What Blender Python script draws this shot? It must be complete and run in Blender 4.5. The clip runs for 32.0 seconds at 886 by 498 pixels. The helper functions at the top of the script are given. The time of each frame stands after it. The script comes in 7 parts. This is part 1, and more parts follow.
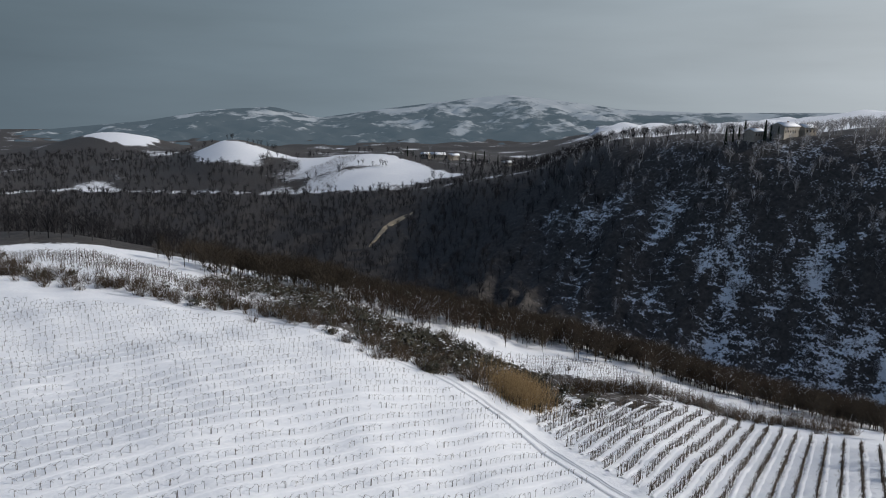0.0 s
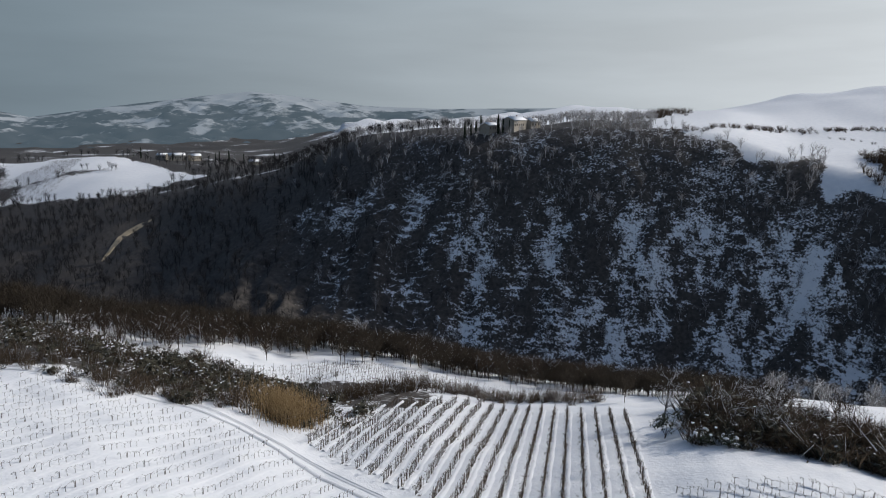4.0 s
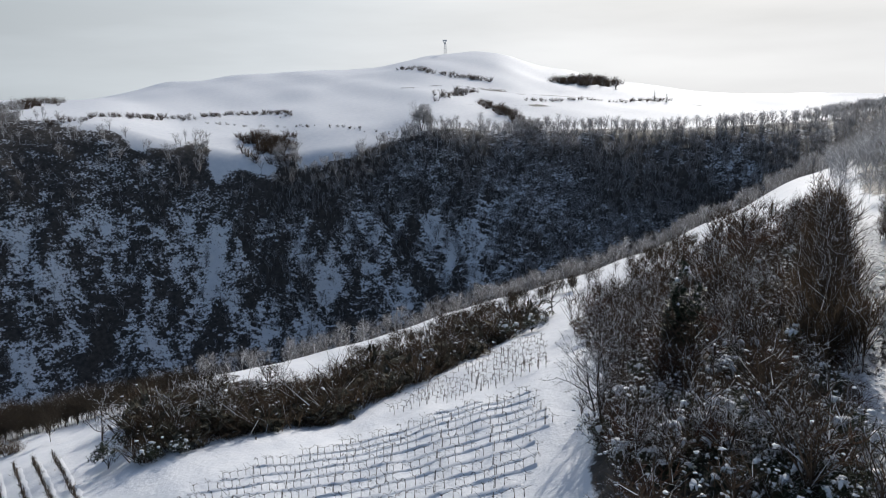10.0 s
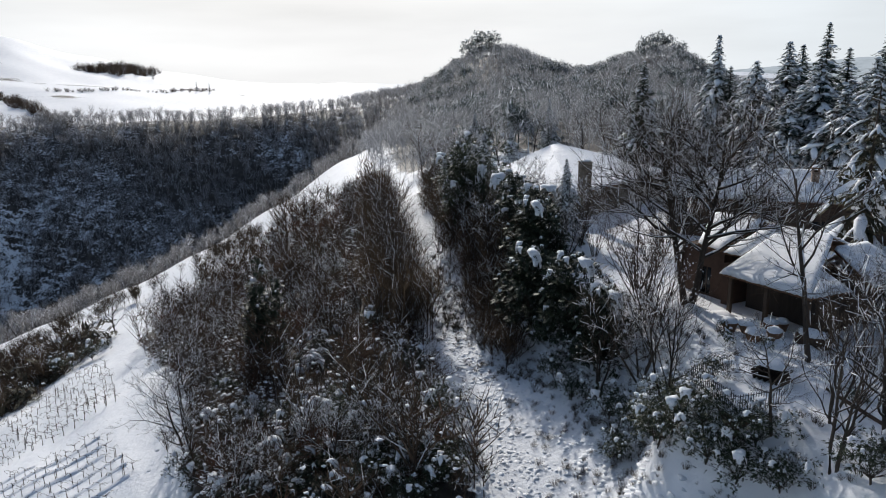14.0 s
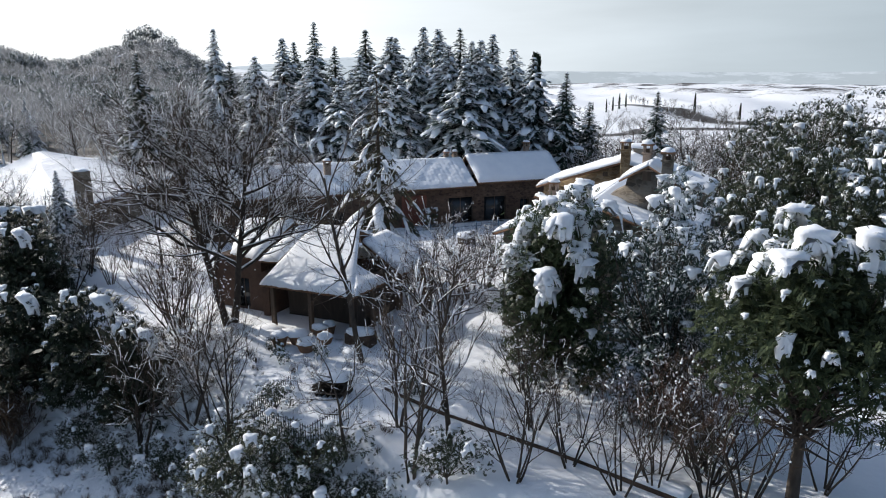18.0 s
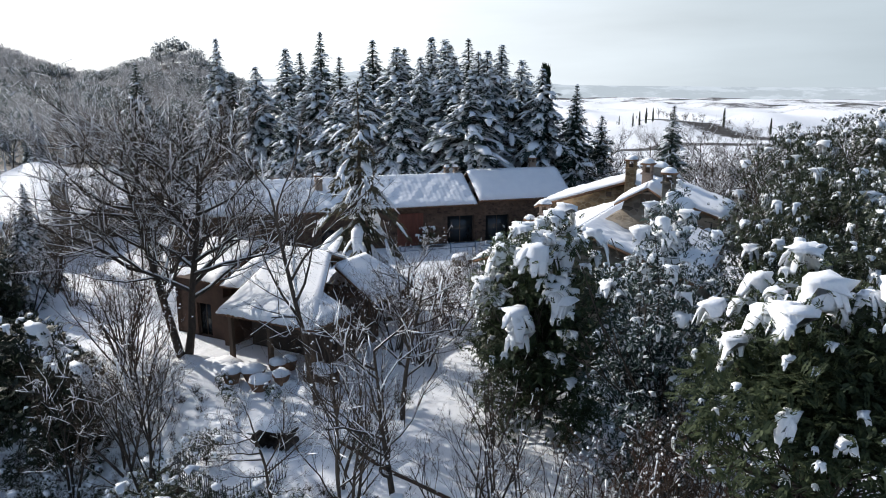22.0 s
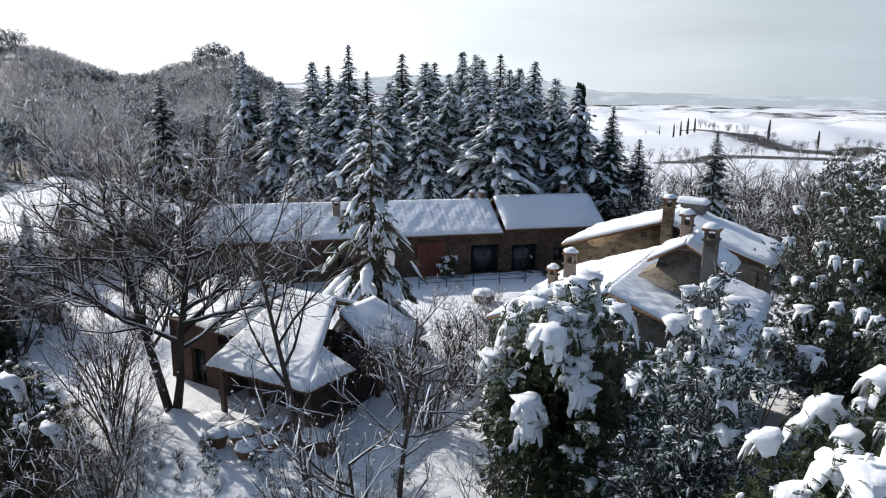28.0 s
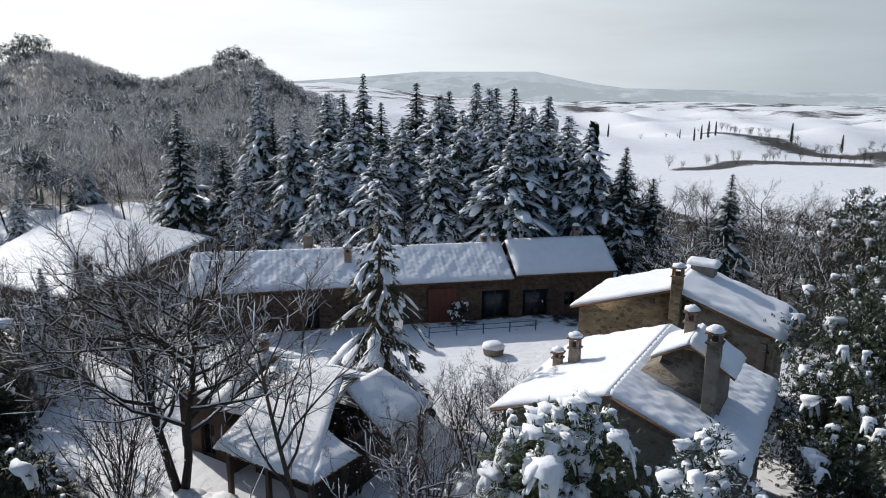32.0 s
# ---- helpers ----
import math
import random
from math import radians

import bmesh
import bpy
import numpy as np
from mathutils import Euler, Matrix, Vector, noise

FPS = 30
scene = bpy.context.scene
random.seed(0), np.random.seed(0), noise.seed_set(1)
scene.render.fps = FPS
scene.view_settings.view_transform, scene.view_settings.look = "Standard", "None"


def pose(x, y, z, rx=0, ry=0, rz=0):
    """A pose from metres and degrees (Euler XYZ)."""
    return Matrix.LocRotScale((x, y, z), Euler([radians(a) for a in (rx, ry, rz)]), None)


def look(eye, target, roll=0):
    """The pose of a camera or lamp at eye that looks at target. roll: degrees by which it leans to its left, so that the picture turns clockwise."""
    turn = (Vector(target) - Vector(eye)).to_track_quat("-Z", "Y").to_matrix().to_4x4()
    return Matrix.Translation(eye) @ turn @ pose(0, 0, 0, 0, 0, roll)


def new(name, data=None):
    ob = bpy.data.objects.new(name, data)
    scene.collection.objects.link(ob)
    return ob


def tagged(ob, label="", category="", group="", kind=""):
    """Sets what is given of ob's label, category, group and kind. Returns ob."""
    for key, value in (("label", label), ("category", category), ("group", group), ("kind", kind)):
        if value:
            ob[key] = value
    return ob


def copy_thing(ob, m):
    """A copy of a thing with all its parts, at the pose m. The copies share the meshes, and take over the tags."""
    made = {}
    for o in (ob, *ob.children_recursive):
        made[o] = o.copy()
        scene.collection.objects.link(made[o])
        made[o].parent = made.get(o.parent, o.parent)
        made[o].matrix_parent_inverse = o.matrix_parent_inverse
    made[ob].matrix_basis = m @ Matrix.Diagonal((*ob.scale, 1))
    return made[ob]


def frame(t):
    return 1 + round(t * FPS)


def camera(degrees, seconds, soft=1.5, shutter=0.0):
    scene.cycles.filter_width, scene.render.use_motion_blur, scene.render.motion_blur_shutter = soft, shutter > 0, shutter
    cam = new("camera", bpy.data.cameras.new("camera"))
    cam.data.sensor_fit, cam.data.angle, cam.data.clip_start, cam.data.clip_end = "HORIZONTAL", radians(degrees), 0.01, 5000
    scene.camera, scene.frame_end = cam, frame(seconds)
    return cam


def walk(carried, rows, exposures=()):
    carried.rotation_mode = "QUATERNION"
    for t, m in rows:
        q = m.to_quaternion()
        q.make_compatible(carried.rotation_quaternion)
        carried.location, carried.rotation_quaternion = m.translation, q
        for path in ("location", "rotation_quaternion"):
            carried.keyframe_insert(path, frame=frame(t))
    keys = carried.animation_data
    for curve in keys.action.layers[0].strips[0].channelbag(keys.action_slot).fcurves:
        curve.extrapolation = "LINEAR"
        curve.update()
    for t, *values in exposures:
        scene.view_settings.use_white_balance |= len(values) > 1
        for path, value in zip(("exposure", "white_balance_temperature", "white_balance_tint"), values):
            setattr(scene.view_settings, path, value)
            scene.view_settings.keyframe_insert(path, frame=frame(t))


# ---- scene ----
cam = camera(64.8, 32.0, 1.0)
METRES, EYE, TILT, LEAN, TURN = 40.0, 16.0, -11.5, -1.0, 0.0
ROWS = [
    (0.0, 0.0, 0.0, 0.0, 0.0, 0.0, -0.0),
    (0.5, 0.001, 0.026, -0.0003, -1.36, -0.06, 0.32),
    (1.0, 0.0019, 0.0444, 0.0049, -2.62, -0.13, 0.49),
    (1.5, 0.0034, 0.0656, 0.0066, -4.19, -0.14, 0.8),
    (2.0, 0.0049, 0.0855, 0.0099, -5.85, -0.19, 1.11),
    (2.5, 0.008, 0.1071, 0.0121, -7.72, -0.23, 1.52),
    (3.0, 0.0105, 0.128, 0.0136, -11.71, -0.41, 2.4),
    (3.5, 0.0143, 0.1495, 0.0176, -16.24, -0.7, 3.39),
    (4.0, 0.0186, 0.1682, 0.0202, -19.9, -0.97, 4.18),
    (4.5, 0.0245, 0.1861, 0.0232, -24.28, -1.38, 5.09),
    (6.5, 0.0508, 0.2342, 0.03, -36.68, -2.97, 7.54),
    (7.0, 0.0583, 0.2443, 0.0315, -40.33, -3.53, 8.15),
    (7.5, 0.0674, 0.2552, 0.0328, -44.02, -4.15, 8.72),
    (8.0, 0.0785, 0.267, 0.0326, -48.38, -4.92, 9.37),
    (8.5, 0.0881, 0.2758, 0.0323, -53.01, -5.76, 9.95),
    (9.0, 0.1007, 0.2853, 0.0319, -57.66, -6.66, 10.52),
    (9.5, 0.1134, 0.2914, 0.0312, -62.37, -7.63, 11.01),
    (10.0, 0.1238, 0.2987, 0.033, -67.1, -8.66, 11.43),
    (10.5, 0.1378, 0.3059, 0.0324, -69.97, -9.29, 11.62),
    (11.0, 0.1554, 0.3103, 0.0322, -73.37, -10.08, 11.83),
    (11.5, 0.171, 0.3155, 0.031, -77.92, -11.08, 11.94),
    (12.0, 0.188, 0.3202, 0.0307, -82.76, -12.19, 12.04),
    (12.5, 0.2051, 0.3222, 0.0312, -87.54, -13.32, 12.08),
    (13.0, 0.2227, 0.3237, 0.0307, -92.18, -14.4, 11.99),
    (13.5, 0.2411, 0.3233, 0.0292, -96.8, -15.43, 11.84),
    (14.0, 0.2598, 0.3224, 0.0272, -103.34, -16.84, 11.46),
    (14.5, 0.2785, 0.3201, 0.0253, -110.58, -18.36, 10.89),
    (15.0, 0.296, 0.3167, 0.0234, -117.67, -19.76, 10.19),
    (15.5, 0.3119, 0.3131, 0.0224, -124.57, -21.03, 9.32),
    (17.5, 0.3726, 0.2751, 0.0113, -142.14, -23.52, 6.61),
    (18.0, 0.3855, 0.2593, 0.0083, -142.24, -23.42, 6.58),
    (18.5, 0.3927, 0.2427, 0.0046, -141.89, -23.26, 6.65),
    (19.0, 0.3968, 0.2263, 0.0006, -141.51, -23.02, 6.74),
    (19.5, 0.3981, 0.2111, -0.0034, -141.18, -22.83, 6.78),
    (20.0, 0.3968, 0.1952, -0.0078, -140.85, -22.61, 6.83),
    (20.5, 0.3952, 0.1815, -0.0118, -140.86, -22.46, 6.79),
    (21.0, 0.394, 0.1684, -0.0147, -140.53, -22.31, 6.78),
    (21.5, 0.3947, 0.155, -0.0173, -140.23, -22.19, 6.71),
    (22.0, 0.3972, 0.1409, -0.0202, -139.92, -22.12, 6.64),
    (22.5, 0.4017, 0.1271, -0.0223, -139.6, -22.08, 6.61),
    (23.0, 0.4078, 0.1129, -0.0242, -139.29, -22.09, 6.53),
    (23.5, 0.4153, 0.0994, -0.0268, -138.99, -22.09, 6.46),
    (24.0, 0.423, 0.0863, -0.0298, -138.69, -22.08, 6.41),
    (24.5, 0.4297, 0.0747, -0.0325, -138.4, -22.05, 6.36),
    (25.0, 0.4365, 0.0645, -0.0354, -138.13, -21.98, 6.33),
    (25.5, 0.4402, 0.0552, -0.0358, -137.88, -21.89, 6.32),
    (27.5, 0.4427, 0.0438, -0.0105, -136.94, -21.49, 6.43),
    (28.0, 0.4423, 0.0435, -0.0029, -136.71, -21.4, 6.43),
    (28.5, 0.4418, 0.043, 0.0052, -136.51, -21.37, 6.45),
    (29.0, 0.4421, 0.042, 0.0138, -136.31, -21.33, 6.47),
    (29.5, 0.4426, 0.039, 0.0242, -136.14, -21.32, 6.53),
    (30.0, 0.4426, 0.0338, 0.0358, -135.95, -21.34, 6.58),
    (30.5, 0.4432, 0.0263, 0.0495, -135.76, -21.38, 6.6),
    (31.0, 0.4444, 0.0162, 0.0664, -135.56, -21.44, 6.66),
    (31.5, 0.4456, 0.007, 0.0801, -135.36, -21.47, 6.73),
    (32.0, 0.4471, -0.0029, 0.0966, -135.17, -21.53, 6.76),
]
walk(cam, [(t, pose(0, 0, EYE, TILT, LEAN, TURN) @ pose(METRES * x, METRES * y, METRES * z, 90 + pitch, roll, yaw)) for t, x, y, z, yaw, pitch, roll in ROWS],
     exposures=((0, -.38), (4, -.33), (9, -.25), (14, -.12), (18, .34), (23, .44), (28, .31), (32, .04)))

# ---- daylight: a low winter sun through thin haze ----
SUN_BEARING, SUN_HEIGHT = 90.0, 30.0
world = bpy.data.worlds.new("sky")
scene.world = world
world.use_nodes = True
wn, wl = world.node_tree.nodes, world.node_tree.links
sky = wn.new("ShaderNodeTexSky")
sky.sky_type, sky.sun_disc = "NISHITA", False
sky.sun_elevation, sky.sun_rotation = radians(SUN_HEIGHT), radians(SUN_BEARING)
sky.altitude, sky.air_density, sky.dust_density, sky.ozone_density = 300, 1.0, 1.6, 1.4
dim = wn.new("ShaderNodeVectorMath")
dim.operation = "SCALE"
dim.inputs["Scale"].default_value = 0.12
wl.new(sky.outputs["Color"], dim.inputs[0])
# haze low in the sky, brightest round the sun's bearing
way = wn.new("ShaderNodeTexCoord")
toward = wn.new("ShaderNodeVectorMath")
toward.operation = "DOT_PRODUCT"
toward.inputs[1].default_value = (math.sin(radians(92)), math.cos(radians(92)), 0)
wl.new(way.outputs["Generated"], toward.inputs[0])
half = wn.new("ShaderNodeMath")
half.operation = "MULTIPLY_ADD"
half.inputs[1].default_value, half.inputs[2].default_value = .5, .5
wl.new(toward.outputs["Value"], half.inputs[0])
glow = wn.new("ShaderNodeValToRGB")
while len(glow.color_ramp.elements) < 6:
    glow.color_ramp.elements.new(.5)
for e, (p, c) in zip(glow.color_ramp.elements, ((0, (.12, .165, .20)), (.20, (.135, .185, .225)), (.42, (.235, .30, .35)), (.68, (.46, .52, .565)), (.90, (.82, .87, .91)), (1, (1.0, 1.0, 1.0)))):
    e.position, e.color = p, (*c, 1)
wl.new(half.outputs[0], glow.inputs["Fac"])
split = wn.new("ShaderNodeSeparateXYZ")
wl.new(way.outputs["Generated"], split.inputs[0])
low = wn.new("ShaderNodeMapRange")
low.interpolation_type = "SMOOTHSTEP"
low.inputs["From Min"].default_value, low.inputs["From Max"].default_value = .06, .5
low.inputs["To Min"].default_value, low.inputs["To Max"].default_value = 1, .1
wl.new(split.outputs["Z"], low.inputs["Value"])
blend = wn.new("ShaderNodeMix")
blend.data_type = "RGBA"
wl.new(low.outputs["Result"], blend.inputs["Factor"])
wl.new(dim.outputs[0], blend.inputs["A"])
cloud = wn.new("ShaderNodeTexNoise")
cloud.inputs["Scale"].default_value, cloud.inputs["Detail"].default_value = 2.2, 5
flat_ = wn.new("ShaderNodeMapping")
flat_.inputs["Scale"].default_value = (1, 1, 7)
wl.new(way.outputs["Generated"], flat_.inputs["Vector"])
wl.new(flat_.outputs["Vector"], cloud.inputs["Vector"])
thin_ = wn.new("ShaderNodeMapRange")
thin_.inputs["From Min"].default_value, thin_.inputs["From Max"].default_value = .3, .7
thin_.inputs["To Min"].default_value, thin_.inputs["To Max"].default_value = .92, 1.12
wl.new(cloud.outputs["Fac"], thin_.inputs["Value"])
veil = wn.new("ShaderNodeVectorMath")
veil.operation = "SCALE"
wl.new(glow.outputs["Color"], veil.inputs[0])
wl.new(thin_.outputs["Result"], veil.inputs["Scale"])
wl.new(veil.outputs[0], blend.inputs["B"])
wl.new(blend.outputs["Result"], wn["Background"].inputs["Color"])
wn["Background"].inputs["Strength"].default_value = 1.0
sun = new("sun", bpy.data.lights.new("sun", "SUN"))
sun.data.energy, sun.data.angle, sun.data.color = 3.5, radians(.6), (1.0, .955, .89)
c, s = math.cos(radians(SUN_HEIGHT)), math.sin(radians(SUN_HEIGHT))
sun.matrix_world = look((300 * c * math.sin(radians(SUN_BEARING)), 300 * c * math.cos(radians(SUN_BEARING)), 300 * s), (0, 0, 0))

# ---- materials ----
def material(name, rough_=.8, spec=.3):
    m = bpy.data.materials.new(name)
    m.use_nodes = True
    b = m.node_tree.nodes["Principled BSDF"]
    b.inputs["Roughness"].default_value = rough_
    b.inputs["Specular IOR Level"].default_value = spec
    return m, m.node_tree.nodes, m.node_tree.links, b


def noise_node(n, l, scale, detail=4.0, where="Position", stretch=None, rough_=.55):
    g = n.new("ShaderNodeNewGeometry") if where == "Position" else n.new("ShaderNodeTexCoord")
    out = g.outputs["Position"] if where == "Position" else g.outputs["Object"]
    if stretch:
        mp = n.new("ShaderNodeMapping")
        mp.inputs["Scale"].default_value = stretch
        l.new(out, mp.inputs["Vector"])
        out = mp.outputs["Vector"]
    t = n.new("ShaderNodeTexNoise")
    t.inputs["Scale"].default_value, t.inputs["Detail"].default_value, t.inputs["Roughness"].default_value = scale, detail, rough_
    l.new(out, t.inputs["Vector"])
    return t.outputs["Fac"]


def ramp(n, l, fac, stops):
    r = n.new("ShaderNodeValToRGB")
    while len(r.color_ramp.elements) < len(stops):
        r.color_ramp.elements.new(.5)
    for e, (p, c) in zip(r.color_ramp.elements, stops):
        e.position, e.color = p, (*c, 1) if len(c) == 3 else c
    l.new(fac, r.inputs["Fac"])
    return r.outputs["Color"]


def bump(n, l, b, height, strength=.4, dist=.05):
    k = n.new("ShaderNodeBump")
    k.inputs["Strength"].default_value, k.inputs["Distance"].default_value = strength, dist
    l.new(height, k.inputs["Height"])
    l.new(k.outputs["Normal"], b.inputs["Normal"])
    return k


def plain(name, dark, light, scale=3.0, rough_=.8, relief=.4, dist=.03, where="Position", stretch=None, by_object=0.0, spec=.3):
    """Two tones mixed by fine noise, with relief, and a shift of tone from object to object."""
    m, n, l, b = material(name, rough_, spec)
    f = noise_node(n, l, scale, 6, where, stretch)
    g = noise_node(n, l, scale * .17, 3, where, stretch)
    ad = n.new("ShaderNodeMath")
    ad.operation = "MULTIPLY_ADD"
    ad.inputs[1].default_value, ad.inputs[2].default_value = .55, 0
    l.new(g, ad.inputs[0])
    mx = n.new("ShaderNodeMath")
    mx.operation = "MULTIPLY_ADD"
    mx.inputs[1].default_value = .6
    l.new(f, mx.inputs[0])
    l.new(ad.outputs[0], mx.inputs[2])
    fac = mx.outputs[0]
    if by_object:
        oi = n.new("ShaderNodeObjectInfo")
        k = n.new("ShaderNodeMath")
        k.operation = "MULTIPLY_ADD"
        k.inputs[1].default_value, k.inputs[2].default_value = by_object, -by_object / 2
        l.new(oi.outputs["Random"], k.inputs[0])
        s2 = n.new("ShaderNodeMath")
        l.new(fac, s2.inputs[0])
        l.new(k.outputs[0], s2.inputs[1])
        fac = s2.outputs[0]
    l.new(ramp(n, l, fac, [(.3, dark), (.75, light)]), b.inputs["Base Color"])
    if relief:
        bump(n, l, b, f, relief, dist)
    return m


def islands(name, dark, light, rough_=.8, spec=.2, frost=0.0, thin=0.0):
    """A tone of its own for each loose piece of a joined mesh; a share of them coated with snow; thin pieces scatter light through."""
    m, n, l, b = material(name, rough_, spec)
    g = n.new("ShaderNodeNewGeometry")
    stops = [(0, dark), (1 - frost, light)] + ([(1.001 - frost, (.62, .65, .70)), (1, (.86, .88, .91))] if frost else [])
    tone = ramp(n, l, g.outputs["Random Per Island"], stops)
    l.new(tone, b.inputs["Base Color"])
    if thin:
        tr = n.new("ShaderNodeBsdfTranslucent")
        l.new(tone, tr.inputs["Color"])
        mix = n.new("ShaderNodeMixShader")
        mix.inputs[0].default_value = thin
        l.new(b.outputs[0], mix.inputs[1])
        l.new(tr.outputs[0], mix.inputs[2])
        l.new(mix.outputs[0], n["Material Output"].inputs["Surface"])
    return m


SNOW = plain("snow", (.80, .82, .86), (.90, .91, .93), 2.2, .62, .35, .06)
SNOW_TREE = plain("clinging_snow", (.78, .81, .86), (.90, .91, .93), 9, .65, .5, .04)
BARK = plain("bark", (.022, .018, .015), (.085, .068, .055), 9, .9, .7, .02, stretch=(1, 1, .3), by_object=.3)
TWIG = islands("twigs", (.025, .019, .015), (.105, .077, .057), .9, frost=.04, thin=.35)
TWIG_RED = islands("reddish_twigs", (.05, .026, .018), (.14, .08, .056), .9, frost=.08, thin=.28)
NEEDLE = islands("needles", (.014, .030, .024), (.050, .080, .058), .7, thin=.25)
FROSTED = islands("frosted_needles", (.022, .042, .038), (.07, .10, .088), .7, frost=.26, thin=.25)
NEEDLE_LIGHT = islands("light_needles", (.026, .040, .022), (.080, .10, .048), .7, thin=.25)
BROWN_NEEDLE = islands("brownish_needles", (.030, .032, .020), (.095, .085, .05), .7, thin=.25)
BROOM = islands("broom_stems", (.030, .030, .021), (.10, .092, .066), .8)
CYPRESS = islands("cypress_needles", (.008, .018, .010), (.028, .045, .024), .75)
LEAF = islands("evergreen_leaves", (.018, .034, .016), (.075, .10, .045), .55, .35, thin=.25)
HOLM = islands("snow_flecked_leaves", (.018, .030, .016), (.06, .072, .04), .6, .3, frost=.05, thin=.15)
IVY = islands("ivy_leaves", (.008, .014, .008), (.03, .045, .022), .6, .3)
REED = islands("dry_reeds", (.24, .16, .08), (.48, .35, .19), .85, thin=.35)
SCRUB = islands("dry_scrub", (.040, .031, .024), (.15, .112, .078), .9, frost=.05, thin=.4)
VINE = islands("vine_wood", (.03, .024, .018), (.13, .10, .075), .9)
# distance haze put into the tone: far paler and greyer than near twigs
WOODS = islands("hazed_distant_woods", (.15, .147, .15), (.42, .41, .415), .95, .1, frost=.16, thin=.5)


def ground_material():
    """Snow, and where the attribute says so leaf litter and scrub soil that snow has covered in patches."""
    m, n, l, b = material("snowy_ground", .7, .25)
    at = n.new("ShaderNodeAttribute")
    at.attribute_name = "bare"
    fine, mid, big = noise_node(n, l, .9, 8), noise_node(n, l, 1.0, 7, stretch=(.17, .17, .36), rough_=.68), noise_node(n, l, .022, 5)
    a1 = n.new("ShaderNodeMath")
    a1.operation = "MULTIPLY_ADD"
    a1.inputs[1].default_value = .85
    l.new(mid, a1.inputs[0])
    l.new(at.outputs["Fac"], a1.inputs[2])
    a2 = n.new("ShaderNodeMath")
    a2.operation = "MULTIPLY_ADD"
    a2.inputs[1].default_value = .80
    l.new(fine, a2.inputs[0])
    l.new(a1.outputs[0], a2.inputs[2])
    a3 = n.new("ShaderNodeMath")
    a3.operation = "MULTIPLY_ADD"
    a3.inputs[1].default_value = .5
    l.new(big, a3.inputs[0])
    l.new(a2.outputs[0], a3.inputs[2])
    sub = n.new("ShaderNodeMath")
    sub.operation = "SUBTRACT"
    sub.inputs[1].default_value = 1.15
    l.new(a3.outputs[0], sub.inputs[0])
    mask = ramp(n, l, sub.outputs[0], [(.30, (0, 0, 0)), (.46, (1, 1, 1))])
    snow = ramp(n, l, noise_node(n, l, .35, 6), [(.3, (.80, .82, .855)), (.7, (.89, .90, .92))])
    soil = ramp(n, l, noise_node(n, l, .5, 8), [(.3, (.034, .031, .029)), (.55, (.07, .062, .056)), (.8, (.12, .108, .096))])
    mix = n.new("ShaderNodeMix")
    mix.data_type = "RGBA"
    l.new(mask, mix.inputs["Factor"])
    l.new(snow, mix.inputs["A"])
    l.new(soil, mix.inputs["B"])
    l.new(mix.outputs["Result"], b.inputs["Base Color"])
    bm_ = bump(n, l, b, noise_node(n, l, 1.6, 8), .55, .22)
    return m


GROUND = ground_material()
PACKED = plain("packed_snow", (.58, .60, .64), (.76, .78, .81), 3, .55, .5, .05)
BROW = islands("brow_wood_twigs", (.026, .022, .017), (.085, .066, .047), .9, thin=.25)
DRY_GRASS = islands("dry_grass", (.06, .048, .03), (.20, .155, .09), .9)
THICKET = islands("thicket_twigs", (.036, .028, .022), (.11, .08, .058), .9, frost=.07, thin=.28)
# both hill tones are snow flecked, and paled and blued to paint in haze
HILL_WOODS = islands("hazed_hillside_woods", (.15, .155, .165), (.40, .405, .42), .95, .1, frost=.18, thin=.5)
HILL_GREEN = islands("hazed_hill_needles", (.055, .075, .075), (.16, .19, .18), .8, frost=.28, thin=.4)
# darker copy without snow; the shade of the left slopes is in its tone
DARK_WOODS = islands("shaded_snowless_woods", (.022, .022, .025), (.052, .05, .052), .95, .1, thin=.25)

# ---- building tools ----
class Heap:
    """Vertices and faces gathered before they become one mesh."""

    def __init__(self):
        self.v, self.f, self.n = [], [], 0

    def add(self, verts, faces):
        """faces: tuples, or an array of faces that all have as many corners."""
        v = np.asarray(verts, float).reshape(-1, 3)
        if isinstance(faces, np.ndarray):
            self.f.append(faces.astype(np.int64) + self.n)
        else:
            by = {}
            for q in faces:
                by.setdefault(len(q), []).append(q)
            for q in by.values():
                self.f.append(np.array(q, np.int64) + self.n)
        self.v.append(v)
        self.n += len(v)

    def arrays(self):
        """Vertices, and the faces cut into triangles."""
        f = [np.stack([np.stack((q[:, 0], q[:, i], q[:, i + 1]), -1) for i in range(1, q.shape[1] - 1)], 1).reshape(-1, 3) for q in self.f]
        return (np.concatenate(self.v) if self.v else np.zeros((0, 3))), (np.concatenate(f) if f else np.zeros((0, 3), int))


def fill_mesh(me, v, groups):
    """Vertices and groups of faces (one array for each number of corners) into a mesh."""
    me.vertices.add(len(v))
    me.vertices.foreach_set("co", np.asarray(v, np.float32).ravel())
    loops = np.concatenate([g.ravel() for g in groups]).astype(np.int32)
    size = np.concatenate([np.full(len(g), g.shape[1], np.int32) for g in groups])
    me.loops.add(len(loops))
    me.loops.foreach_set("vertex_index", loops)
    me.polygons.add(len(size))
    me.polygons.foreach_set("loop_start", np.concatenate(((0,), np.cumsum(size)[:-1])).astype(np.int32))
    me.update(calc_edges=True)


def link_mesh(name, verts, faces, mat, parent=None, smooth=False, label=""):
    hp = Heap()
    hp.add(verts, faces)
    return heap_part(name, hp, mat, parent, smooth, label)


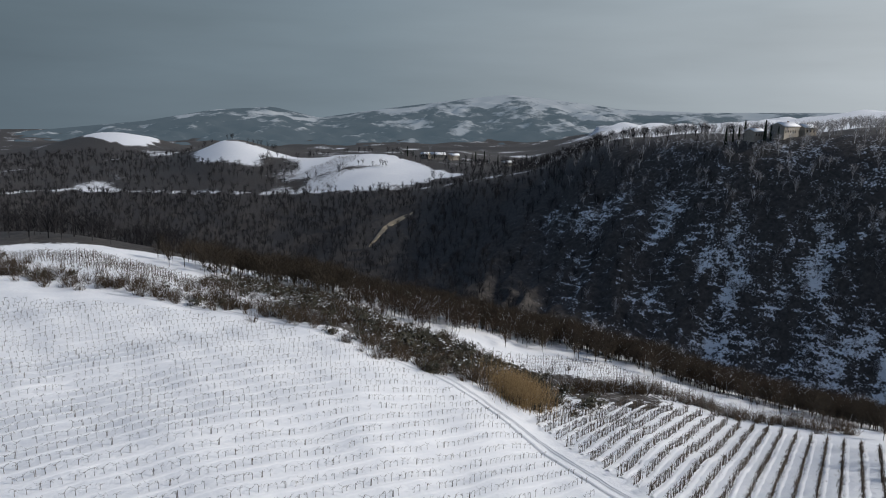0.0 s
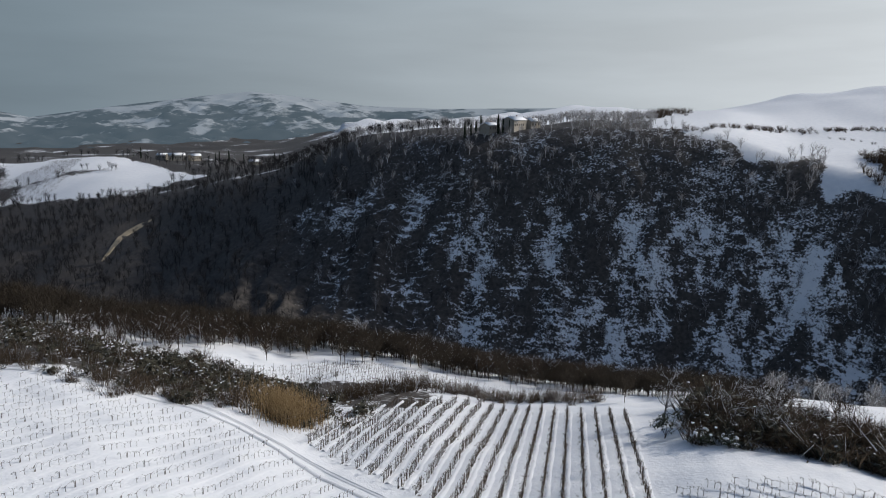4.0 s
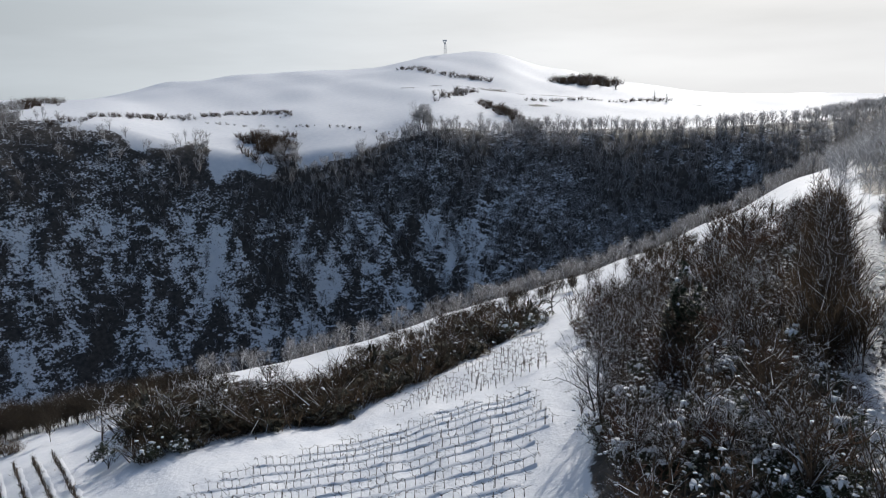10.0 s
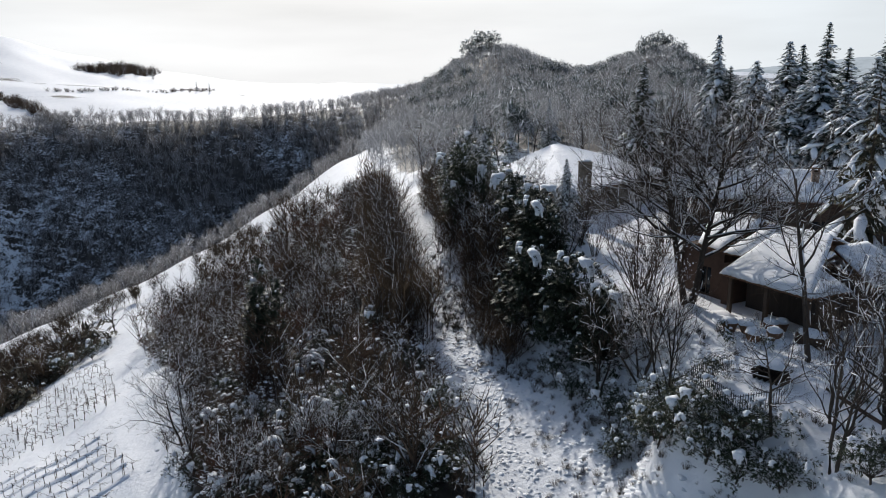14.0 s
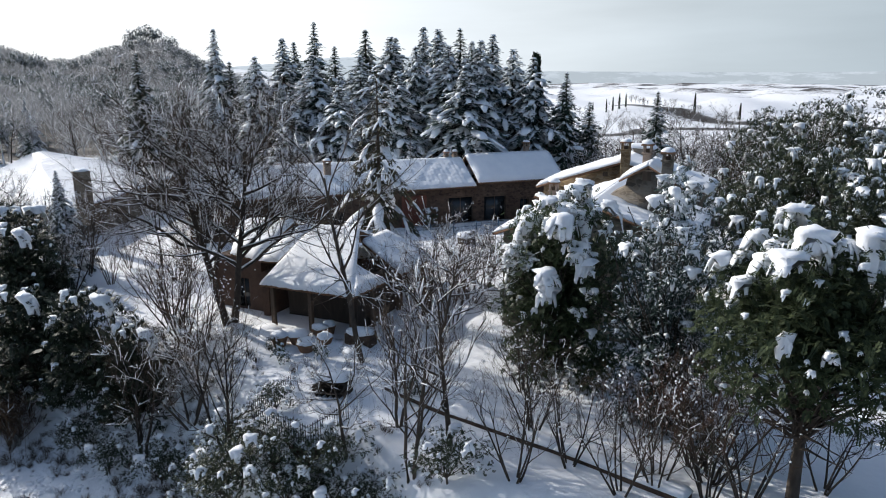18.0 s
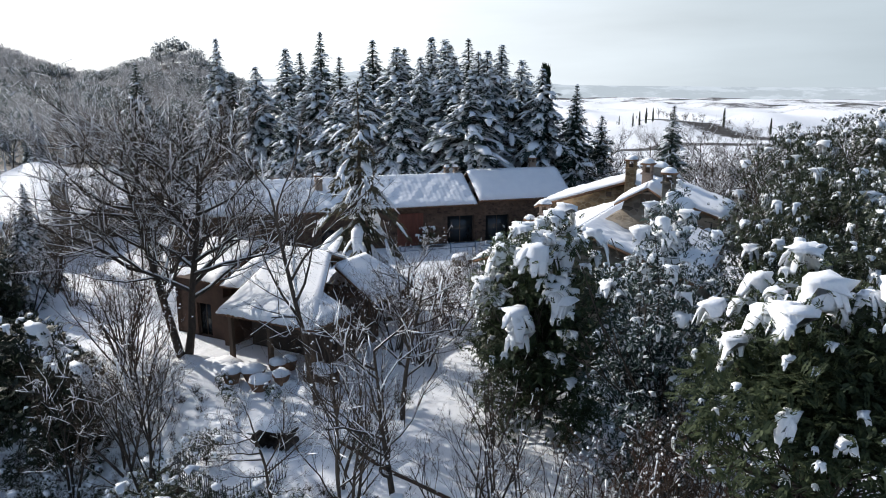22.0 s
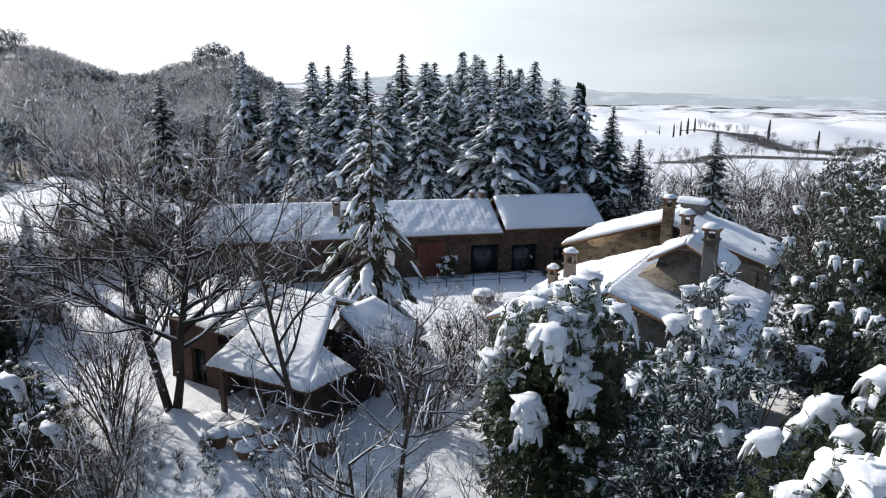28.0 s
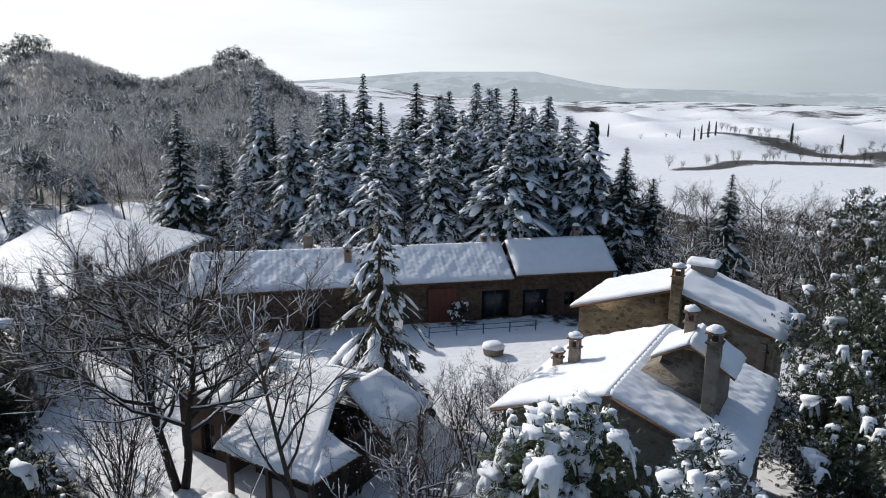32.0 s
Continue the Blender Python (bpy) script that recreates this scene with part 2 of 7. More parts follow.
def heap_part(name, heap, mat, parent=None, smooth=False, label=""):
    me = bpy.data.meshes.new(name)
    fill_mesh(me, np.concatenate(heap.v), heap.f)
    me.materials.append(mat)
    if smooth:
        me.polygons.foreach_set("use_smooth", np.ones(len(me.polygons), bool))
    ob = new(name, me)
    ob.parent = parent
    if label:
        ob["label"] = label
    return ob


def part(name, bm, mat, parent=None, label="", smooth=False):
    me = bpy.data.meshes.new(name)
    bm.to_mesh(me)
    bm.free()
    me.materials.append(mat)
    if smooth:
        me.polygons.foreach_set("use_smooth", [True] * len(me.polygons))
    ob = new(name, me)
    ob.parent = parent
    if label:
        ob["label"] = label
    return ob


def thing(name, m, label, category, group="", kind=""):
    ob = new(name)
    ob.empty_display_size = .3
    ob.matrix_basis = m
    return tagged(ob, label, category, group, kind)


def box(w, d, h, bevel=.02, at=(0, 0, 0)):
    """A box that stands on z = at[2], its edges rounded."""
    bm = bmesh.new()
    bmesh.ops.create_cube(bm, size=1, matrix=Matrix.Translation((at[0], at[1], at[2] + h / 2)) @ Matrix.Diagonal((w, d, h, 1)))
    if bevel:
        bmesh.ops.bevel(bm, geom=bm.edges[:], offset=bevel, segments=1, affect="EDGES")
    return bm


def tile_mesh(name, protos, places, mat, parent=None):
    """One mesh of many copies: protos are (verts, triangles); places are rows of prototype, x, y, z, turn, size, height."""
    vs, fs, at = [], [], 0
    for k, (v, f) in enumerate(protos):
        rows = np.array([p for p in places if int(p[0]) == k], float)
        if not len(rows):
            continue
        v, f = np.asarray(v, float), np.asarray(f, int)
        cs, sn = np.cos(rows[:, 4]), np.sin(rows[:, 4])
        x = (v[None, :, 0] * cs[:, None] - v[None, :, 1] * sn[:, None]) * rows[:, 5:6] + rows[:, 1:2]
        y = (v[None, :, 0] * sn[:, None] + v[None, :, 1] * cs[:, None]) * rows[:, 5:6] + rows[:, 2:3]
        z = v[None, :, 2] * rows[:, 6:7] + rows[:, 3:4]
        vs.append(np.stack((x, y, z), -1).reshape(-1, 3))
        fs.append((f[None] + (np.arange(len(rows)) * len(v))[:, None, None]).reshape(-1, 3) + at)
        at += len(vs[-1])
    v, f = np.concatenate(vs).astype(np.float32), np.concatenate(fs).astype(np.int32)
    me = bpy.data.meshes.new(name)
    fill_mesh(me, v, [f])
    me.materials.append(mat)
    ob = new(name, me)
    ob.parent = parent
    return ob


def unit(v):
    v = np.asarray(v, float)
    return v / (np.linalg.norm(v) + 1e-9)


def side_of(d):
    a = np.cross(d, (0, 0, 1.0))
    if np.linalg.norm(a) < .05:
        a = np.array((1.0, 0, 0))
    a = unit(a)
    return a, unit(np.cross(a, d))


def tube(heap, pts, radii, n=5):
    """A tapering limb along pts."""
    pts = np.array(pts, float)
    m = len(pts)
    d = np.empty_like(pts)
    d[1:-1], d[0], d[-1] = pts[2:] - pts[:-2], pts[1] - pts[0], pts[-1] - pts[-2]
    ang = np.arange(n) * 6.2832 / n
    ca, sa = np.cos(ang)[:, None], np.sin(ang)[:, None]
    rings = []
    for i in range(m):
        a, b = side_of(unit(d[i]))
        rings.append(pts[i] + radii[i] * (ca * a + sa * b))
    i, k = np.meshgrid(np.arange(m - 1), np.arange(n), indexing="ij")
    k2 = (k + 1) % n
    heap.add(np.concatenate(rings), np.stack((i * n + k, i * n + k2, (i + 1) * n + k2, (i + 1) * n + k), -1).reshape(-1, 4))


def sliver(heap, p, q, w):
    """A thin three-sided twig."""
    p, q = np.asarray(p, float), np.asarray(q, float)
    a, b = side_of(unit(q - p))
    heap.add([p + a * w, p - a * w * .5 + b * w * .87, p - a * w * .5 - b * w * .87, q], [(0, 1, 3), (1, 2, 3), (2, 0, 3)])


def straw(heap, p, q, w):
    """A twig too thin to need more than one face."""
    p, q = np.asarray(p, float), np.asarray(q, float)
    a, b = side_of(unit(q - p))
    k = (len(heap.v) % 7) * .9
    a = a * math.cos(k) + b * math.sin(k)
    heap.add([p + a * w, p - a * w, q], np.array(((0, 1, 2),)))


def snow_ridge(heap, pts, widths):
    """Snow lying along the upper side of a limb."""
    up = np.array((0, 0, 1.0))
    v, f = [], []
    for i, p in enumerate(pts):
        d = unit(np.asarray(pts[min(i + 1, len(pts) - 1)]) - np.asarray(pts[max(i - 1, 0)]))
        a, b = side_of(d)
        w = widths[i]
        v += [p + a * w + up * w * .25, p + up * w * 1.25, p - a * w + up * w * .25]
    for i in range(len(pts) - 1):
        j = i * 3
        f += [(j, j + 1, j + 4, j + 3), (j + 1, j + 2, j + 5, j + 4), (j + 2, j, j + 3, j + 5)]
    f += [(0, 2, 1), (len(v) - 3, len(v) - 2, len(v) - 1)]
    heap.add(np.array(v), f)


def blob(heap, at, size, rng, rings=4, seg=7, flat=.6, wob=.25, drape=0.0):
    """A lumpy pad, flat below or hanging over its edge, of clinging snow."""
    e = 1.5708 * (1 - np.arange(1, rings + 1) / rings * 1.22)[:, None]
    a = (np.arange(seg) * 6.2832 / seg + rng.uniform(0, 6))[None]
    w = 1 + rng.uniform(-wob, wob, (rings, seg))
    k = np.ones((rings, 1))
    k[-1] = flat
    z = size[2] * np.sin(e) * w * k
    if drape:
        z[-1] -= size[0] * drape * rng.random(seg) ** 2
    v = np.stack((size[0] * np.cos(e) * np.cos(a) * w, size[1] * np.cos(e) * np.sin(a) * w, z), -1).reshape(-1, 3) + np.asarray(at, float)
    v = np.concatenate(((np.asarray(at, float) + (0, 0, size[2]))[None], v))
    q = np.arange(seg)
    q2 = (q + 1) % seg
    i = np.arange(rings - 1)[:, None] * seg + 1
    heap.add(v, np.stack((i + q, i + seg + q, i + seg + q2, i + q2), -1).reshape(-1, 4))
    heap.f.append(np.stack((0 * q, 1 + q, 1 + q2), -1) + heap.n - len(v))
    heap.f.append((1 + (rings - 1) * seg + q)[None] + heap.n - len(v))


def tongue(heap, pts, width, thick, rng, wob=.25):
    """Snow lying along a bough: rounded above, ragged at the rims, tapering to both ends."""
    pts = np.asarray(pts, float)
    n = len(pts)
    d = np.gradient(pts, axis=0)
    side = np.stack((d[:, 1], -d[:, 0], 0 * d[:, 0]), -1)
    side /= np.linalg.norm(side, axis=1, keepdims=True) + 1e-6
    prof = np.sin(np.linspace(.35, 2.75, n)) ** .7
    a = np.array((3.75, 2.75, 2.05, 1.1, .4, -.6))
    w = width * prof[:, None] * (1 + rng.uniform(-wob, wob, (n, 6)))
    h = thick * (.4 + .6 * prof[:, None]) * (1 + rng.uniform(-wob, wob, (n, 6)))
    v = pts[:, None] + side[:, None] * (np.cos(a) * w)[..., None] + np.array((0, 0, 1.0)) * (np.sin(a) * h)[..., None]
    i, q = np.meshgrid(np.arange(n - 1) * 6, np.arange(6), indexing="ij")
    q2 = (q + 1) % 6
    heap.add(v.reshape(-1, 3), np.stack((i + q, i + q2, i + 6 + q2, i + 6 + q), -1).reshape(-1, 4))
    k = np.arange(6)
    heap.f.append(k[::-1][None] + heap.n - n * 6)
    heap.f.append(k[None] + heap.n - 6)
# ---- the lie of the land: heights along rays from a spot over the vineyard slope ----
HUB = (8.0, 6.0)
BEARINGS = (-90, -60, -33, -15, -4, 6, 14, 22, 32, 40, 47, 53, 57, 62, 66, 71, 76, 82, 88, 94, 100, 106, 113, 119, 125, 140, 155, 170, 200, 235, 270)
# slope close by, upper vineyard, brow of the gorge, gorge floor, far rim, fields behind it, skyline
NEAR_Z = (-10, -12, -14, -17, -19, -20, -20.5, -21, -20.5, -19, -17.5, -16.5, -15.8, -14.5, -13.5, -12, -10, -8.5, -7.2, -6.2, -5.2, -4, -2, -.6, .2, .3, .2, 0, -2, -5, -10)
MID_Z = (-13, -15, -17, -20.5, -26, -31, -32, -33.5, -31.5, -29, -29.5, -29.5, -28, -26, -24, -21, -18.5, -14, -8, -3, 1, 1.5, 1.6, 1.6, 1.6, 1, -1, -3, -4, -6, -13)
BROW_R = (190, 190, 190, 190, 200, 198, 190, 175, 170, 175, 185, 190, 192, 195, 200, 208, 218, 232, 262, 290, 300, 300, 300, 300, 300, 260, 200, 190, 190, 190, 190)
BROW_Z = (-16, -17, -18, -31, -43, -50, -53, -54, -54, -55, -56, -56, -54, -51, -48, -45.5, -42, -36, -28, -14, 0, 8, 8, 8, 4, -6, -8, -9, -10, -12, -15)
DIP_R = (600, 600, 600, 430, 360, 310, 312, 312, 312, 318, 322, 325, 325, 322, 318, 312, 310, 315, 340, 350, 350, 350, 350, 350, 350, 350, 350, 350, 300, 300, 300)
DIP_Z = (-120, -120, -122, -108, -102, -98, -110, -122, -125, -126, -126, -126, -124, -118, -108, -94, -82, -72, -56, -24, 4, 14, 12, 14, 2, -10, -11, -12, -14, -20, -50)
RIM_R = (1100, 1050, 1000, 760, 640, 560, 500, 455, 440, 440, 430, 420, 425, 435, 440, 445, 445, 440, 430, 430, 430, 460, 460, 480, 480, 500, 500, 500, 500, 600, 700)
RIM_Z = (-98, -98, -96, -79, -60, -35, -5, 1, 6, 4, -9, -17, -13, -10, -3, -5, -5, -4, -2, 1, 9, 33, 18, 31, 10, -8, -8, -9, -12, -20, -40)
BACK_R = (1500, 1500, 1500, 1050, 860, 740, 670, 650, 650, 620, 600, 600, 600, 610, 620, 640, 640, 640, 650, 650, 700, 700, 700, 700, 700, 750, 750, 800, 800, 900, 1500)
BACK_Z = (-90, -90, -89, -60, -50, -43, -9, 0, 8, 14, 8, 10, 14, 20, 24, 24, 18, 12, 6, 2, 8, 20, 14, 20, 10, -7, -8, -8, -12, -20, -70)
CREST_R = (2400, 2400, 2400, 2400, 2400, 2400, 2400, 1800, 1500, 1150, 1000, 950, 940, 930, 930, 930, 930, 950, 1000, 1200, 1500, 1500, 1500, 1700, 2500, 3400, 3600, 3800, 3800, 3800, 3900)
CREST_Z = (-140, -140, -140, -140, -130, -110, -60, -20, 18, 15, 38, 47, 50, 53, 66, 71, 50, 32, 20, 14, 12, 14, 16, 18, 40, -20, -20, -30, -30, 0, -80)


def slow(k, a):
    """A gentle curve through the knots k over the bearings a (degrees)."""
    x, y = np.array(BEARINGS, float), np.array(k, float)
    x, y = np.concatenate((x - 360, x, x + 360)), np.concatenate((y, y, y))
    x, i = np.unique(x, return_index=True)
    y = y[i]
    m = np.gradient(y, x) * 0.6
    j = np.clip(np.searchsorted(x, a, side="right") - 1, 0, len(x) - 2)
    h = x[j + 1] - x[j]
    s = (a - x[j]) / h
    return ((1 + 2 * s) * (1 - s) ** 2 * y[j] + s * (1 - s) ** 2 * h * m[j] + s * s * (3 - 2 * s) * y[j + 1] + s * s * (s - 1) * h * m[j + 1])


def rough(x, y, size, seed=0.0):
    """A cheap field of waves, about -1 to 1, with bumps of that many metres."""
    u, v = x / size * 6.283, y / size * 6.283
    return (np.sin(u + 1.3 * np.sin(v * .71 + seed) + seed) + np.sin(v * 1.13 + 1.7 * np.sin(u * .63 + 2.1 * seed) + 1.1)
            + .6 * np.sin(u * 1.9 - v * 1.4 + seed * 3.3) + .5 * np.sin(u * 2.7 + v * 2.3 + seed * 1.7)) / 3.1


def ease(a, b, x):
    s = np.clip((x - a) / (b - a), 0, 1)
    return s * s * (3 - 2 * s)


def ledges(x, y, z, r, a, dr, rr):
    """Broken rock ledges and slanting ribs of the far face of the gorge: their lift, and how marked they are."""
    t = (r - dr) / (rr - dr)
    arc = np.radians(a) * 380
    mark = ease(.0, .12, t) * ease(.76, .6, t + .09 * rough(arc, r, 55, 2.0)) * ease(-6, 6, a) * ease(80, 66, a)
    tall = 3.4
    u = z / tall + 1.5 * rough(arc, r * .2, 90, 4.0) + .6 * rough(arc, r * .5, 31, 1.0)
    f = u - np.floor(u)
    broken = ease(-.35, .25, rough(arc, r, 29, 9.0))
    return (ease(.5, .95, f) - f) * tall * .8 * broken + 4.0 * ribs(a, r), mark


def ribs(a, r):
    """Spurs and gullies slanting down the face, about -1 to 1."""
    arc = np.radians(a) * 380
    q = arc - .38 * (r - 350) + 5 * rough(arc, r, 60, 3.0)
    return .65 * rough(q, r * .12, 41, 2.0) + .35 * rough(q * 1.1, r * .2, 17, 6.0)


def ground(x, y):
    """The height of the ground."""
    x, y = np.asarray(x, float), np.asarray(y, float)
    dx, dy = x - HUB[0], y - HUB[1]
    r, a = np.hypot(dx, dy), np.degrees(np.arctan2(dx, dy))
    a = np.where(a < -90, a + 360, a)
    n = slow(NEAR_Z, a)
    kr = [0 * r, 45 + 0 * r, 100 + 0 * r, slow(BROW_R, a), slow(DIP_R, a), slow(RIM_R, a), slow(BACK_R, a), slow(CREST_R, a), 5200 + 0 * r]
    kz = [-11 + 0 * r, n, slow(MID_Z, a), slow(BROW_Z, a), slow(DIP_Z, a), slow(RIM_Z, a), slow(BACK_Z, a), slow(CREST_Z, a), -150 + 0 * r]
    z = 0 * r
    for i in range(len(kr) - 1):
        h = kr[i + 1] - kr[i]
        s = np.clip((r - kr[i]) / h, 0, 1)
        d = (kz[i + 1] - kz[i]) / h

        def tangent(j):
            if j == 0 or j == len(kr) - 1:
                return 0 * r
            p, q = (kz[j] - kz[j - 1]) / (kr[j] - kr[j - 1]), (kz[j + 1] - kz[j]) / (kr[j + 1] - kr[j])
            return np.where(p * q > 0, 2 * p * q / (p + q + 1e-9 * np.sign(p + q + 1e-12)), 0)
        m0, m1 = tangent(i), tangent(i + 1)
        f = ((1 + 2 * s) * (1 - s) ** 2 * kz[i] + s * (1 - s) ** 2 * h * m0 + s * s * (3 - 2 * s) * kz[i + 1] + s * s * (s - 1) * h * m1)
        z = np.where((r >= kr[i]) & (r <= kr[i + 1]), f, z)
    # gullies and ledges of the far face
    face = ease(0, .15, (r - kr[4]) / (kr[5] - kr[4])) * ease(.92, .6, (r - kr[4]) / (kr[5] - kr[4])) * ease(-30, 0, a) * ease(98, 85, a)
    arc = np.radians(a) * 350
    z = z + face * (3.2 * rough(arc, r * .45, 70, 1.0) + 1.1 * rough(arc, r * .6, 24, 4.0) + .5 * rough(arc * .3, z, 9, 2.0))
    z = z + 24 * np.exp(-((a + 17) / 3.2) ** 2 - ((r - 1080) / 150) ** 2) + 46 * np.exp(-((a + 25) / 4.5) ** 2 - ((r - 1700) / 240) ** 2) + 9 * np.exp(-((a + 7) / 6) ** 2 - ((r - 860) / 110) ** 2)
    step_, ledge = ledges(x, y, z, r, a, kr[4], kr[5])
    z = z + ledge * step_
    far = ease(900, 2600, r)
    z = z + far * (34 * rough(x, y, 900, 3.0) + 16 * rough(x, y, 380, 5.0) + 7 * rough(x, y, 150, 8.0)) * ease(4500, 3900, r) * np.where((a > 105) | (a < 12), .35, 1)
    z = z + ease(300, 600, r) * (1 - far) * (2.2 * rough(x, y, 130, 6.0) + ease(128, 140, a) * 10.0 * rough(x, y, 270, 3.0))
    z = z + .09 * rough(x, y, 7.5, 2.0) * ease(180, 60, r) + .5 * rough(x, y, 31, 7.0) * ease(20, 80, r) * ease(300, 150, r)
    # the level yard on its shelf, held by a bank along the lane
    yard = ease(3, -3, YARD_EDGE(x, y)) * ease(75, 55, np.hypot(x - 50, y + 35))
    z = z * (1 - yard) + yard * (.45 + .05 * rough(x, y, 6, 1.0))
    return z


def YARD_LINE(x):
    """The yard's edge, on the plan."""
    return -6.5 + (x - 40) * .06 + 2.0 * np.sin(x * .11) + 4.6 * np.exp(-((x - 37.2) / 3.6) ** 2) + 1.7 * np.exp(-((x - 28.4) / 3.6) ** 2)


def YARD_EDGE(x, y):
    """Metres beyond the yard's north-western edge (minus: on the yard)."""
    return y - YARD_LINE(x)

# ---- ground ----
def LANE_Y(x):
    """Where the lane runs along the foot of the bank."""
    return np.interp(x, (36, 43, 50, 60, 79, 103, 140), (1.0, .6, .8, .4, -1.2, -3.6, -8))


def VINE_EDGE(x):
    """Where the thicket ends at the lower vineyard."""
    return np.interp(x, (38, 50, 62, 76, 100, 112, 135), (18, 21.5, 23, 25, 33, 36, 26))


def clay_slip(a, r):
    """1 on the bare clay slip of the far side and just below it."""
    d = r - (516 + (a + 6.9) * 13.5 - 2.4 * (a + 6.9) * (a + 3.3))
    return ease(-7.3, -6.6, a) * ease(-2.9, -3.6, a) * ease(-20, -14, d) * ease(9, 5, d)


def field_masks(x, y):
    """How bare of snow the ground is: 0 a snow field, 1 woodland floor."""
    dx, dy = x - HUB[0], y - HUB[1]
    r, a = np.hypot(dx, dy), np.degrees(np.arctan2(dx, dy))
    a = np.where(a < -90, a + 360, a)
    br, dr, rr = slow(BROW_R, a), slow(DIP_R, a), slow(RIM_R, a)
    gorge = ease(-62, -55, a) * ease(101, 97, a)
    face = ease(br - 6, br + 6, r) * ease(rr + 12, rr - 6, r) * gorge
    t = (r - dr) / (rr - dr)
    rocky = ease(.06, .34, t) * ease(.76, .58, t) * ease(-4, 8, a) * ease(80, 66, a)
    # snow lies in streaks down the gullies and along the ledges of the far face
    e_ = .7
    steep = (ground(x + e_ * dx / r, y + e_ * dy / r) - ground(x - e_ * dx / r, y - e_ * dy / r)) / (2 * e_)
    rib = ribs(a, r)
    chute = ease(.09, .0, np.abs(rough(np.radians(a) * 380 - .3 * r, r * .04, 71, 7.0)))
    patch_ = rough(np.radians(a) * 380, r, 43, 5.0)
    snowy = .18 * ease(1.1, .5, steep) + .09 * ease(.3, -.5, rib) + .10 * chute + .22 * patch_ + .10 * rough(np.radians(a) * 380, r, 19, 8.0) + .09 * rough(np.radians(a) * 380, r * .7, 8, 11.0)
    bare = face * (.72 - .09 * ease(8, 22, a) - .05 * ease(14, 44, a) + .18 * ease(12, 2, a) + .05 * patch_) - face * rocky * (snowy * 1.05 + .005) * (.45 + .4 * ease(2, 22, a) + .2 * ease(26, 42, a))
    # snow fields that reach over the rim into the woods
    wav = .06 * rough(x, y, 45, 3.0)
    field_a = ease(38.2, 39, a) * ease(46.8, 46, a) * ease(.88, .92, t + wav)
    field_b = ease(48.0, 48.8, a + 6 * wav) * ease(53.4, 52.6, a) * ease(.81, .86, t + wav)
    field_c = ease(54.6, 55.4, a) * ease(63.5, 61, a + 30 * (1 - t)) * ease(.83, .89, t + wav)
    bare = bare * (1 - np.clip(field_a + field_b + field_c, 0, 1))
    # wood that goes on behind the rim
    bare = np.maximum(bare, .8 * ease(5, 9, a) * ease(37, 35, a) * ease(rr - 10, rr, r) * ease(rr + 95, rr + 70, r))
    # hillside woods behind the farm
    wood = ease(95, 98, a) * ease(128, 122, a) * ease(115, 140, r) * ease(520, 470, r)
    bare = np.maximum(bare, .8 * wood)
    # scrub strips between the fields
    strip = ease(3, 0, np.abs(r - (118 + 14 * ease(0, -30, a))) - 9) * ease(19, 14, a) * ease(-22, -15, a)
    bare = np.maximum(bare, .62 * strip)
    under = ease(LANE_Y(x) + 2.0, LANE_Y(x) + 3.5, y) * ease(VINE_EDGE(x) - .5, VINE_EDGE(x) - 3, y) * ease(38, 44, x) * ease(140, 120, x)
    bare = np.maximum(bare, .66 * under)
    lot = ease(39, 41, a) * ease(52, 47, a) * ease(98, 104, r) * ease(150, 140, r)
    bare = np.maximum(bare, .66 * lot)
    # far country: copses and bare slopes among snow
    k = (r - rr) / (slow(BACK_R, a) - rr)
    far = ease(-.05, .12, k) * ease(16, 9, a)
    right_ = np.interp(k, (0, .15, .35, .6, 1.0), (-9, -3, 1.0, -1.0, -6))
    knoll = ease(-15.5, -13.5, a + 3.5 * k) * ease(right_ + .5, right_ - .5, a + .6 * rough(x, y, 60, 2.0)) * ease(-.06, .02, k - .012 * (a + 3)) * ease(1.0, .88, k)
    # shadow streaks across the knoll, painted as stripes in the bare mask
    knoll = knoll * (1 - .75 * ease(-11.2, -12.6, a) * ease(.9, .6, k)) * (1 - .8 * np.clip(1.6 * np.sin((x * .45 + y) * .085) - 1.05, 0, 1) * ease(-6, -10, a)) * (1 - .7 * np.clip(1.5 - np.abs(x * .2 - y + 800 + 12 * rough(x, y, 90, 1.0)) / 9, 0, 1) * ease(-3, -6, a))
    slope = ease(-20.5, -19, a) * ease(-14.6, -15.8, a) * ease(.45, .6, k) * ease(1.02, .92, k)
    patch = np.clip(.84 + .5 * rough(x, y * .6, 300, 2.0) + .3 * rough(x, y, 95, 9.0), 0, .9)
    spur = np.exp(-((a + 25 + .004 * (r - 1700)) / 2.6) ** 2 - ((r - 1620) / 190) ** 2) > .45
    bare = np.maximum(bare, far * patch * (1 - knoll) * (1 - slope) * (1 - .8 * spur))
    # terraces and hedges on the hill with the mast
    hill = ease(.1, .3, k) * ease(30, 40, a) * ease(98, 92, a)
    hedge = np.clip(1.5 - 22 * np.abs(k + .1 * np.sin(a * .35) - .95), 0, 1) * ease(60, 66, a) + np.clip(1.2 - 26 * np.abs(k - .42 - .01 * (a - 70)), 0, 1) * ease(66, 69, a) * ease(80, 76, a)
    bare = np.maximum(bare, hill * .75 * np.clip(hedge, 0, 1) * (.6 + .4 * rough(x, y, 40, 1.0)))
    far2 = ease(600, 1200, r) * ease(118, 126, a)
    bare = np.maximum(bare, far2 * np.clip(.35 + .45 * rough(x, y, 520, 4.0) + .3 * rough(x, y, 190, 1.0), 0, .8))
    wig = 26 * rough(x, y, 170, 5.0)
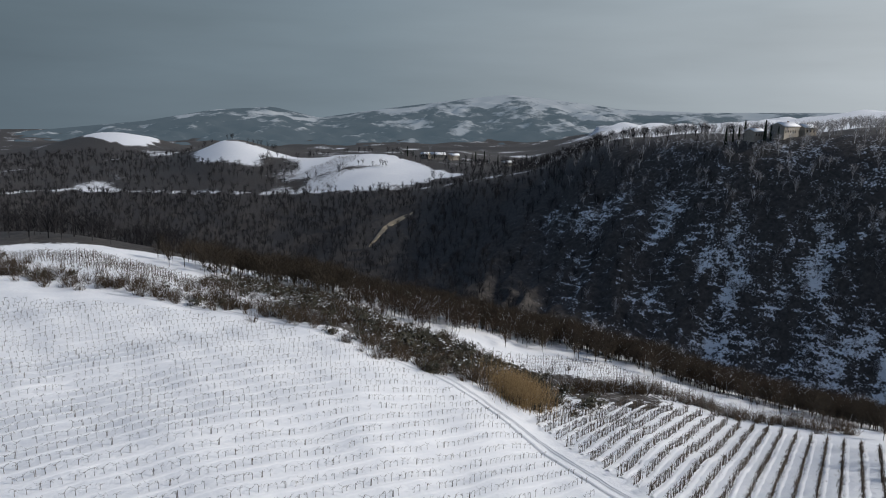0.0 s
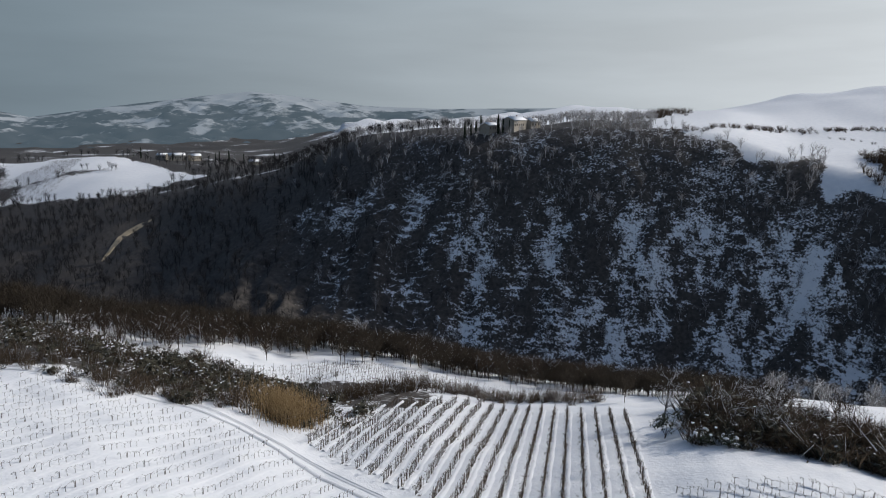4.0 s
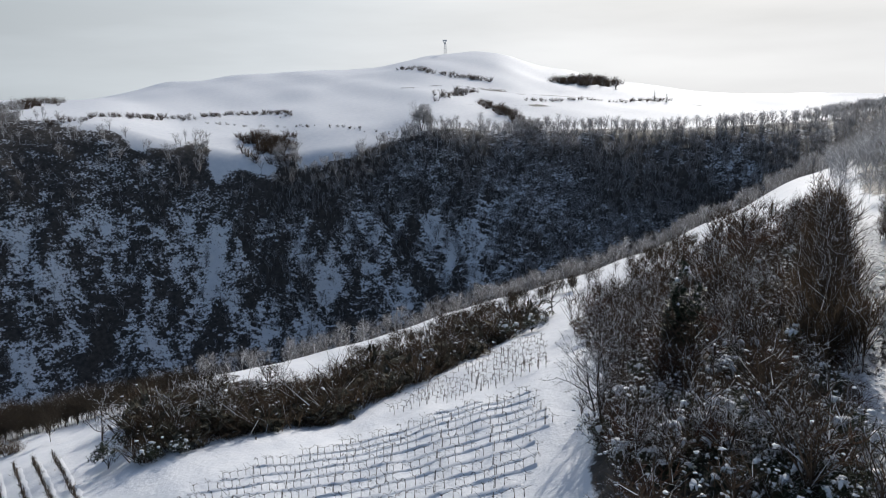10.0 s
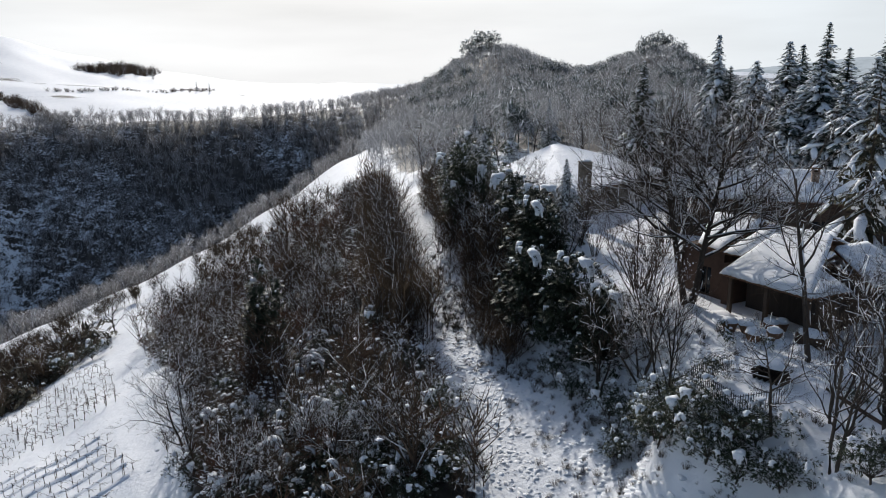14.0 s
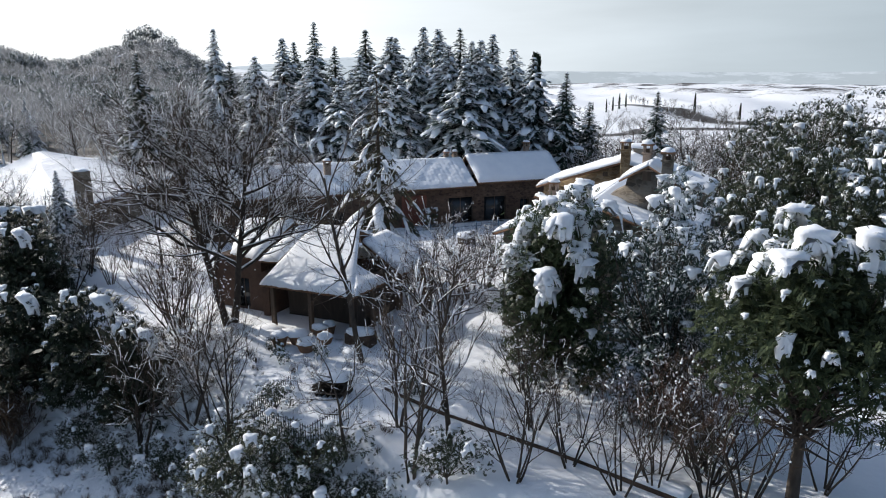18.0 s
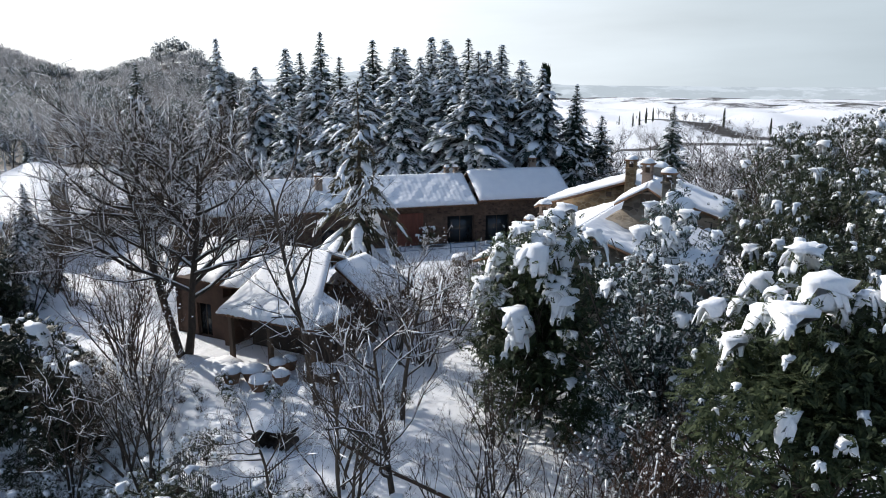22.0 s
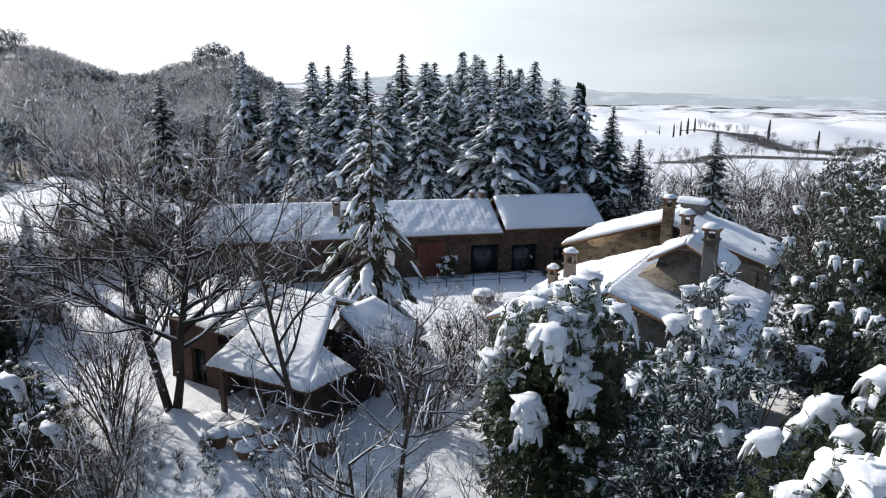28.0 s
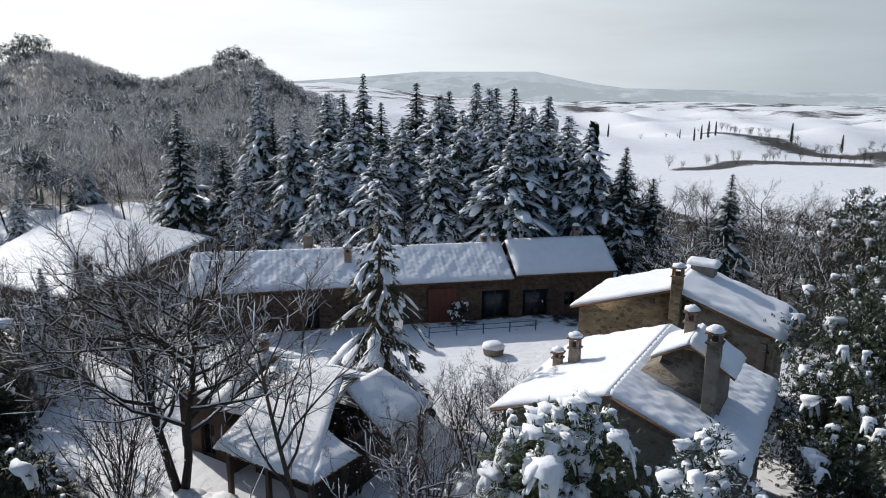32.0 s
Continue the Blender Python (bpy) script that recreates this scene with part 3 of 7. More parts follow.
    line = np.clip(1.3 - np.abs(r - (350 + 7 * (a - 155)) - wig) / 13, 0, 1) * ease(150, 153, a) * ease(168, 164, a)
    line2 = np.clip(1.3 - np.abs(r - (490 - 4 * (a - 155)) - wig) / 16, 0, 1) * ease(148, 152, a)
    near2 = np.clip(line + line2, 0, 1) * .72
    wooded = ease(128, 132, a) * ease(60, 75, r) * ease(185, 160, r + 25 * rough(x, y, 60, 3.0))
    return np.maximum(np.maximum(bare, near2), .62 * wooded)


def ground_sheet():
    az = np.concatenate((np.arange(-95, -40, 2.0), np.arange(-40, -2, .45), np.arange(-2, 80, .3), np.arange(80, 180, .45), np.arange(180, 265, 2.5)))
    rad = np.concatenate((np.concatenate(((.001,), np.arange(0.5, 40, 1.6))), np.arange(40, 130, 1.1), np.geomspace(130, 305, 70), np.arange(306.5, 480, 1.0), np.geomspace(482, 4700, 85)))
    A, Rr = np.meshgrid(np.radians(az), rad)
    X, Y = HUB[0] + Rr * np.sin(A), HUB[1] + Rr * np.cos(A)
    Z = ground(X, Y)
    bare = field_masks(X, Y)
    n, m = len(rad), len(az)
    i, j = np.meshgrid(np.arange(n - 1), np.arange(m), indexing="ij")
    j2 = (j + 1) % m
    q = np.stack((i * m + j, (i + 1) * m + j, (i + 1) * m + j2, i * m + j2), -1).reshape(-1, 4)[:, ::-1].astype(np.int32)
    me = bpy.data.meshes.new("ground")
    me.vertices.add(n * m)
    me.vertices.foreach_set("co", np.stack((X, Y, Z), -1).astype(np.float32).ravel())
    me.loops.add(q.size)
    me.loops.foreach_set("vertex_index", q.ravel())
    me.polygons.add(len(q))
    me.polygons.foreach_set("loop_start", np.arange(len(q), dtype=np.int32) * 4)
    me.polygons.foreach_set("use_smooth", np.ones(len(q), bool))
    me.update(calc_edges=True)
    at = me.attributes.new("bare", "FLOAT", "POINT")
    at.data.foreach_set("value", bare.astype(np.float32).ravel())
    me.materials.append(GROUND)
    return tagged(new("ground", me), "snow covered hills and fields with a wooded gorge", "ground", kind="structure")


ground_sheet()

def clay_bank():
    """A steep slip of bare ochre clay on the far side."""
    a, k = np.meshgrid(np.linspace(-7.0, -3.2, 26), np.linspace(0, 1, 9), indexing="ij")
    mid_ = 516 + (a + 6.9) * 13.5 - 2.4 * (a + 6.9) * (a + 3.3)
    half_ = 6.5 * np.sin(np.linspace(.25, 2.9, 26))[:, None] * (1 + .25 * rough(a * 30, k * 9, 17, 1.0))
    r = mid_ + (k * 2 - 1) * half_
    x, y = HUB[0] + r * np.sin(np.radians(a)), HUB[1] + r * np.cos(np.radians(a))
    z = ground(x, y) + .5 + .5 * rough(x, y, 9, 4.0) - 1.2 * (np.abs(k * 2 - 1) > .99)
    i, j = np.meshgrid(np.arange(25), np.arange(8), indexing="ij")
    q = np.stack((i * 9 + j, (i + 1) * 9 + j, (i + 1) * 9 + j + 1, i * 9 + j + 1), -1).reshape(-1, 4)
    ob = link_mesh("clay_slip", np.stack((x, y, z), -1).reshape(-1, 3), [tuple(f) for f in q[:, ::-1].tolist()], CLAY, None, True)
    return tagged(ob, "steep bare slip of ochre clay among dark woods", "clay slope", kind="structure")


CLAY = plain("ochre_clay", (.20, .165, .115), (.42, .35, .25), .5, .95, .6, .3)
clay_bank()

# ---- plants ----
def bent(rng, p, d, length, steps, wander, rise):
    """Points of a limb that wanders from p along d and turns upwards by rise."""
    pts, d = [np.asarray(p, float)], unit(d)
    for _ in range(steps):
        d = unit(d + rng.normal(0, wander, 3) + np.array((0, 0, rise)))
        pts.append(pts[-1] + d * length / steps)
    return pts, d


def bare_tree_meshes(seed, h, spread, limbs=9, twigs=7, stems=1, lean=.25, snow=1.0, start=.25, thick=1.0, dots=0.0):
    """Wood, twigs and clinging snow of a leafless tree."""
    rng = np.random.default_rng(seed)
    wood, fine, white = Heap(), Heap(), Heap()

    def limb(p, d, length, rad, level):
        steps = 5 if level < 2 else 3
        pts, end = bent(rng, p, d, length, steps, .16 if level else .07, .05 + .05 * level)
        rr = [rad * (1 - .75 * i / steps) for i in range(steps + 1)]
        tube(wood, pts, rr, 6 if level == 0 else (4 if level == 1 else 3))
        if snow and level and abs(end[2]) < .93 and rng.random() < snow * .6:
            snow_ridge(white, [q + np.array((0, 0, r_ * .7)) for q, r_ in zip(pts[:-1], rr)], [max(r_ * .8, .015) for r_ in rr[:-1]])
        if level < 2:
            count = limbs if level == 0 else max(3, int(limbs * .62))
            for k in range(count):
                s = (start if level == 0 else .25) + (1 - (start if level == 0 else .25)) * (k + rng.random()) / count
                i = min(int(s * steps), steps - 1)
                q = pts[i] + (pts[i + 1] - pts[i]) * (s * steps - i)
                a = rng.uniform(0, 6.283)
                side, b = side_of(end)
                out = math.cos(a) * side + math.sin(a) * b
                up = .55 if level == 0 else .9
                limb(q, out * spread + unit(pts[i + 1] - pts[i]) * up, length * (.62 - .25 * s) * rng.uniform(.7, 1.2) * (1 if level else 1.05), rad * (.52 - .25 * s), level + 1)
        else:
            for k in range(twigs):
                s = rng.uniform(.2, 1)
                i = min(int(s * steps), steps - 1)
                q = pts[i] + (pts[i + 1] - pts[i]) * (s * steps - i)
                t = q + unit(end * .8 + rng.normal(0, .55, 3) + np.array((0, 0, .15))) * length * rng.uniform(.3, .7)
                straw(fine, q, t, max(.0055, rad * .16))
                for _ in range(3):
                    u = q + (t - q) * rng.uniform(.2, .7)
                    w = u + unit(t - q + rng.normal(0, .6, 3) * np.linalg.norm(t - q)) * length * rng.uniform(.15, .35)
                    straw(fine, u, w, max(.0045, rad * .11))
                if rng.random() < dots:
                    w = rng.uniform(.022, .05)
                    blob(white, q + (t - q) * rng.uniform(.5, 1), (w, w * .8, w * 1.1), rng, 2, 5, .4, .3)
                if snow and rng.random() < .16 * snow:
                    snow_ridge(white, [q + (0, 0, .01), (q + t) / 2 + (0, 0, .012), t * .8 + q * .2 + (0, 0, .01)], [.018, .026, .012])

    for k in range(stems):
        a = 6.283 * k / stems + rng.uniform(0, 1)
        off = 0 if stems == 1 else .12
        limb((off * math.cos(a), off * math.sin(a), -.3), (lean * math.cos(a), lean * math.sin(a), 1), h * rng.uniform(.72, .85), h * .022 * thick, 0)
    return wood, fine, white


def bare_tree(seed, label, name="bare_tree", bark=None, fine_mat=None, **kw):
    wood, fine, white = bare_tree_meshes(seed, **kw)
    t = thing(name, pose(0, 0, -500), label, "tree")
    heap_part("trunk", wood, bark or BARK, t, True)
    tagged(heap_part("crown", fine, fine_mat or TWIG, t), kind="stuff")
    if white.n:
        tagged(heap_part("snow", white, SNOW_TREE, t, True, "thin snow along the branches"), kind="stuff")
    return t


def sprays(heap, P, D, length, width, rng, n=4, droop=.1):
    """Flat fans of needles or leaves along many twigs at once."""
    P, D = np.asarray(P, float).reshape(-1, 3), np.asarray(D, float).reshape(-1, 3)
    N = len(P)
    if not N:
        return
    D = D / (np.linalg.norm(D, axis=1, keepdims=True) + 1e-9)
    A = np.cross(D, (0, 0, 1.0)) + rng.normal(0, .12, (N, 3))
    A /= np.linalg.norm(A, axis=1, keepdims=True) + 1e-9
    length, width = np.broadcast_to(np.asarray(length, float), (N,))[:, None], np.broadcast_to(np.asarray(width, float), (N,))[:, None]
    out = []
    for k in range(n):
        s = (k + .5) / n
        q = P + D * length * s
        q[:, 2] -= droop * length[:, 0] * s * s
        w = width * (1 - .6 * s) * rng.uniform(.7, 1.2, (N, 1))
        e = D * length / n * .75
        for sg in (-1, 1):
            tip = q + A * sg * w + D * w * .7
            tip[:, 2] += rng.uniform(-.3, .12, N) * w[:, 0]
            m = (q + tip) / 2
            out.append(np.stack((q - e * .3, m - e + (0, 0, .02), tip, m + e - (0, 0, .02)), 1))
    v = np.concatenate(out).reshape(-1, 3)
    heap.add(v, np.arange(len(v)).reshape(-1, 4))


def spray(heap, p, d, length, width, rng, n=7, droop=.1):
    sprays(heap, [p], [d], length, width, rng, n, droop)


def conifer_meshes(seed, h, wide, boughs=110, snow=.6, droop=.25, base=.06, dense=5, ragged=.25, taper=.75, pad=1.0, fans=2, lift=.35, needle=1.0):
    """Wood, needles and snow of a conifer whose boughs droop under their load."""
    rng = np.random.default_rng(seed)
    wood, green, white = Heap(), Heap(), Heap()
    tube(wood, [(0, 0, -.3), (0, 0, h * .5), (0, 0, h * .98)], [h * .017, h * .011, h * .002], 6)
    P, D, LN, WD = [], [], [], []
    side = rng.uniform(.7, 1.2, 9)
    layer = rng.uniform(.85, 1.1, 14)
    for i in range(boughs):
        s = base + (1 - base) * ((i + rng.uniform(0, 1)) / boughs) ** 1.15
        s = min(s, .975)
        a = i * 2.39996 + rng.uniform(-.4, .4)
        reach = wide * (1 - s) ** taper * rng.uniform(1 - ragged, 1 + ragged * .4) * side[int((a % 6.283) / .699) % 9] * layer[int(s * 13.9)] + .06
        p = np.array((0, 0, s * h))
        tilt = lift * (.3 + s) - droop * .4 * (1 - s) + rng.normal(0, .2)
        d = np.array((math.cos(a), math.sin(a), tilt))
        hang = droop * rng.uniform(.5, 1.2) * reach
        at = lambda u: p + d * reach * u - np.array((0, 0, hang * u * u))
        tube(wood, [at(0), at(.5), at(1)], [.012 + .007 * reach, .008 + .004 * reach, .003], 3)
        tip_ = min(1, .28 + 2.6 * (1 - s))
        m = max(2, int(dense * (.45 + .55 * reach / wide)))
        for u in np.linspace(.2, 1.0, m) + rng.uniform(-.06, .06, m):
            q = at(u)
            for sg in (-1, 1):
                aa = a + sg * rng.uniform(.25, 1.15) * (1.2 - .7 * u)
                P.append(q)
                D.append((math.cos(aa), math.sin(aa), -rng.uniform(.05, .7) - droop * .5 + .55 * s))
                LN.append(tip_ * needle * (.42 + .20 * reach) * rng.uniform(.7, 1.3) * (1.15 - .4 * u))
                WD.append(tip_ * needle * (.19 + .07 * reach) * rng.uniform(.8, 1.25))
        if rng.random() < snow:
            u0, u1 = rng.uniform(.2, .5), rng.uniform(.8, 1.05)
            w = (.07 + .085 * reach) * rng.uniform(.6, 1.35) * pad
            tongue(white, [at(u) + (0, 0, .12 - (.25 * w if u > .95 else 0)) for u in np.linspace(u0, u1, 4)], w, w * .5, rng, .4)
        if reach > .8:
            for sg in (-1, 1):
                if rng.random() < snow:
                    q = at(rng.uniform(.4, .8))
                    aa = a + sg * rng.uniform(.4, 1.0)
                    L = reach * rng.uniform(.22, .42)
                    e = np.array((math.cos(aa), math.sin(aa), -droop * .6 - .1))
                    w = (.06 + .05 * reach) * rng.uniform(.6, 1.3) * pad
                    tongue(white, [q + e * L * u + (0, 0, .10 - .25 * L * u * u) for u in (.15, .6, 1.1)], w, w * .5, rng, .4)
    tip = np.array((0, 0, h * .9))
    for k in range(14):
        P.append(tip + (0, 0, h * .0055 * k))
        D.append((rng.normal(0, .22), rng.normal(0, .22), 1.0))
        LN.append(.3), WD.append(.05)
    sprays(green, P, D, LN, WD, rng, fans, .15)
    return wood, green, white


def conifer(seed, label, name="conifer", green=None, **kw):
    wood, g, white = conifer_meshes(seed, **kw)
    t = thing(name, pose(0, 0, -500), label, "tree")
    heap_part("trunk", wood, BARK, t)
    tagged(heap_part("crown", g, green or NEEDLE, t), kind="stuff")
    if white.n:
        tagged(heap_part("snow", white, SNOW_TREE, t, True, "snow lying on the boughs"), kind="stuff")
    return t


def cypress(seed, h, wide, label):
    rng = np.random.default_rng(seed)
    wood, g = Heap(), Heap()
    tube(wood, [(0, 0, -.3), (0, 0, h * .9)], [h * .014, .01], 5)
    N = int(300 * h / 10 * max(1, wide))
    s = rng.random(N) ** .9
    rr = wide * (np.sin(np.minimum(1, (1 - s) * 1.15) * 1.57) ** .9) * rng.uniform(.35, 1.0, N) + .02
    a = rng.uniform(0, 6.283, N)
    P = np.stack((np.cos(a) * rr * .8, np.sin(a) * rr * .8, h * (.02 + .95 * s)), -1)
    D = np.stack((np.cos(a) * .3, np.sin(a) * .3, np.ones(N)), -1)
    sprays(g, P, D, .40 + .04 * h, .12 + .19 * wide, rng, 2)
    t = thing("cypress", pose(0, 0, -500), label, "tree")
    heap_part("trunk", wood, BARK, t)
    tagged(heap_part("crown", g, CYPRESS, t), kind="stuff")
    return t


def leafy_meshes(seed, h, wide, clumps=60, leaves=22, snow=.6, snow_size=.5, trunk=.3, leaf=.16, flat=.75, low=-.35, core=.35, pads=4, fans=2):
    """Wood, leaves and snow pads of an evergreen with a broad uneven crown."""
    rng = np.random.default_rng(seed)
    wood, g, white = Heap(), Heap(), Heap()
    top = np.array((rng.uniform(-.3, .3), rng.uniform(-.3, .3), h * max(trunk, .12)))
    tube(wood, [(0, 0, -.3), top * .5, top], [h * .024, h * .02, h * .017], 6)
    mid = h * (.5 + trunk * .5) * .92
    P, D, LN = [], [], []
    lumps = rng.uniform(.75, 1.12, 9)
    for c_i in range(clumps):
        e, a = math.asin(rng.uniform(low, 1)), rng.uniform(0, 6.283)
        inner = rng.random() < core
        k = (rng.uniform(.15, .6) if inner else rng.uniform(.68, 1.05)) * lumps[int(a / 6.2832 * 8.99)]
        c_ = np.array((math.cos(e) * math.cos(a) * wide * k, math.cos(e) * math.sin(a) * wide * k, mid + math.sin(e) * (h - mid) * k * (flat * 1.3 if e > 0 else 1.3)))
        c_[2] = max(c_[2], .25)
        if rng.random() < .35:
            pts, _d = bent(rng, top * rng.uniform(.5, 1), c_ - top, np.linalg.norm(c_ - top) * .95, 4, .12, .02)
            tube(wood, pts, [h * .008, h * .006, h * .004, h * .003, h * .002], 3)
        size = wide * rng.uniform(.15, .28)
        o = rng.normal(0, .45, (leaves, 3)) * size * (1, 1, .65)
        P.append(c_ + o)
        D.append(rng.normal(0, 1, (leaves, 3)) + (0, 0, .25) + o / size + unit(c_ - (0, 0, mid)) * .6)
        LN.append(leaf * rng.uniform(1.6, 3.0, leaves))
        if not inner and rng.random() < snow * (.45 + .55 * max(0, math.sin(e))):
            R_ = size * snow_size * (rng.uniform(.9, 1.7) if rng.random() < .38 else rng.uniform(.3, .7)) * (.7 + .55 * max(0, math.sin(e)))
            m_ = c_ + np.array((0, 0, size * .42)) + unit(c_ - (0, 0, mid)) * size * .35
            blob(white, m_, (R_ * rng.uniform(.55, .85), R_ * rng.uniform(.4, .6), R_ * .22), rng, 3, 9, .1, .42, .9)
            for _s in range(rng.integers(3, pads + 3)):
                aa = a + rng.normal(0, 1.1)
                L, w = R_ * rng.uniform(.6, 1.25), R_ * rng.uniform(.16, .34)
                e_ = np.array((math.cos(aa), math.sin(aa), 0))
                fall = rng.uniform(.5, 1.3)
                tongue(white, [m_ + e_ * L * u * (1 - .3 * u) - (0, 0, fall * L * u * u - .03) for u in (0, .35, .7, 1.0)], w, w * .6, rng, .42)
    sprays(g, np.concatenate(P), np.concatenate(D), np.concatenate(LN), leaf, rng, fans)
    return wood, g, white


def leafy(seed, label, name="evergreen_tree", green=None, category="tree", **kw):
    wood, g, white = leafy_meshes(seed, **kw)
    t = thing(name, pose(0, 0, -500), label, category)
    heap_part("trunk", wood, BARK, t)
    tagged(heap_part("crown", g, green or LEAF, t), kind="stuff")
    if white.n:
        tagged(heap_part("snow", white, SNOW_TREE, t, True, "heavy pads of snow on the foliage"), kind="stuff")
    return t


def plant(proto, x, y, size=1.0, turn=None, high=None, sink=0.0, group="", label=""):
    """A copy of a plant standing on the ground."""
    turn = random.uniform(0, 360) if turn is None else turn
    z = float(ground(x, y)) - sink
    ob = copy_thing(proto, pose(x, y, z, 0, 0, turn) @ Matrix.Diagonal((size, size, high or size, 1)))
    if group or label:
        tagged(ob, label, "", group)
    return ob


def small_tree(rng, h=1.0, n=16, w=.018, spread=.30):
    """A far leafless tree, of height 1, in few faces."""
    hp = Heap()
    straw(hp, (0, 0, -.05), (rng.normal(0, .03), rng.normal(0, .03), h * .95), w * 1.3)
    for _ in range(n):
        s = rng.uniform(.15, .75)
        a = rng.uniform(0, 6.283)
        p = np.array((0, 0, s * h))
        L = (.95 - s) * rng.uniform(.5, 1)
        q = p + np.array((math.cos(a) * spread * rng.uniform(.5, 1.3), math.sin(a) * spread * rng.uniform(.5, 1.3), L))
        straw(hp, p, q, w * .75)
        m = p + (q - p) * .5
        for _k in range(2):
            straw(hp, m, m + np.array((rng.normal(0, .13), rng.normal(0, .13), rng.uniform(.08, .3))), w * .55)
    v, f = hp.arrays()
    return v, f


def small_bush(rng, n=26, w=.02):
    hp = Heap()
    for _ in range(n):
        a, r_ = rng.uniform(0, 6.283), rng.uniform(0, .25)
        p = np.array((math.cos(a) * r_, math.sin(a) * r_, -.05))
        q = p + np.array((math.cos(a) * rng.uniform(0, .5), math.sin(a) * rng.uniform(0, .5), rng.uniform(.45, 1)))
        straw(hp, p, q, w)
        m = p + (q - p) * .6
        straw(hp, m, m + rng.normal(0, .2, 3) + (0, 0, .2), w * .7)
    return hp.arrays()


def scatter(rng, count, box_, test, protos, lo, hi, gap=0.0):
    """Rows for tile_mesh at chance places of the polar box (bearing, radius) that pass the test."""
    a = rng.uniform(box_[0], box_[1], count)
    r_ = np.sqrt(rng.uniform(box_[2] ** 2, box_[3] ** 2, count))
    x, y = HUB[0] + r_ * np.sin(np.radians(a)), HUB[1] + r_ * np.cos(np.radians(a))
    keep = test(x, y, r_, a) > rng.random(count)
    x, y = x[keep], y[keep]
    z = ground(x, y)
    n = len(x)
    h = rng.uniform(lo, hi, n)
    return np.stack((rng.integers(0, protos, n), x, y, z, rng.uniform(0, 6.283, n), h * rng.uniform(.8, 1.2, n), h), -1)


# ---- the woods of the gorge and the hills ----
rng = np.random.default_rng(11)
far_trees = [small_tree(rng, w=.014, n=18) for _ in range(7)]
far_bushes = [small_bush(rng) for _ in range(5)]


def gorge_wood(x, y, r_, a):
    br, dr, rr = slow(BROW_R, a), slow(DIP_R, a), slow(RIM_R, a)
    t = (r_ - dr) / (rr - dr)
    rocky = ease(.05, .15, t) * ease(.66, .48, t) * ease(-4, 8, a) * ease(78, 62, a)
    band = np.where((a > 5) & (a < 37), 85, 4)
    return ((r_ > br + 4) & (r_ < rr + band)) * (1 - .8 * rocky * (.7 + .3 * rough(x, y, 30, 3.0))) * (field_masks(x, y) > .25) * ease(101, 97, a) * (1 - clay_slip(a, r_))


places = scatter(rng, 30000, (-36, 101, 185, 1010), gorge_wood, 7, 5, 9.5)
more_ = scatter(rng, 7000, (52, 97, 205, 470), gorge_wood, 7, 4, 8.5)
places = np.concatenate((places, more_))
# trees to the left take the copy darkened for shade
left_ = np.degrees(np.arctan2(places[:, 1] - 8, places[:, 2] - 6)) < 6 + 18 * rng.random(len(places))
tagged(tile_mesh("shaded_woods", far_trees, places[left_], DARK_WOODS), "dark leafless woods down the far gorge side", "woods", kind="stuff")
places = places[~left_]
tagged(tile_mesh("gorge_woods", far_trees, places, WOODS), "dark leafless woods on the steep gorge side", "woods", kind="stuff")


def hill_wood(x, y, r_, a):
    return ease(94.4, 95.6, a) * ease(127, 123, a) * ((r_ > 112) & (r_ < 520)) * ease(-.75, -.2, rough(x, y, 70, 4.0))


places = scatter(rng, 5200, (94, 128, 112, 520), hill_wood, 7, 4, 9)
near_ = np.hypot(places[:, 1] - HUB[0], places[:, 2] - HUB[1]) < 260
fine_trees = [small_tree(np.random.default_rng(300 + k), n=34, w=.007, spread=.34) for k in range(7)]
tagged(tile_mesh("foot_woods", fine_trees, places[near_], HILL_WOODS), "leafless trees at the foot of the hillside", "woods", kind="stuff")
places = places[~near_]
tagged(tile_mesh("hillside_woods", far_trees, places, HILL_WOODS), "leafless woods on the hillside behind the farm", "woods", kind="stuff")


def small_fir(g):
    """A far fir of height 1."""
    h, N = Heap(), 44
    s = g.random(N) ** 1.1
    rr = (.21 * (1 - s) + .015) * g.uniform(.7, 1.2, N)
    w = g.uniform(0, 6.283, N)
    sprays(h, np.stack((np.cos(w) * rr * .3, np.sin(w) * rr * .3, .06 + .92 * s), -1), np.stack((np.cos(w), np.sin(w), -.25 + .9 * s), -1), rr * 1.1 + .02, .035 + .05 * (1 - s), g, 1, .3)
    straw(h, (0, 0, -.05), (0, 0, .98), .012)
    return h.arrays()


def small_pine(g):
    """A far broad evergreen of height 1, its crown in uneven clumps."""
    h = Heap()
    straw(h, (0, 0, -.05), (0, 0, .6), .025)
    for _ in range(9):
        w, rr = g.uniform(0, 6.283), g.uniform(.05, .34)
        c_ = np.array((math.cos(w) * rr, math.sin(w) * rr, g.uniform(.45, .86)))
        n = 9
        sprays(h, c_ + g.normal(0, .07, (n, 3)) * (1, 1, .6), g.normal(0, 1, (n, 3)) + (0, 0, .3), g.uniform(.1, .2, n), .05, g, 1, .1)
    return h.arrays()


def evergreens(x, y, r_, a):
    return ease(98, 101, a) * ease(128, 124, a) * ((r_ > 125) & (r_ < 500)) * ease(-.3, .5, rough(x, y, 95, 7.0)) * ((np.abs(x - 96) > 24) | (np.abs(y + 22) > 22))


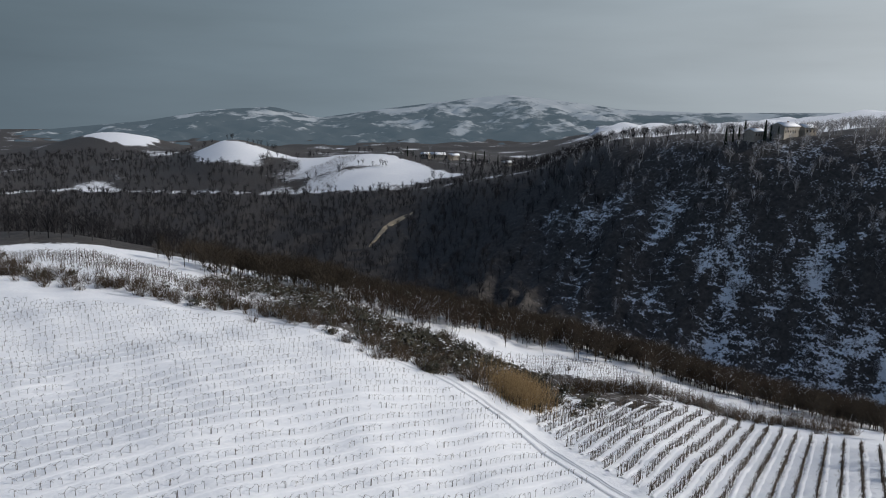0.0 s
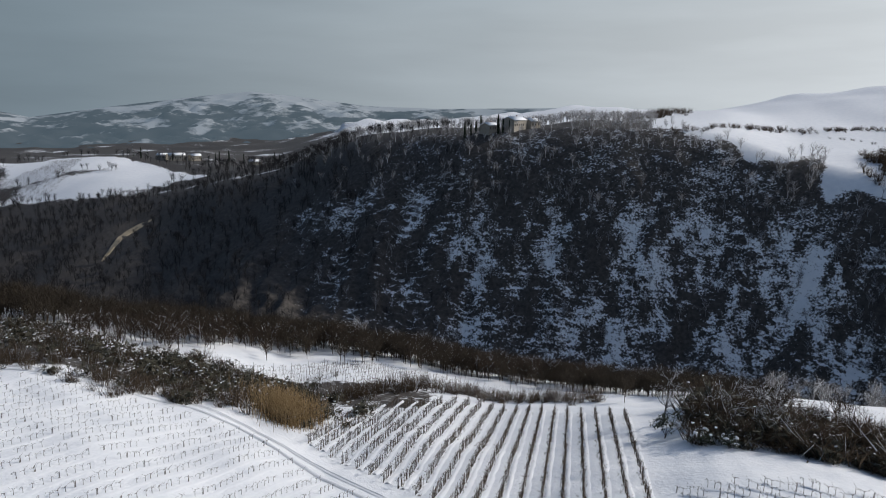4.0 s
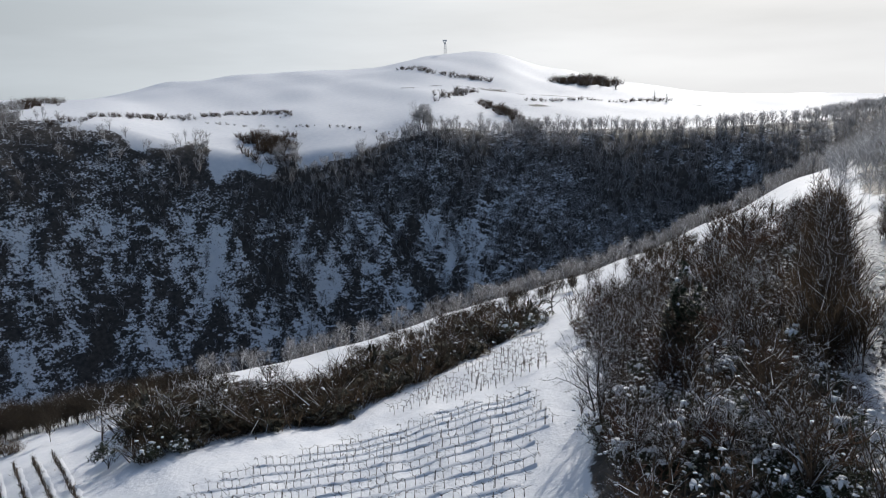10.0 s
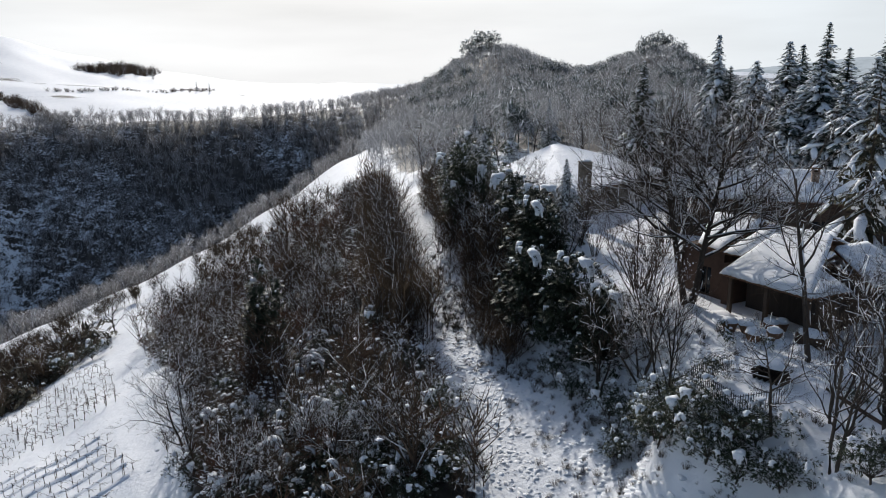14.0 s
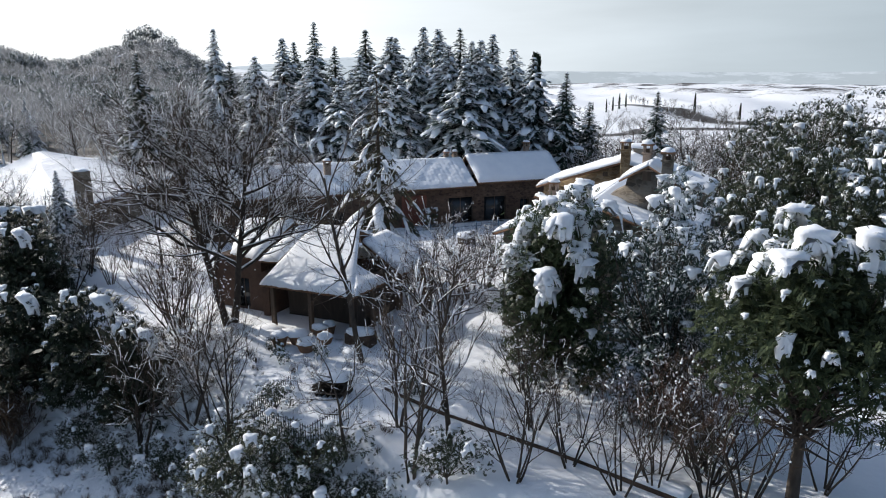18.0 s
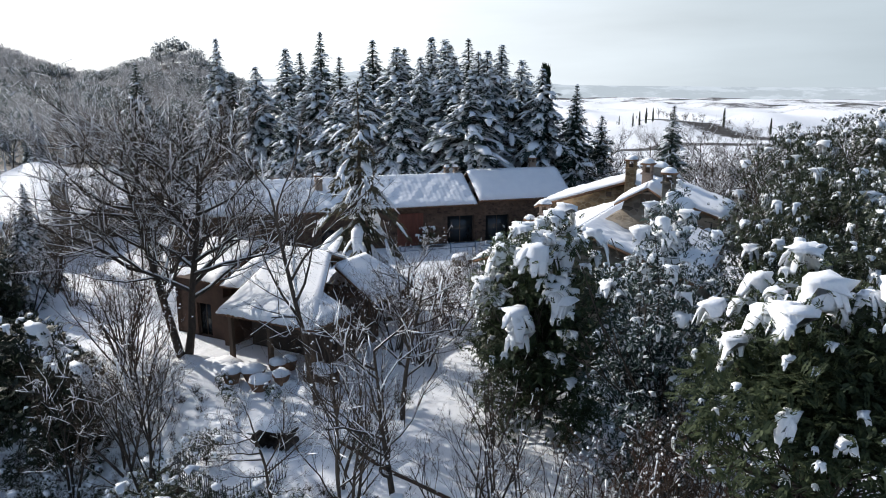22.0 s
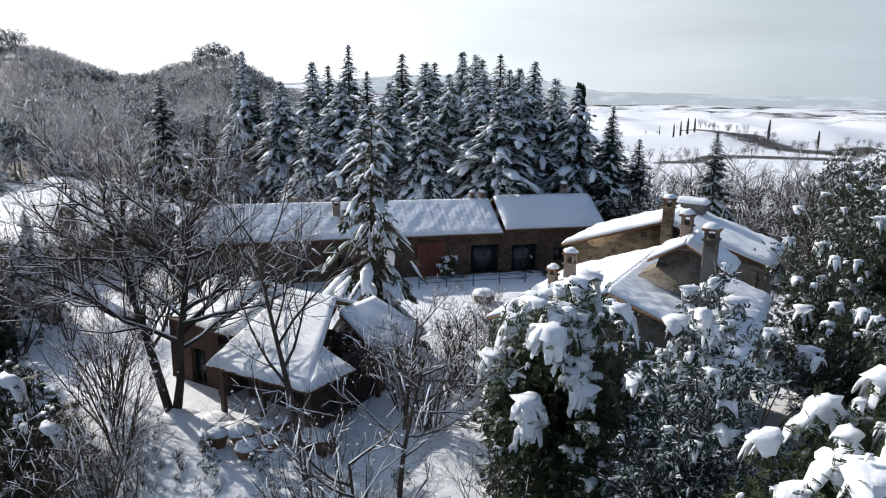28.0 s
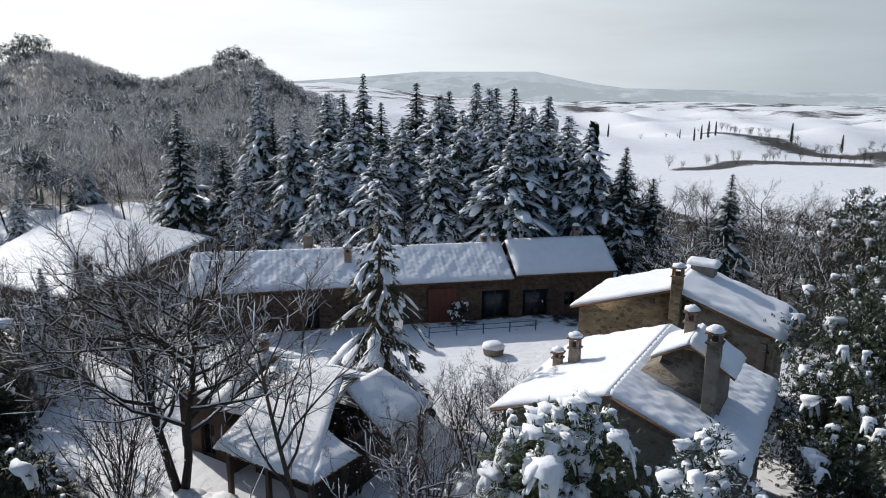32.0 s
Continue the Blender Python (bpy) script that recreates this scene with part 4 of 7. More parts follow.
g_ = np.random.default_rng(55)
far_firs = [small_fir(g_) for _ in range(4)] + [small_pine(g_) for _ in range(4)]
places = scatter(g_, 2300, (98, 128, 125, 500), evergreens, 8, 4.5, 10)
tagged(tile_mesh("hill_evergreens", far_firs, places, HILL_GREEN), "firs and pines dusted with snow, paled as by haze, on the hillside", "woods", kind="stuff")


def far_copse(x, y, r_, a):
    rr, bk = slow(RIM_R, a), slow(BACK_R, a)
    k = (r_ - rr) / (bk - rr)
    return ((k > 0) & (k < 1.05)) * (field_masks(x, y) > .45) * .8


places = scatter(rng, 6500, (-34, 16, 480, 1520), far_copse, 7, 7, 12)
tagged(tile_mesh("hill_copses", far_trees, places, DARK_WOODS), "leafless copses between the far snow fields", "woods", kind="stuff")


def east_wood(x, y, r_, a):
    return (field_masks(x, y) > .3) * ((r_ > 62) & (r_ < 560)) * np.where(r_ < 190, .75, .5) * (1 - np.clip((12 - np.hypot(x - 45, y + 55)) / 6, 0, 1))


places = scatter(rng, 2600, (128, 178, 62, 520), east_wood, 7, 3.5, 7.5)
places = places[(np.hypot(places[:, 1] - 60, places[:, 2] + 40) > 26) & ((places[:, 2] < -58) | (places[:, 1] < 24))]
tagged(tile_mesh("field_copses", fine_trees, places, BROW), "leafless copses and hedges along the snowy fields", "woods", kind="stuff")


def rim_trees(x, y, r_, a):
    return (np.abs(r_ - slow(RIM_R, a)) < 13) * (.8 * ease(63, 65, a) * ease(78, 75, a))


places = scatter(rng, 1900, (5, 80, 395, 520), rim_trees, 7, 3, 10)
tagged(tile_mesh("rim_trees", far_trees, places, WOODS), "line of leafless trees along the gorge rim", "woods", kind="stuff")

# ---- hedges, thickets and shrubs on the near slope ----
near_trees = [small_tree(rng, n=34, w=.009, spread=.34) for _ in range(6)]
near_bushes = [small_bush(rng, 44, .011) for _ in range(6)]


def line_of(count, pts, width, lo, hi, protos, seed):
    """Places along a bent line on the plan."""
    g = np.random.default_rng(seed)
    pts = np.array(pts, float)
    seg = np.hypot(*np.diff(pts, axis=0).T)
    s = g.uniform(0, seg.sum(), count)
    c_ = np.concatenate(((0,), np.cumsum(seg)))
    x, y = np.interp(s, c_, pts[:, 0]) + g.normal(0, width, count), np.interp(s, c_, pts[:, 1]) + g.normal(0, width, count)
    h = g.uniform(lo, hi, count)
    return np.stack((g.integers(0, protos, count), x, y, ground(x, y), g.uniform(0, 6.283, count), h * g.uniform(.9, 1.5, count), h), -1)


HEDGE_A = ((-110, 150), (-80, 131), (-50, 126), (-28, 121), (-12, 112), (2, 106), (10, 104), (20, 112))
HEDGE_B = ((-48, 150), (-28, 143), (-8, 130), (6, 120), (18, 116))
HEDGE_C = ((22, 118), (34, 126), (47, 127), (62, 116), (72, 110))
HEDGE_D = ((-14, 152), (6, 168), (34, 178), (60, 160), (78, 146), (96, 140))
places = np.concatenate((line_of(420, HEDGE_A, 2.6, 1.2, 3.2, 6, 1), line_of(380, HEDGE_B, 6.5, 1.2, 3.0, 6, 2), line_of(150, HEDGE_C, 1.8, 1.5, 3.4, 6, 3)))
tagged(tile_mesh("hedge", near_bushes, places, SCRUB), "brown tangled hedge shrubs between the vineyards", "hedge", kind="stuff")
tagged(tile_mesh("brow_trees", near_trees, line_of(620, HEDGE_D, 6, 3, 7, 6, 4), TWIG), "leafless trees along the brow of the gorge", "woods", kind="stuff")
HEDGE_E = ((-56, 172), (-33, 167), (-4, 174), (23, 186), (50, 166), (76, 160))
HEDGE_G = ((116, 79), (132, 69), (142, 58), (152, 48), (162, 40))
HEDGE_H = ((150, 19), (161, 30), (172, 22))
HEDGE_F = ((80, 150), (84, 128), (90, 112), (97, 100))
places = np.concatenate((line_of(1000, HEDGE_E, 8, 3.5, 7.5, 6, 15), line_of(330, HEDGE_F, 6, 2.5, 6, 6, 16), line_of(170, HEDGE_G, 2.2, 1.5, 4.5, 6, 17), line_of(70, HEDGE_H, 2.0, 1.5, 4, 6, 18)))
tagged(tile_mesh("brow_wood", near_trees, places, BROW), "brown leafless wood along the top of the gorge", "woods", kind="stuff")
places = np.concatenate((line_of(70, HEDGE_B, 7, .8, 1.8, 5, 12), line_of(40, HEDGE_A, 3, .8, 1.6, 5, 13)))
hp = [Heap() for _ in range(5)]
for k, h_ in enumerate(hp):
    g_ = np.random.default_rng(70 + k)
    for _ in range(44):
        p_ = g_.normal(0, .42, 3) * (1, 1, .6) + (0, 0, .45)
        spray(h_, p_, unit(g_.normal(0, 1, 3) + (0, 0, .5)), .42, .19, g_, 2)
tri_ = []
for h_ in hp:
    tri_.append(h_.arrays())
LOW_GREEN = tri_
more = np.concatenate((places, line_of(260, HEDGE_B, 6, .8, 1.7, 5, 14)))
tagged(tile_mesh("broom_scrub", LOW_GREEN, more, BROOM), "low grey-green broom scrub on the field edge", "shrubs", kind="stuff")


def reed_bed():
    g = np.random.default_rng(5)
    h = Heap()
    for _ in range(1600):
        x, y = 13.0 + g.normal(0, 2.3), 105 + g.normal(0, 3.0)
        z = float(ground(x, y))
        L = g.uniform(2.2, 5.2)
        sliver(h, (x, y, z - .1), (x + g.normal(0, .5), y + g.normal(0, .5), z + L), .03)
        sliver(h, (x, y, z + L * .6), (x + g.normal(0, .5), y + g.normal(0, .5), z + L * g.uniform(.75, .95)), .03)
    return tagged(heap_part("reed_bed", h, REED), "stand of tall dry yellow reeds at the hedge", "reeds", kind="stuff")


reed_bed()


# thicket between the lower vineyard and the lane, and the scrub lot between the vineyards
def thicket(x, y, r_, a):
    lane_y = LANE_Y(x)
    edge = VINE_EDGE(x)
    inside = (y > lane_y + 2.0 + .7 * rough(x, y, 6, 1.0)) & (y < edge - 1.6 + 1.6 * rough(x, y, 8, 5.0)) & (x > 38) & (x < 135)
    return inside * ease(-.55, .1, rough(x, y, 9, 2.0)) * (.35 + .65 * ease(0, 4, edge - y))


g0 = np.random.default_rng(21)
places = scatter(g0, 4600, (70, 108, 30, 132), thicket, 6, 1.2, 3.6)
big = g0.random(len(places)) < .12
places[big, 5:] *= 2.2
sel = places[np.arange(len(places)) % 3 != 0]
tagged(tile_mesh("thicket", near_trees, sel, THICKET), "dense leafless thicket beside the lane", "thicket", kind="stuff")
sel = places[np.arange(len(places)) % 3 == 0].copy()
sel[:, 6] *= .7
tagged(tile_mesh("red_thicket", near_trees, sel, TWIG_RED), "reddish leafless saplings in the thicket", "thicket", kind="stuff")


lx = np.arange(54, 106, 4.0)
bank_ = line_of(330, np.stack((lx, LANE_Y(lx) - 2.9), -1), .75, 1.2, 3.6, 6, 24)
bank_ = np.concatenate((bank_, line_of(260, np.stack((lx + 8, LANE_Y(lx + 8) - 4.4), -1), 1.0, 1.6, 4.2, 6, 25)))
tagged(tile_mesh("bank_thicket", near_trees, bank_, THICKET), "leafless thicket on the bank above the lane", "thicket", kind="stuff")
places3 = line_of(230, ((60, 4.2), (75, 3.4), (100, 1.2), (118, -1.5)), 1.0, 3.2, 7.0, 6, 22)
places3[:, 5] *= .6
tagged(tile_mesh("lane_saplings", near_trees, places3, SCRUB), "brown row of saplings beside the lane", "thicket", kind="stuff")


def snow_tufts(places_, seed, keep, lo, hi, name, label):
    """Small pads of snow caught in the shrubs."""
    g = np.random.default_rng(seed)
    protos = []
    for _ in range(5):
        h = Heap()
        blob(h, (0, 0, 0), (1, .7, .3), g, 2, 6, .4, .35)
        protos.append(h.arrays())
    rows = []
    for p in places_:
        for _ in range(keep):
            s = g.uniform(lo, hi)
            rows.append((g.integers(0, 5), p[1] + g.normal(0, .25) * p[6], p[2] + g.normal(0, .25) * p[6], p[3] + p[6] * g.uniform(.08, .8), g.uniform(0, 6.28), s, s))
    return tagged(tile_mesh(name, protos, np.array(rows), SNOW_TREE), label, "snow", kind="stuff")


snow_tufts(places[:3200], 3, 6, .06, .26, "thicket_snow", "small pads of snow caught in the thicket")


def lot(x, y, r_, a):
    f = np.interp(x, (50, 57, 66, 74, 84, 92, 108, 125), (67, 63.5, 58.5, 57.5, 53.5, 49, 44.5, 40))
    far_ = np.interp(x, (50, 57, 66, 74, 84, 92, 108, 125), (84, 92, 98, 96, 88, 78, 64, 54))
    return (y > f) & (y < far_) & (x > 56) & (x < 122)


places2 = scatter(g0, 3900, (38, 74, 85, 140), lot, 6, 1.2, 5.0)
places2[::9, 5:] *= 1.7
sel = places2[np.arange(len(places2)) % 2 == 0].copy()
sel[:, 6] *= .72
sel[:, 5] *= 1.35
tagged(tile_mesh("scrub_lot", near_bushes, sel, SCRUB), "brown scrub between the two vineyards", "shrubs", kind="stuff")
low_ = places2[::7].copy()
low_[:, 0] = low_[:, 0] % 5
low_[:, 5:] *= .62
tagged(tile_mesh("evergreen_scrub", LOW_GREEN, low_, BROOM), "dark low evergreens among the brown scrub", "shrubs", kind="stuff")
sel = places2[np.arange(len(places2)) % 4 == 1]
tagged(tile_mesh("young_trees", near_trees, sel, TWIG), "leafless saplings between the two vineyards", "thicket", kind="stuff")
snow_tufts(line_of(500, HEDGE_B, 6, 1, 2.6, 5, 61), 6, 3, .10, .3, "hedge_snow", "pads of snow caught in the hedge")
snow_tufts(places2[::3], 4, 2, .08, .3, "scrub_snow", "pads of snow caught in the scrub")

# ---- vineyards ----
vine_protos = []
for _ in range(6):
    h = Heap()
    g = np.random.default_rng(100 + _)
    sliver(h, (0, 0, -.1), (g.normal(0, .05), g.normal(0, .05), .95), .05)
    for k in range(4):
        z = g.uniform(.5, .9)
        sg = g.choice((-1, 1))
        m_ = np.array((sg * g.uniform(.2, .5), g.normal(0, .08), z + g.uniform(.0, .25)))
        sliver(h, (0, 0, z), m_, .028)
        sliver(h, m_, m_ + (sg * .25, g.normal(0, .1), g.uniform(-.45, .25)), .02)
    vine_protos.append(h.arrays())
h = Heap()
tube(h, [(0, 0, -.2), (0, 0, 1.5)], [.03, .026], 4)
post_proto = h.arrays()


grass_protos = [small_bush(np.random.default_rng(200 + k), 7, .03) for k in range(5)]


def inside(poly, x, y):
    poly = np.array(poly, float)
    r_ = np.zeros(np.shape(x), bool)
    j = len(poly) - 1
    for i in range(len(poly)):
        c_ = ((poly[i, 1] > y) != (poly[j, 1] > y)) & (x < (poly[j, 0] - poly[i, 0]) * (y - poly[i, 1]) / (poly[j, 1] - poly[i, 1] + 1e-9) + poly[i, 0])
        r_ ^= c_
        j = i
    return r_


def vineyard(name, poly, bearing, gap, step, size, label, seed, post_every=6, ridge=.0, grass=0, tall=1.0):
    g = np.random.default_rng(seed)
    d = np.array((math.sin(radians(bearing)), math.cos(radians(bearing))))
    n = np.array((d[1], -d[0]))
    P_ = np.array(poly, float)
    s, t = P_ @ d, P_ @ n
    rows, posts, low, banks = [], [], [], []
    for k, tt in enumerate(np.arange(t.min(), t.max(), gap)):
        ss = np.arange(s.min(), s.max(), step) + g.uniform(0, step)
        x, y = ss * d[0] + tt * n[0] + g.normal(0, .06, len(ss)), ss * d[1] + tt * n[1] + g.normal(0, .06, len(ss))
        ok = inside(poly, x, y) & (g.random(len(ss)) > .06)
        turn = math.atan2(d[1], d[0])
        if ridge:
            # snow banked along the row
            sr = np.arange(s.min(), s.max(), 1.3)
            cx, cy = sr * d[0] + (tt + .55) * n[0], sr * d[1] + (tt + .55) * n[1]
            for run_ in np.split(np.nonzero(inside(poly, cx, cy))[0], np.nonzero(np.diff(np.nonzero(inside(poly, cx, cy))[0]) > 1)[0] + 1):
                if len(run_) > 2:
                    cc = []
                    for i in run_:
                        w, hh = .42 * g.uniform(.8, 1.2), ridge * g.uniform(.6, 1.3)
                        zz = float(ground(cx[i], cy[i]))
                        wob_ = g.normal(0, .07)
                        cc += [(cx[i] + n[0] * (wob_ - w), cy[i] + n[1] * (wob_ - w), zz - .08), (cx[i] + n[0] * wob_, cy[i] + n[1] * wob_, zz + hh), (cx[i] + n[0] * (wob_ + w), cy[i] + n[1] * (wob_ + w), zz - .08)]
                    q_ = np.arange(len(run_) - 1)[:, None] * 3 + np.array(((0, 3, 4, 1), (1, 4, 5, 2))).reshape(1, 8)
                    hp = Heap()
                    hp.add(cc, q_.reshape(-1, 4))
                    banks.append(hp)
        for i in np.nonzero(ok)[0]:
            rows.append((g.integers(0, 6), x[i], y[i], 0, turn + g.normal(0, .2), size * g.uniform(.8, 1.2), size * g.uniform(.85, 1.15)))
            for _k in range(grass):
                o_ = g.normal(0, .16)
                low.append((g.integers(0, 5), x[i] + o_ * n[0] + g.normal(0, .2) * d[0], y[i] + o_ * n[1] + g.normal(0, .2) * d[1], 0, g.uniform(0, 6.28), .45, g.uniform(.25, .5)))
            if i % post_every == 0:
                posts.append((0, x[i] + .1 * d[0], y[i] + .1 * d[1], 0, 0, 1, g.uniform(.9, 1.05) * tall))
    rows, posts = np.array(rows), np.array(posts)
    rows[:, 3], posts[:, 3] = ground(rows[:, 1], rows[:, 2]), ground(posts[:, 1], posts[:, 2])
    tagged(tile_mesh(name, vine_protos, rows, VINE), label, "vines", kind="stuff")
    if banks:
        t_ = thing("snow_banks", pose(0, 0, 0), "low banks of snow along the vine rows", "snow")
        for hp in banks:
            heap_part("bank", hp, SNOW, t_, True)
    if low:
        low = np.array(low)
        low[:, 3] = ground(low[:, 1], low[:, 2])
        tagged(tile_mesh("row_grass", grass_protos, low, DRY_GRASS), "dry grass and prunings along the vine rows", "grass", kind="stuff")
    tagged(tile_mesh("vineyard_posts", [post_proto], posts, VINE), "thin grey wooden vineyard posts in rows", "posts", kind="stuff")


F1 = ((-80, 112), (-52, 114), (-30, 113.5), (-13, 106), (0, 98), (7.5, 90), (16.5, 70), (21, 52), (0, 40), (-40, 30), (-75, 60))
F2 = ((17.5, 82), (13.5, 92), (16, 99), (22, 109), (34, 115.5), (47, 117), (60, 106), (65, 92), (57, 78), (52, 70), (47, 62), (38, 52), (28, 52))
F3 = ((48, 62), (58, 57), (66, 50), (72, 38), (73, 30), (62, 25), (50, 24), (40, 22), (36, 40))
F6 = ((75, 50), (84, 48), (104, 40), (102, 36), (80, 30), (77, 36))
F4 = ((-9, 141), (10, 139), (34, 155), (55, 138), (46, 128), (34, 129), (20, 121), (6, 126))
F5 = ((-95, 146), (-62, 137), (-46, 132), (-40, 140), (-80, 158))
vineyard("vines", F1, 44, 2.6, .85, .72, "pruned vines in rows on the snowy upper slope", 1, 9, ridge=.09, tall=.45)
vineyard("vines", F2, 31.5, 2.2, .5, 1.25, "dense pruned vine rows running down the slope", 2, ridge=.22, grass=1)
vineyard("vines", F3, 163, 2.3, .8, .9, "pruned vines in rows on the lower snowy slope", 3, ridge=.2, tall=.6)
vineyard("vines", F6, 150, 2.3, 1.0, 1.1, "small block of pruned vines on the snowy slope", 6, tall=.85)
vineyard("vines", F4, 55, 2.4, .8, 1.0, "small vineyard beyond the hedge", 4)
vineyard("vines", F5, 40, 2.1, .6, 1.3, "dense vineyard strip at the top of the slope", 5, grass=1)
F7 = ((-192, 728), (-150, 722), (-112, 716), (-100, 850), (-128, 880), (-176, 800))
vineyard("vines", F7, 22, 7.5, 2.0, 2.6, "rows of vines on the far snowy knoll", 7, grass=2)


# wheel ruts along the edge of the upper vineyard, trodden snow on the lane and the bank
def ruts(pts, apart):
    pts = np.array(pts, float)
    seg = np.concatenate(((0,), np.cumsum(np.hypot(*np.diff(pts, axis=0).T))))
    s = np.arange(0, seg[-1], 1.0)
    x, y = np.interp(s, seg, pts[:, 0]), np.interp(s, seg, pts[:, 1])
    dx, dy = np.gradient(x), np.gradient(y)
    k = np.hypot(dx, dy)
    nx, ny = -dy / k, dx / k
    h = Heap()
    for sg in (-1, 1):
        for o, w in ((0, .22), (.42, .10)):
            a = sg * (apart / 2 + o)
            rows = []
            for e in (-w, 0, w):
                px_, py_ = x + nx * (a + e), y + ny * (a + e)
                rows.append(np.stack((px_, py_, ground(px_, py_) + (.09 if e == 0 else .04)), -1))
            v = np.stack(rows, 1).reshape(-1, 3)
            i = np.arange(len(x) - 1)[:, None] * 3
            h.add(v, (i + np.array((0, 3, 4, 1, 1, 4, 5, 2))).reshape(-1, 4))
    return tagged(heap_part("wheel_ruts", h, PACKED, None, True), "packed wheel ruts in the snow of the track", "track", kind="structure")


ruts(((-60, 123), (-30, 117), (-12, 109.5), (-.9, 103.2), (6.2, 96), (9.9, 87.5), (12.8, 81.8), (15.7, 75), (19, 67.2), (23, 55), (26, 45)), 1.5)
g1 = np.random.default_rng(31)
n_ = 3400
x = g1.uniform(36, 104, n_)
y = LANE_Y(x) + g1.normal(-.2, 1.0, n_)
lumps = []
for k in range(5):
    h = Heap()
    blob(h, (0, 0, 0), (1, .7, .4), g1, 2, 6, .3, .35)
    lumps.append(h.arrays())
s_ = g1.uniform(.12, .34, n_)
rows = np.stack((g1.integers(0, 5, n_), x, y, ground(x, y) - .03, g1.uniform(0, 6.28, n_), s_, s_ * .32), -1)
tagged(tile_mesh("trodden_snow", lumps, rows, PACKED), "trodden lumpy snow on the lane", "snow", kind="stuff")
n_ = 2200
x = g1.uniform(28, 75, n_)
y = YARD_LINE(x) + g1.uniform(0, 6, n_)
s_ = g1.uniform(.1, .35, n_)
rows = np.stack((g1.integers(0, 5, n_), x, y, ground(x, y) - .02, g1.uniform(0, 6.28, n_), s_, s_ * .5), -1)
tagged(tile_mesh("bank_snow", lumps, rows, SNOW), "uneven lumps of snow on the bank", "snow", kind="stuff")
n_ = 1700
x = g1.uniform(30, 78, n_)
y = YARD_LINE(x) + g1.normal(2.0, 2.2, n_)
s_ = g1.uniform(.15, .6, n_)
rows = np.stack((g1.integers(0, 6, n_), x, y, ground(x, y), g1.uniform(0, 6.28, n_), s_ * 1.4, s_), -1)
tagged(tile_mesh("bank_scrub", near_bushes, rows, VINE), "dark low scrub poking through the snowy bank", "shrubs", kind="stuff")

# hedges, banks and copses on the hill with the mast
hill_rows = [line_of(90, ((700, 350), (673, 307), (654, 270), (639, 225)), 3, 2, 5, 5, 41), line_of(60, ((500, 219), (550, 225), (593, 224)), 5, 2, 5, 5, 42), line_of(110, ((520, 191), (486, 165), (452, 141), (434, 127)), 4, 3, 6, 5, 43),
             line_of(80, ((544, 166), (577, 136), (611, 104), (668, 69)), 2, 1.5, 4, 5, 44), line_of(110, ((402, 362), (429, 358), (446, 338), (437, 306)), 4, 1.5, 3.5, 5, 45), line_of(45, ((387, 344), (402, 306), (401, 250), (406, 200)), 1.5, 1, 2.6, 5, 46),
             line_of(90, ((276, 347), (312, 353), (378, 373), (391, 358)), 3, 1.5, 4, 5, 47), line_of(120, ((365, 288), (367, 276), (343, 263)), 7, 4, 7, 5, 48), line_of(130, ((728, 184), (721, 158), (813, 146)), 9, 6, 10, 5, 49), line_of(60, ((300, 440), (350, 470), (400, 500)), 6, 4, 8, 5, 50)]
tagged(tile_mesh("hill_hedges", far_bushes, np.concatenate(hill_rows), TWIG), "dark hedges and copses on the snowy hill", "hedge", kind="stuff")

# ---- farm buildings ----
def stone_material(name, joints, dark, light, scale=2.6, plaster=None):
    """Rubble stone in mortar, with worn plaster over part of it."""
    m, n, l, b = material(name, .92, .2)
    tc = n.new("ShaderNodeTexCoord")
    mp = n.new("ShaderNodeMapping")
    mp.inputs["Scale"].default_value = (1, 1, 1.7)
    l.new(tc.outputs["Object"], mp.inputs["Vector"])
    vo = n.new("ShaderNodeTexVoronoi")
    vo.inputs["Scale"].default_value = scale
    l.new(mp.outputs["Vector"], vo.inputs["Vector"])
    ed = n.new("ShaderNodeTexVoronoi")
    ed.feature = "DISTANCE_TO_EDGE"
    ed.inputs["Scale"].default_value = scale
    l.new(mp.outputs["Vector"], ed.inputs["Vector"])
    sp = n.new("ShaderNodeSeparateColor")
    l.new(vo.outputs["Color"], sp.inputs["Color"])
    col = ramp(n, l, sp.outputs["Red"], [(0, dark), (.55, light), (1, tuple(.8 * k for k in dark))])
    edge = ramp(n, l, ed.outputs["Distance"], [(.02, (1, 1, 1)), (.09, (0, 0, 0))])
    mx = n.new("ShaderNodeMix")
    mx.data_type = "RGBA"
    l.new(edge, mx.inputs["Factor"])
    l.new(col, mx.inputs["A"])
    mx.inputs["B"].default_value = (*joints, 1)
    out = mx.outputs["Result"]
    wash = n.new("ShaderNodeMix")
    wash.data_type, wash.blend_type = "RGBA", "MULTIPLY"
    wash.inputs["Factor"].default_value = .8
    l.new(out, wash.inputs["A"])
    l.new(ramp(n, l, noise_node(n, l, .8, 6, "Object"), [(.3, (.55, .52, .5)), (.65, (1.1, 1.08, 1.05))]), wash.inputs["B"])
    out = wash.outputs["Result"]
    if plaster:
        pm = n.new("ShaderNodeMix")
        pm.data_type = "RGBA"
        l.new(ramp(n, l, noise_node(n, l, .55, 7, "Object", rough_=.65), [(.44, (0, 0, 0)), (.54, (1, 1, 1))]), pm.inputs["Factor"])
        l.new(out, pm.inputs["A"])
        l.new(ramp(n, l, noise_node(n, l, 3, 6, "Object"), [(.3, tuple(.75 * k for k in plaster)), (.7, plaster)]), pm.inputs["B"])
        out = pm.outputs["Result"]
    l.new(out, b.inputs["Base Color"])
    bump(n, l, b, ed.outputs["Distance"], .8, .06)
    return m


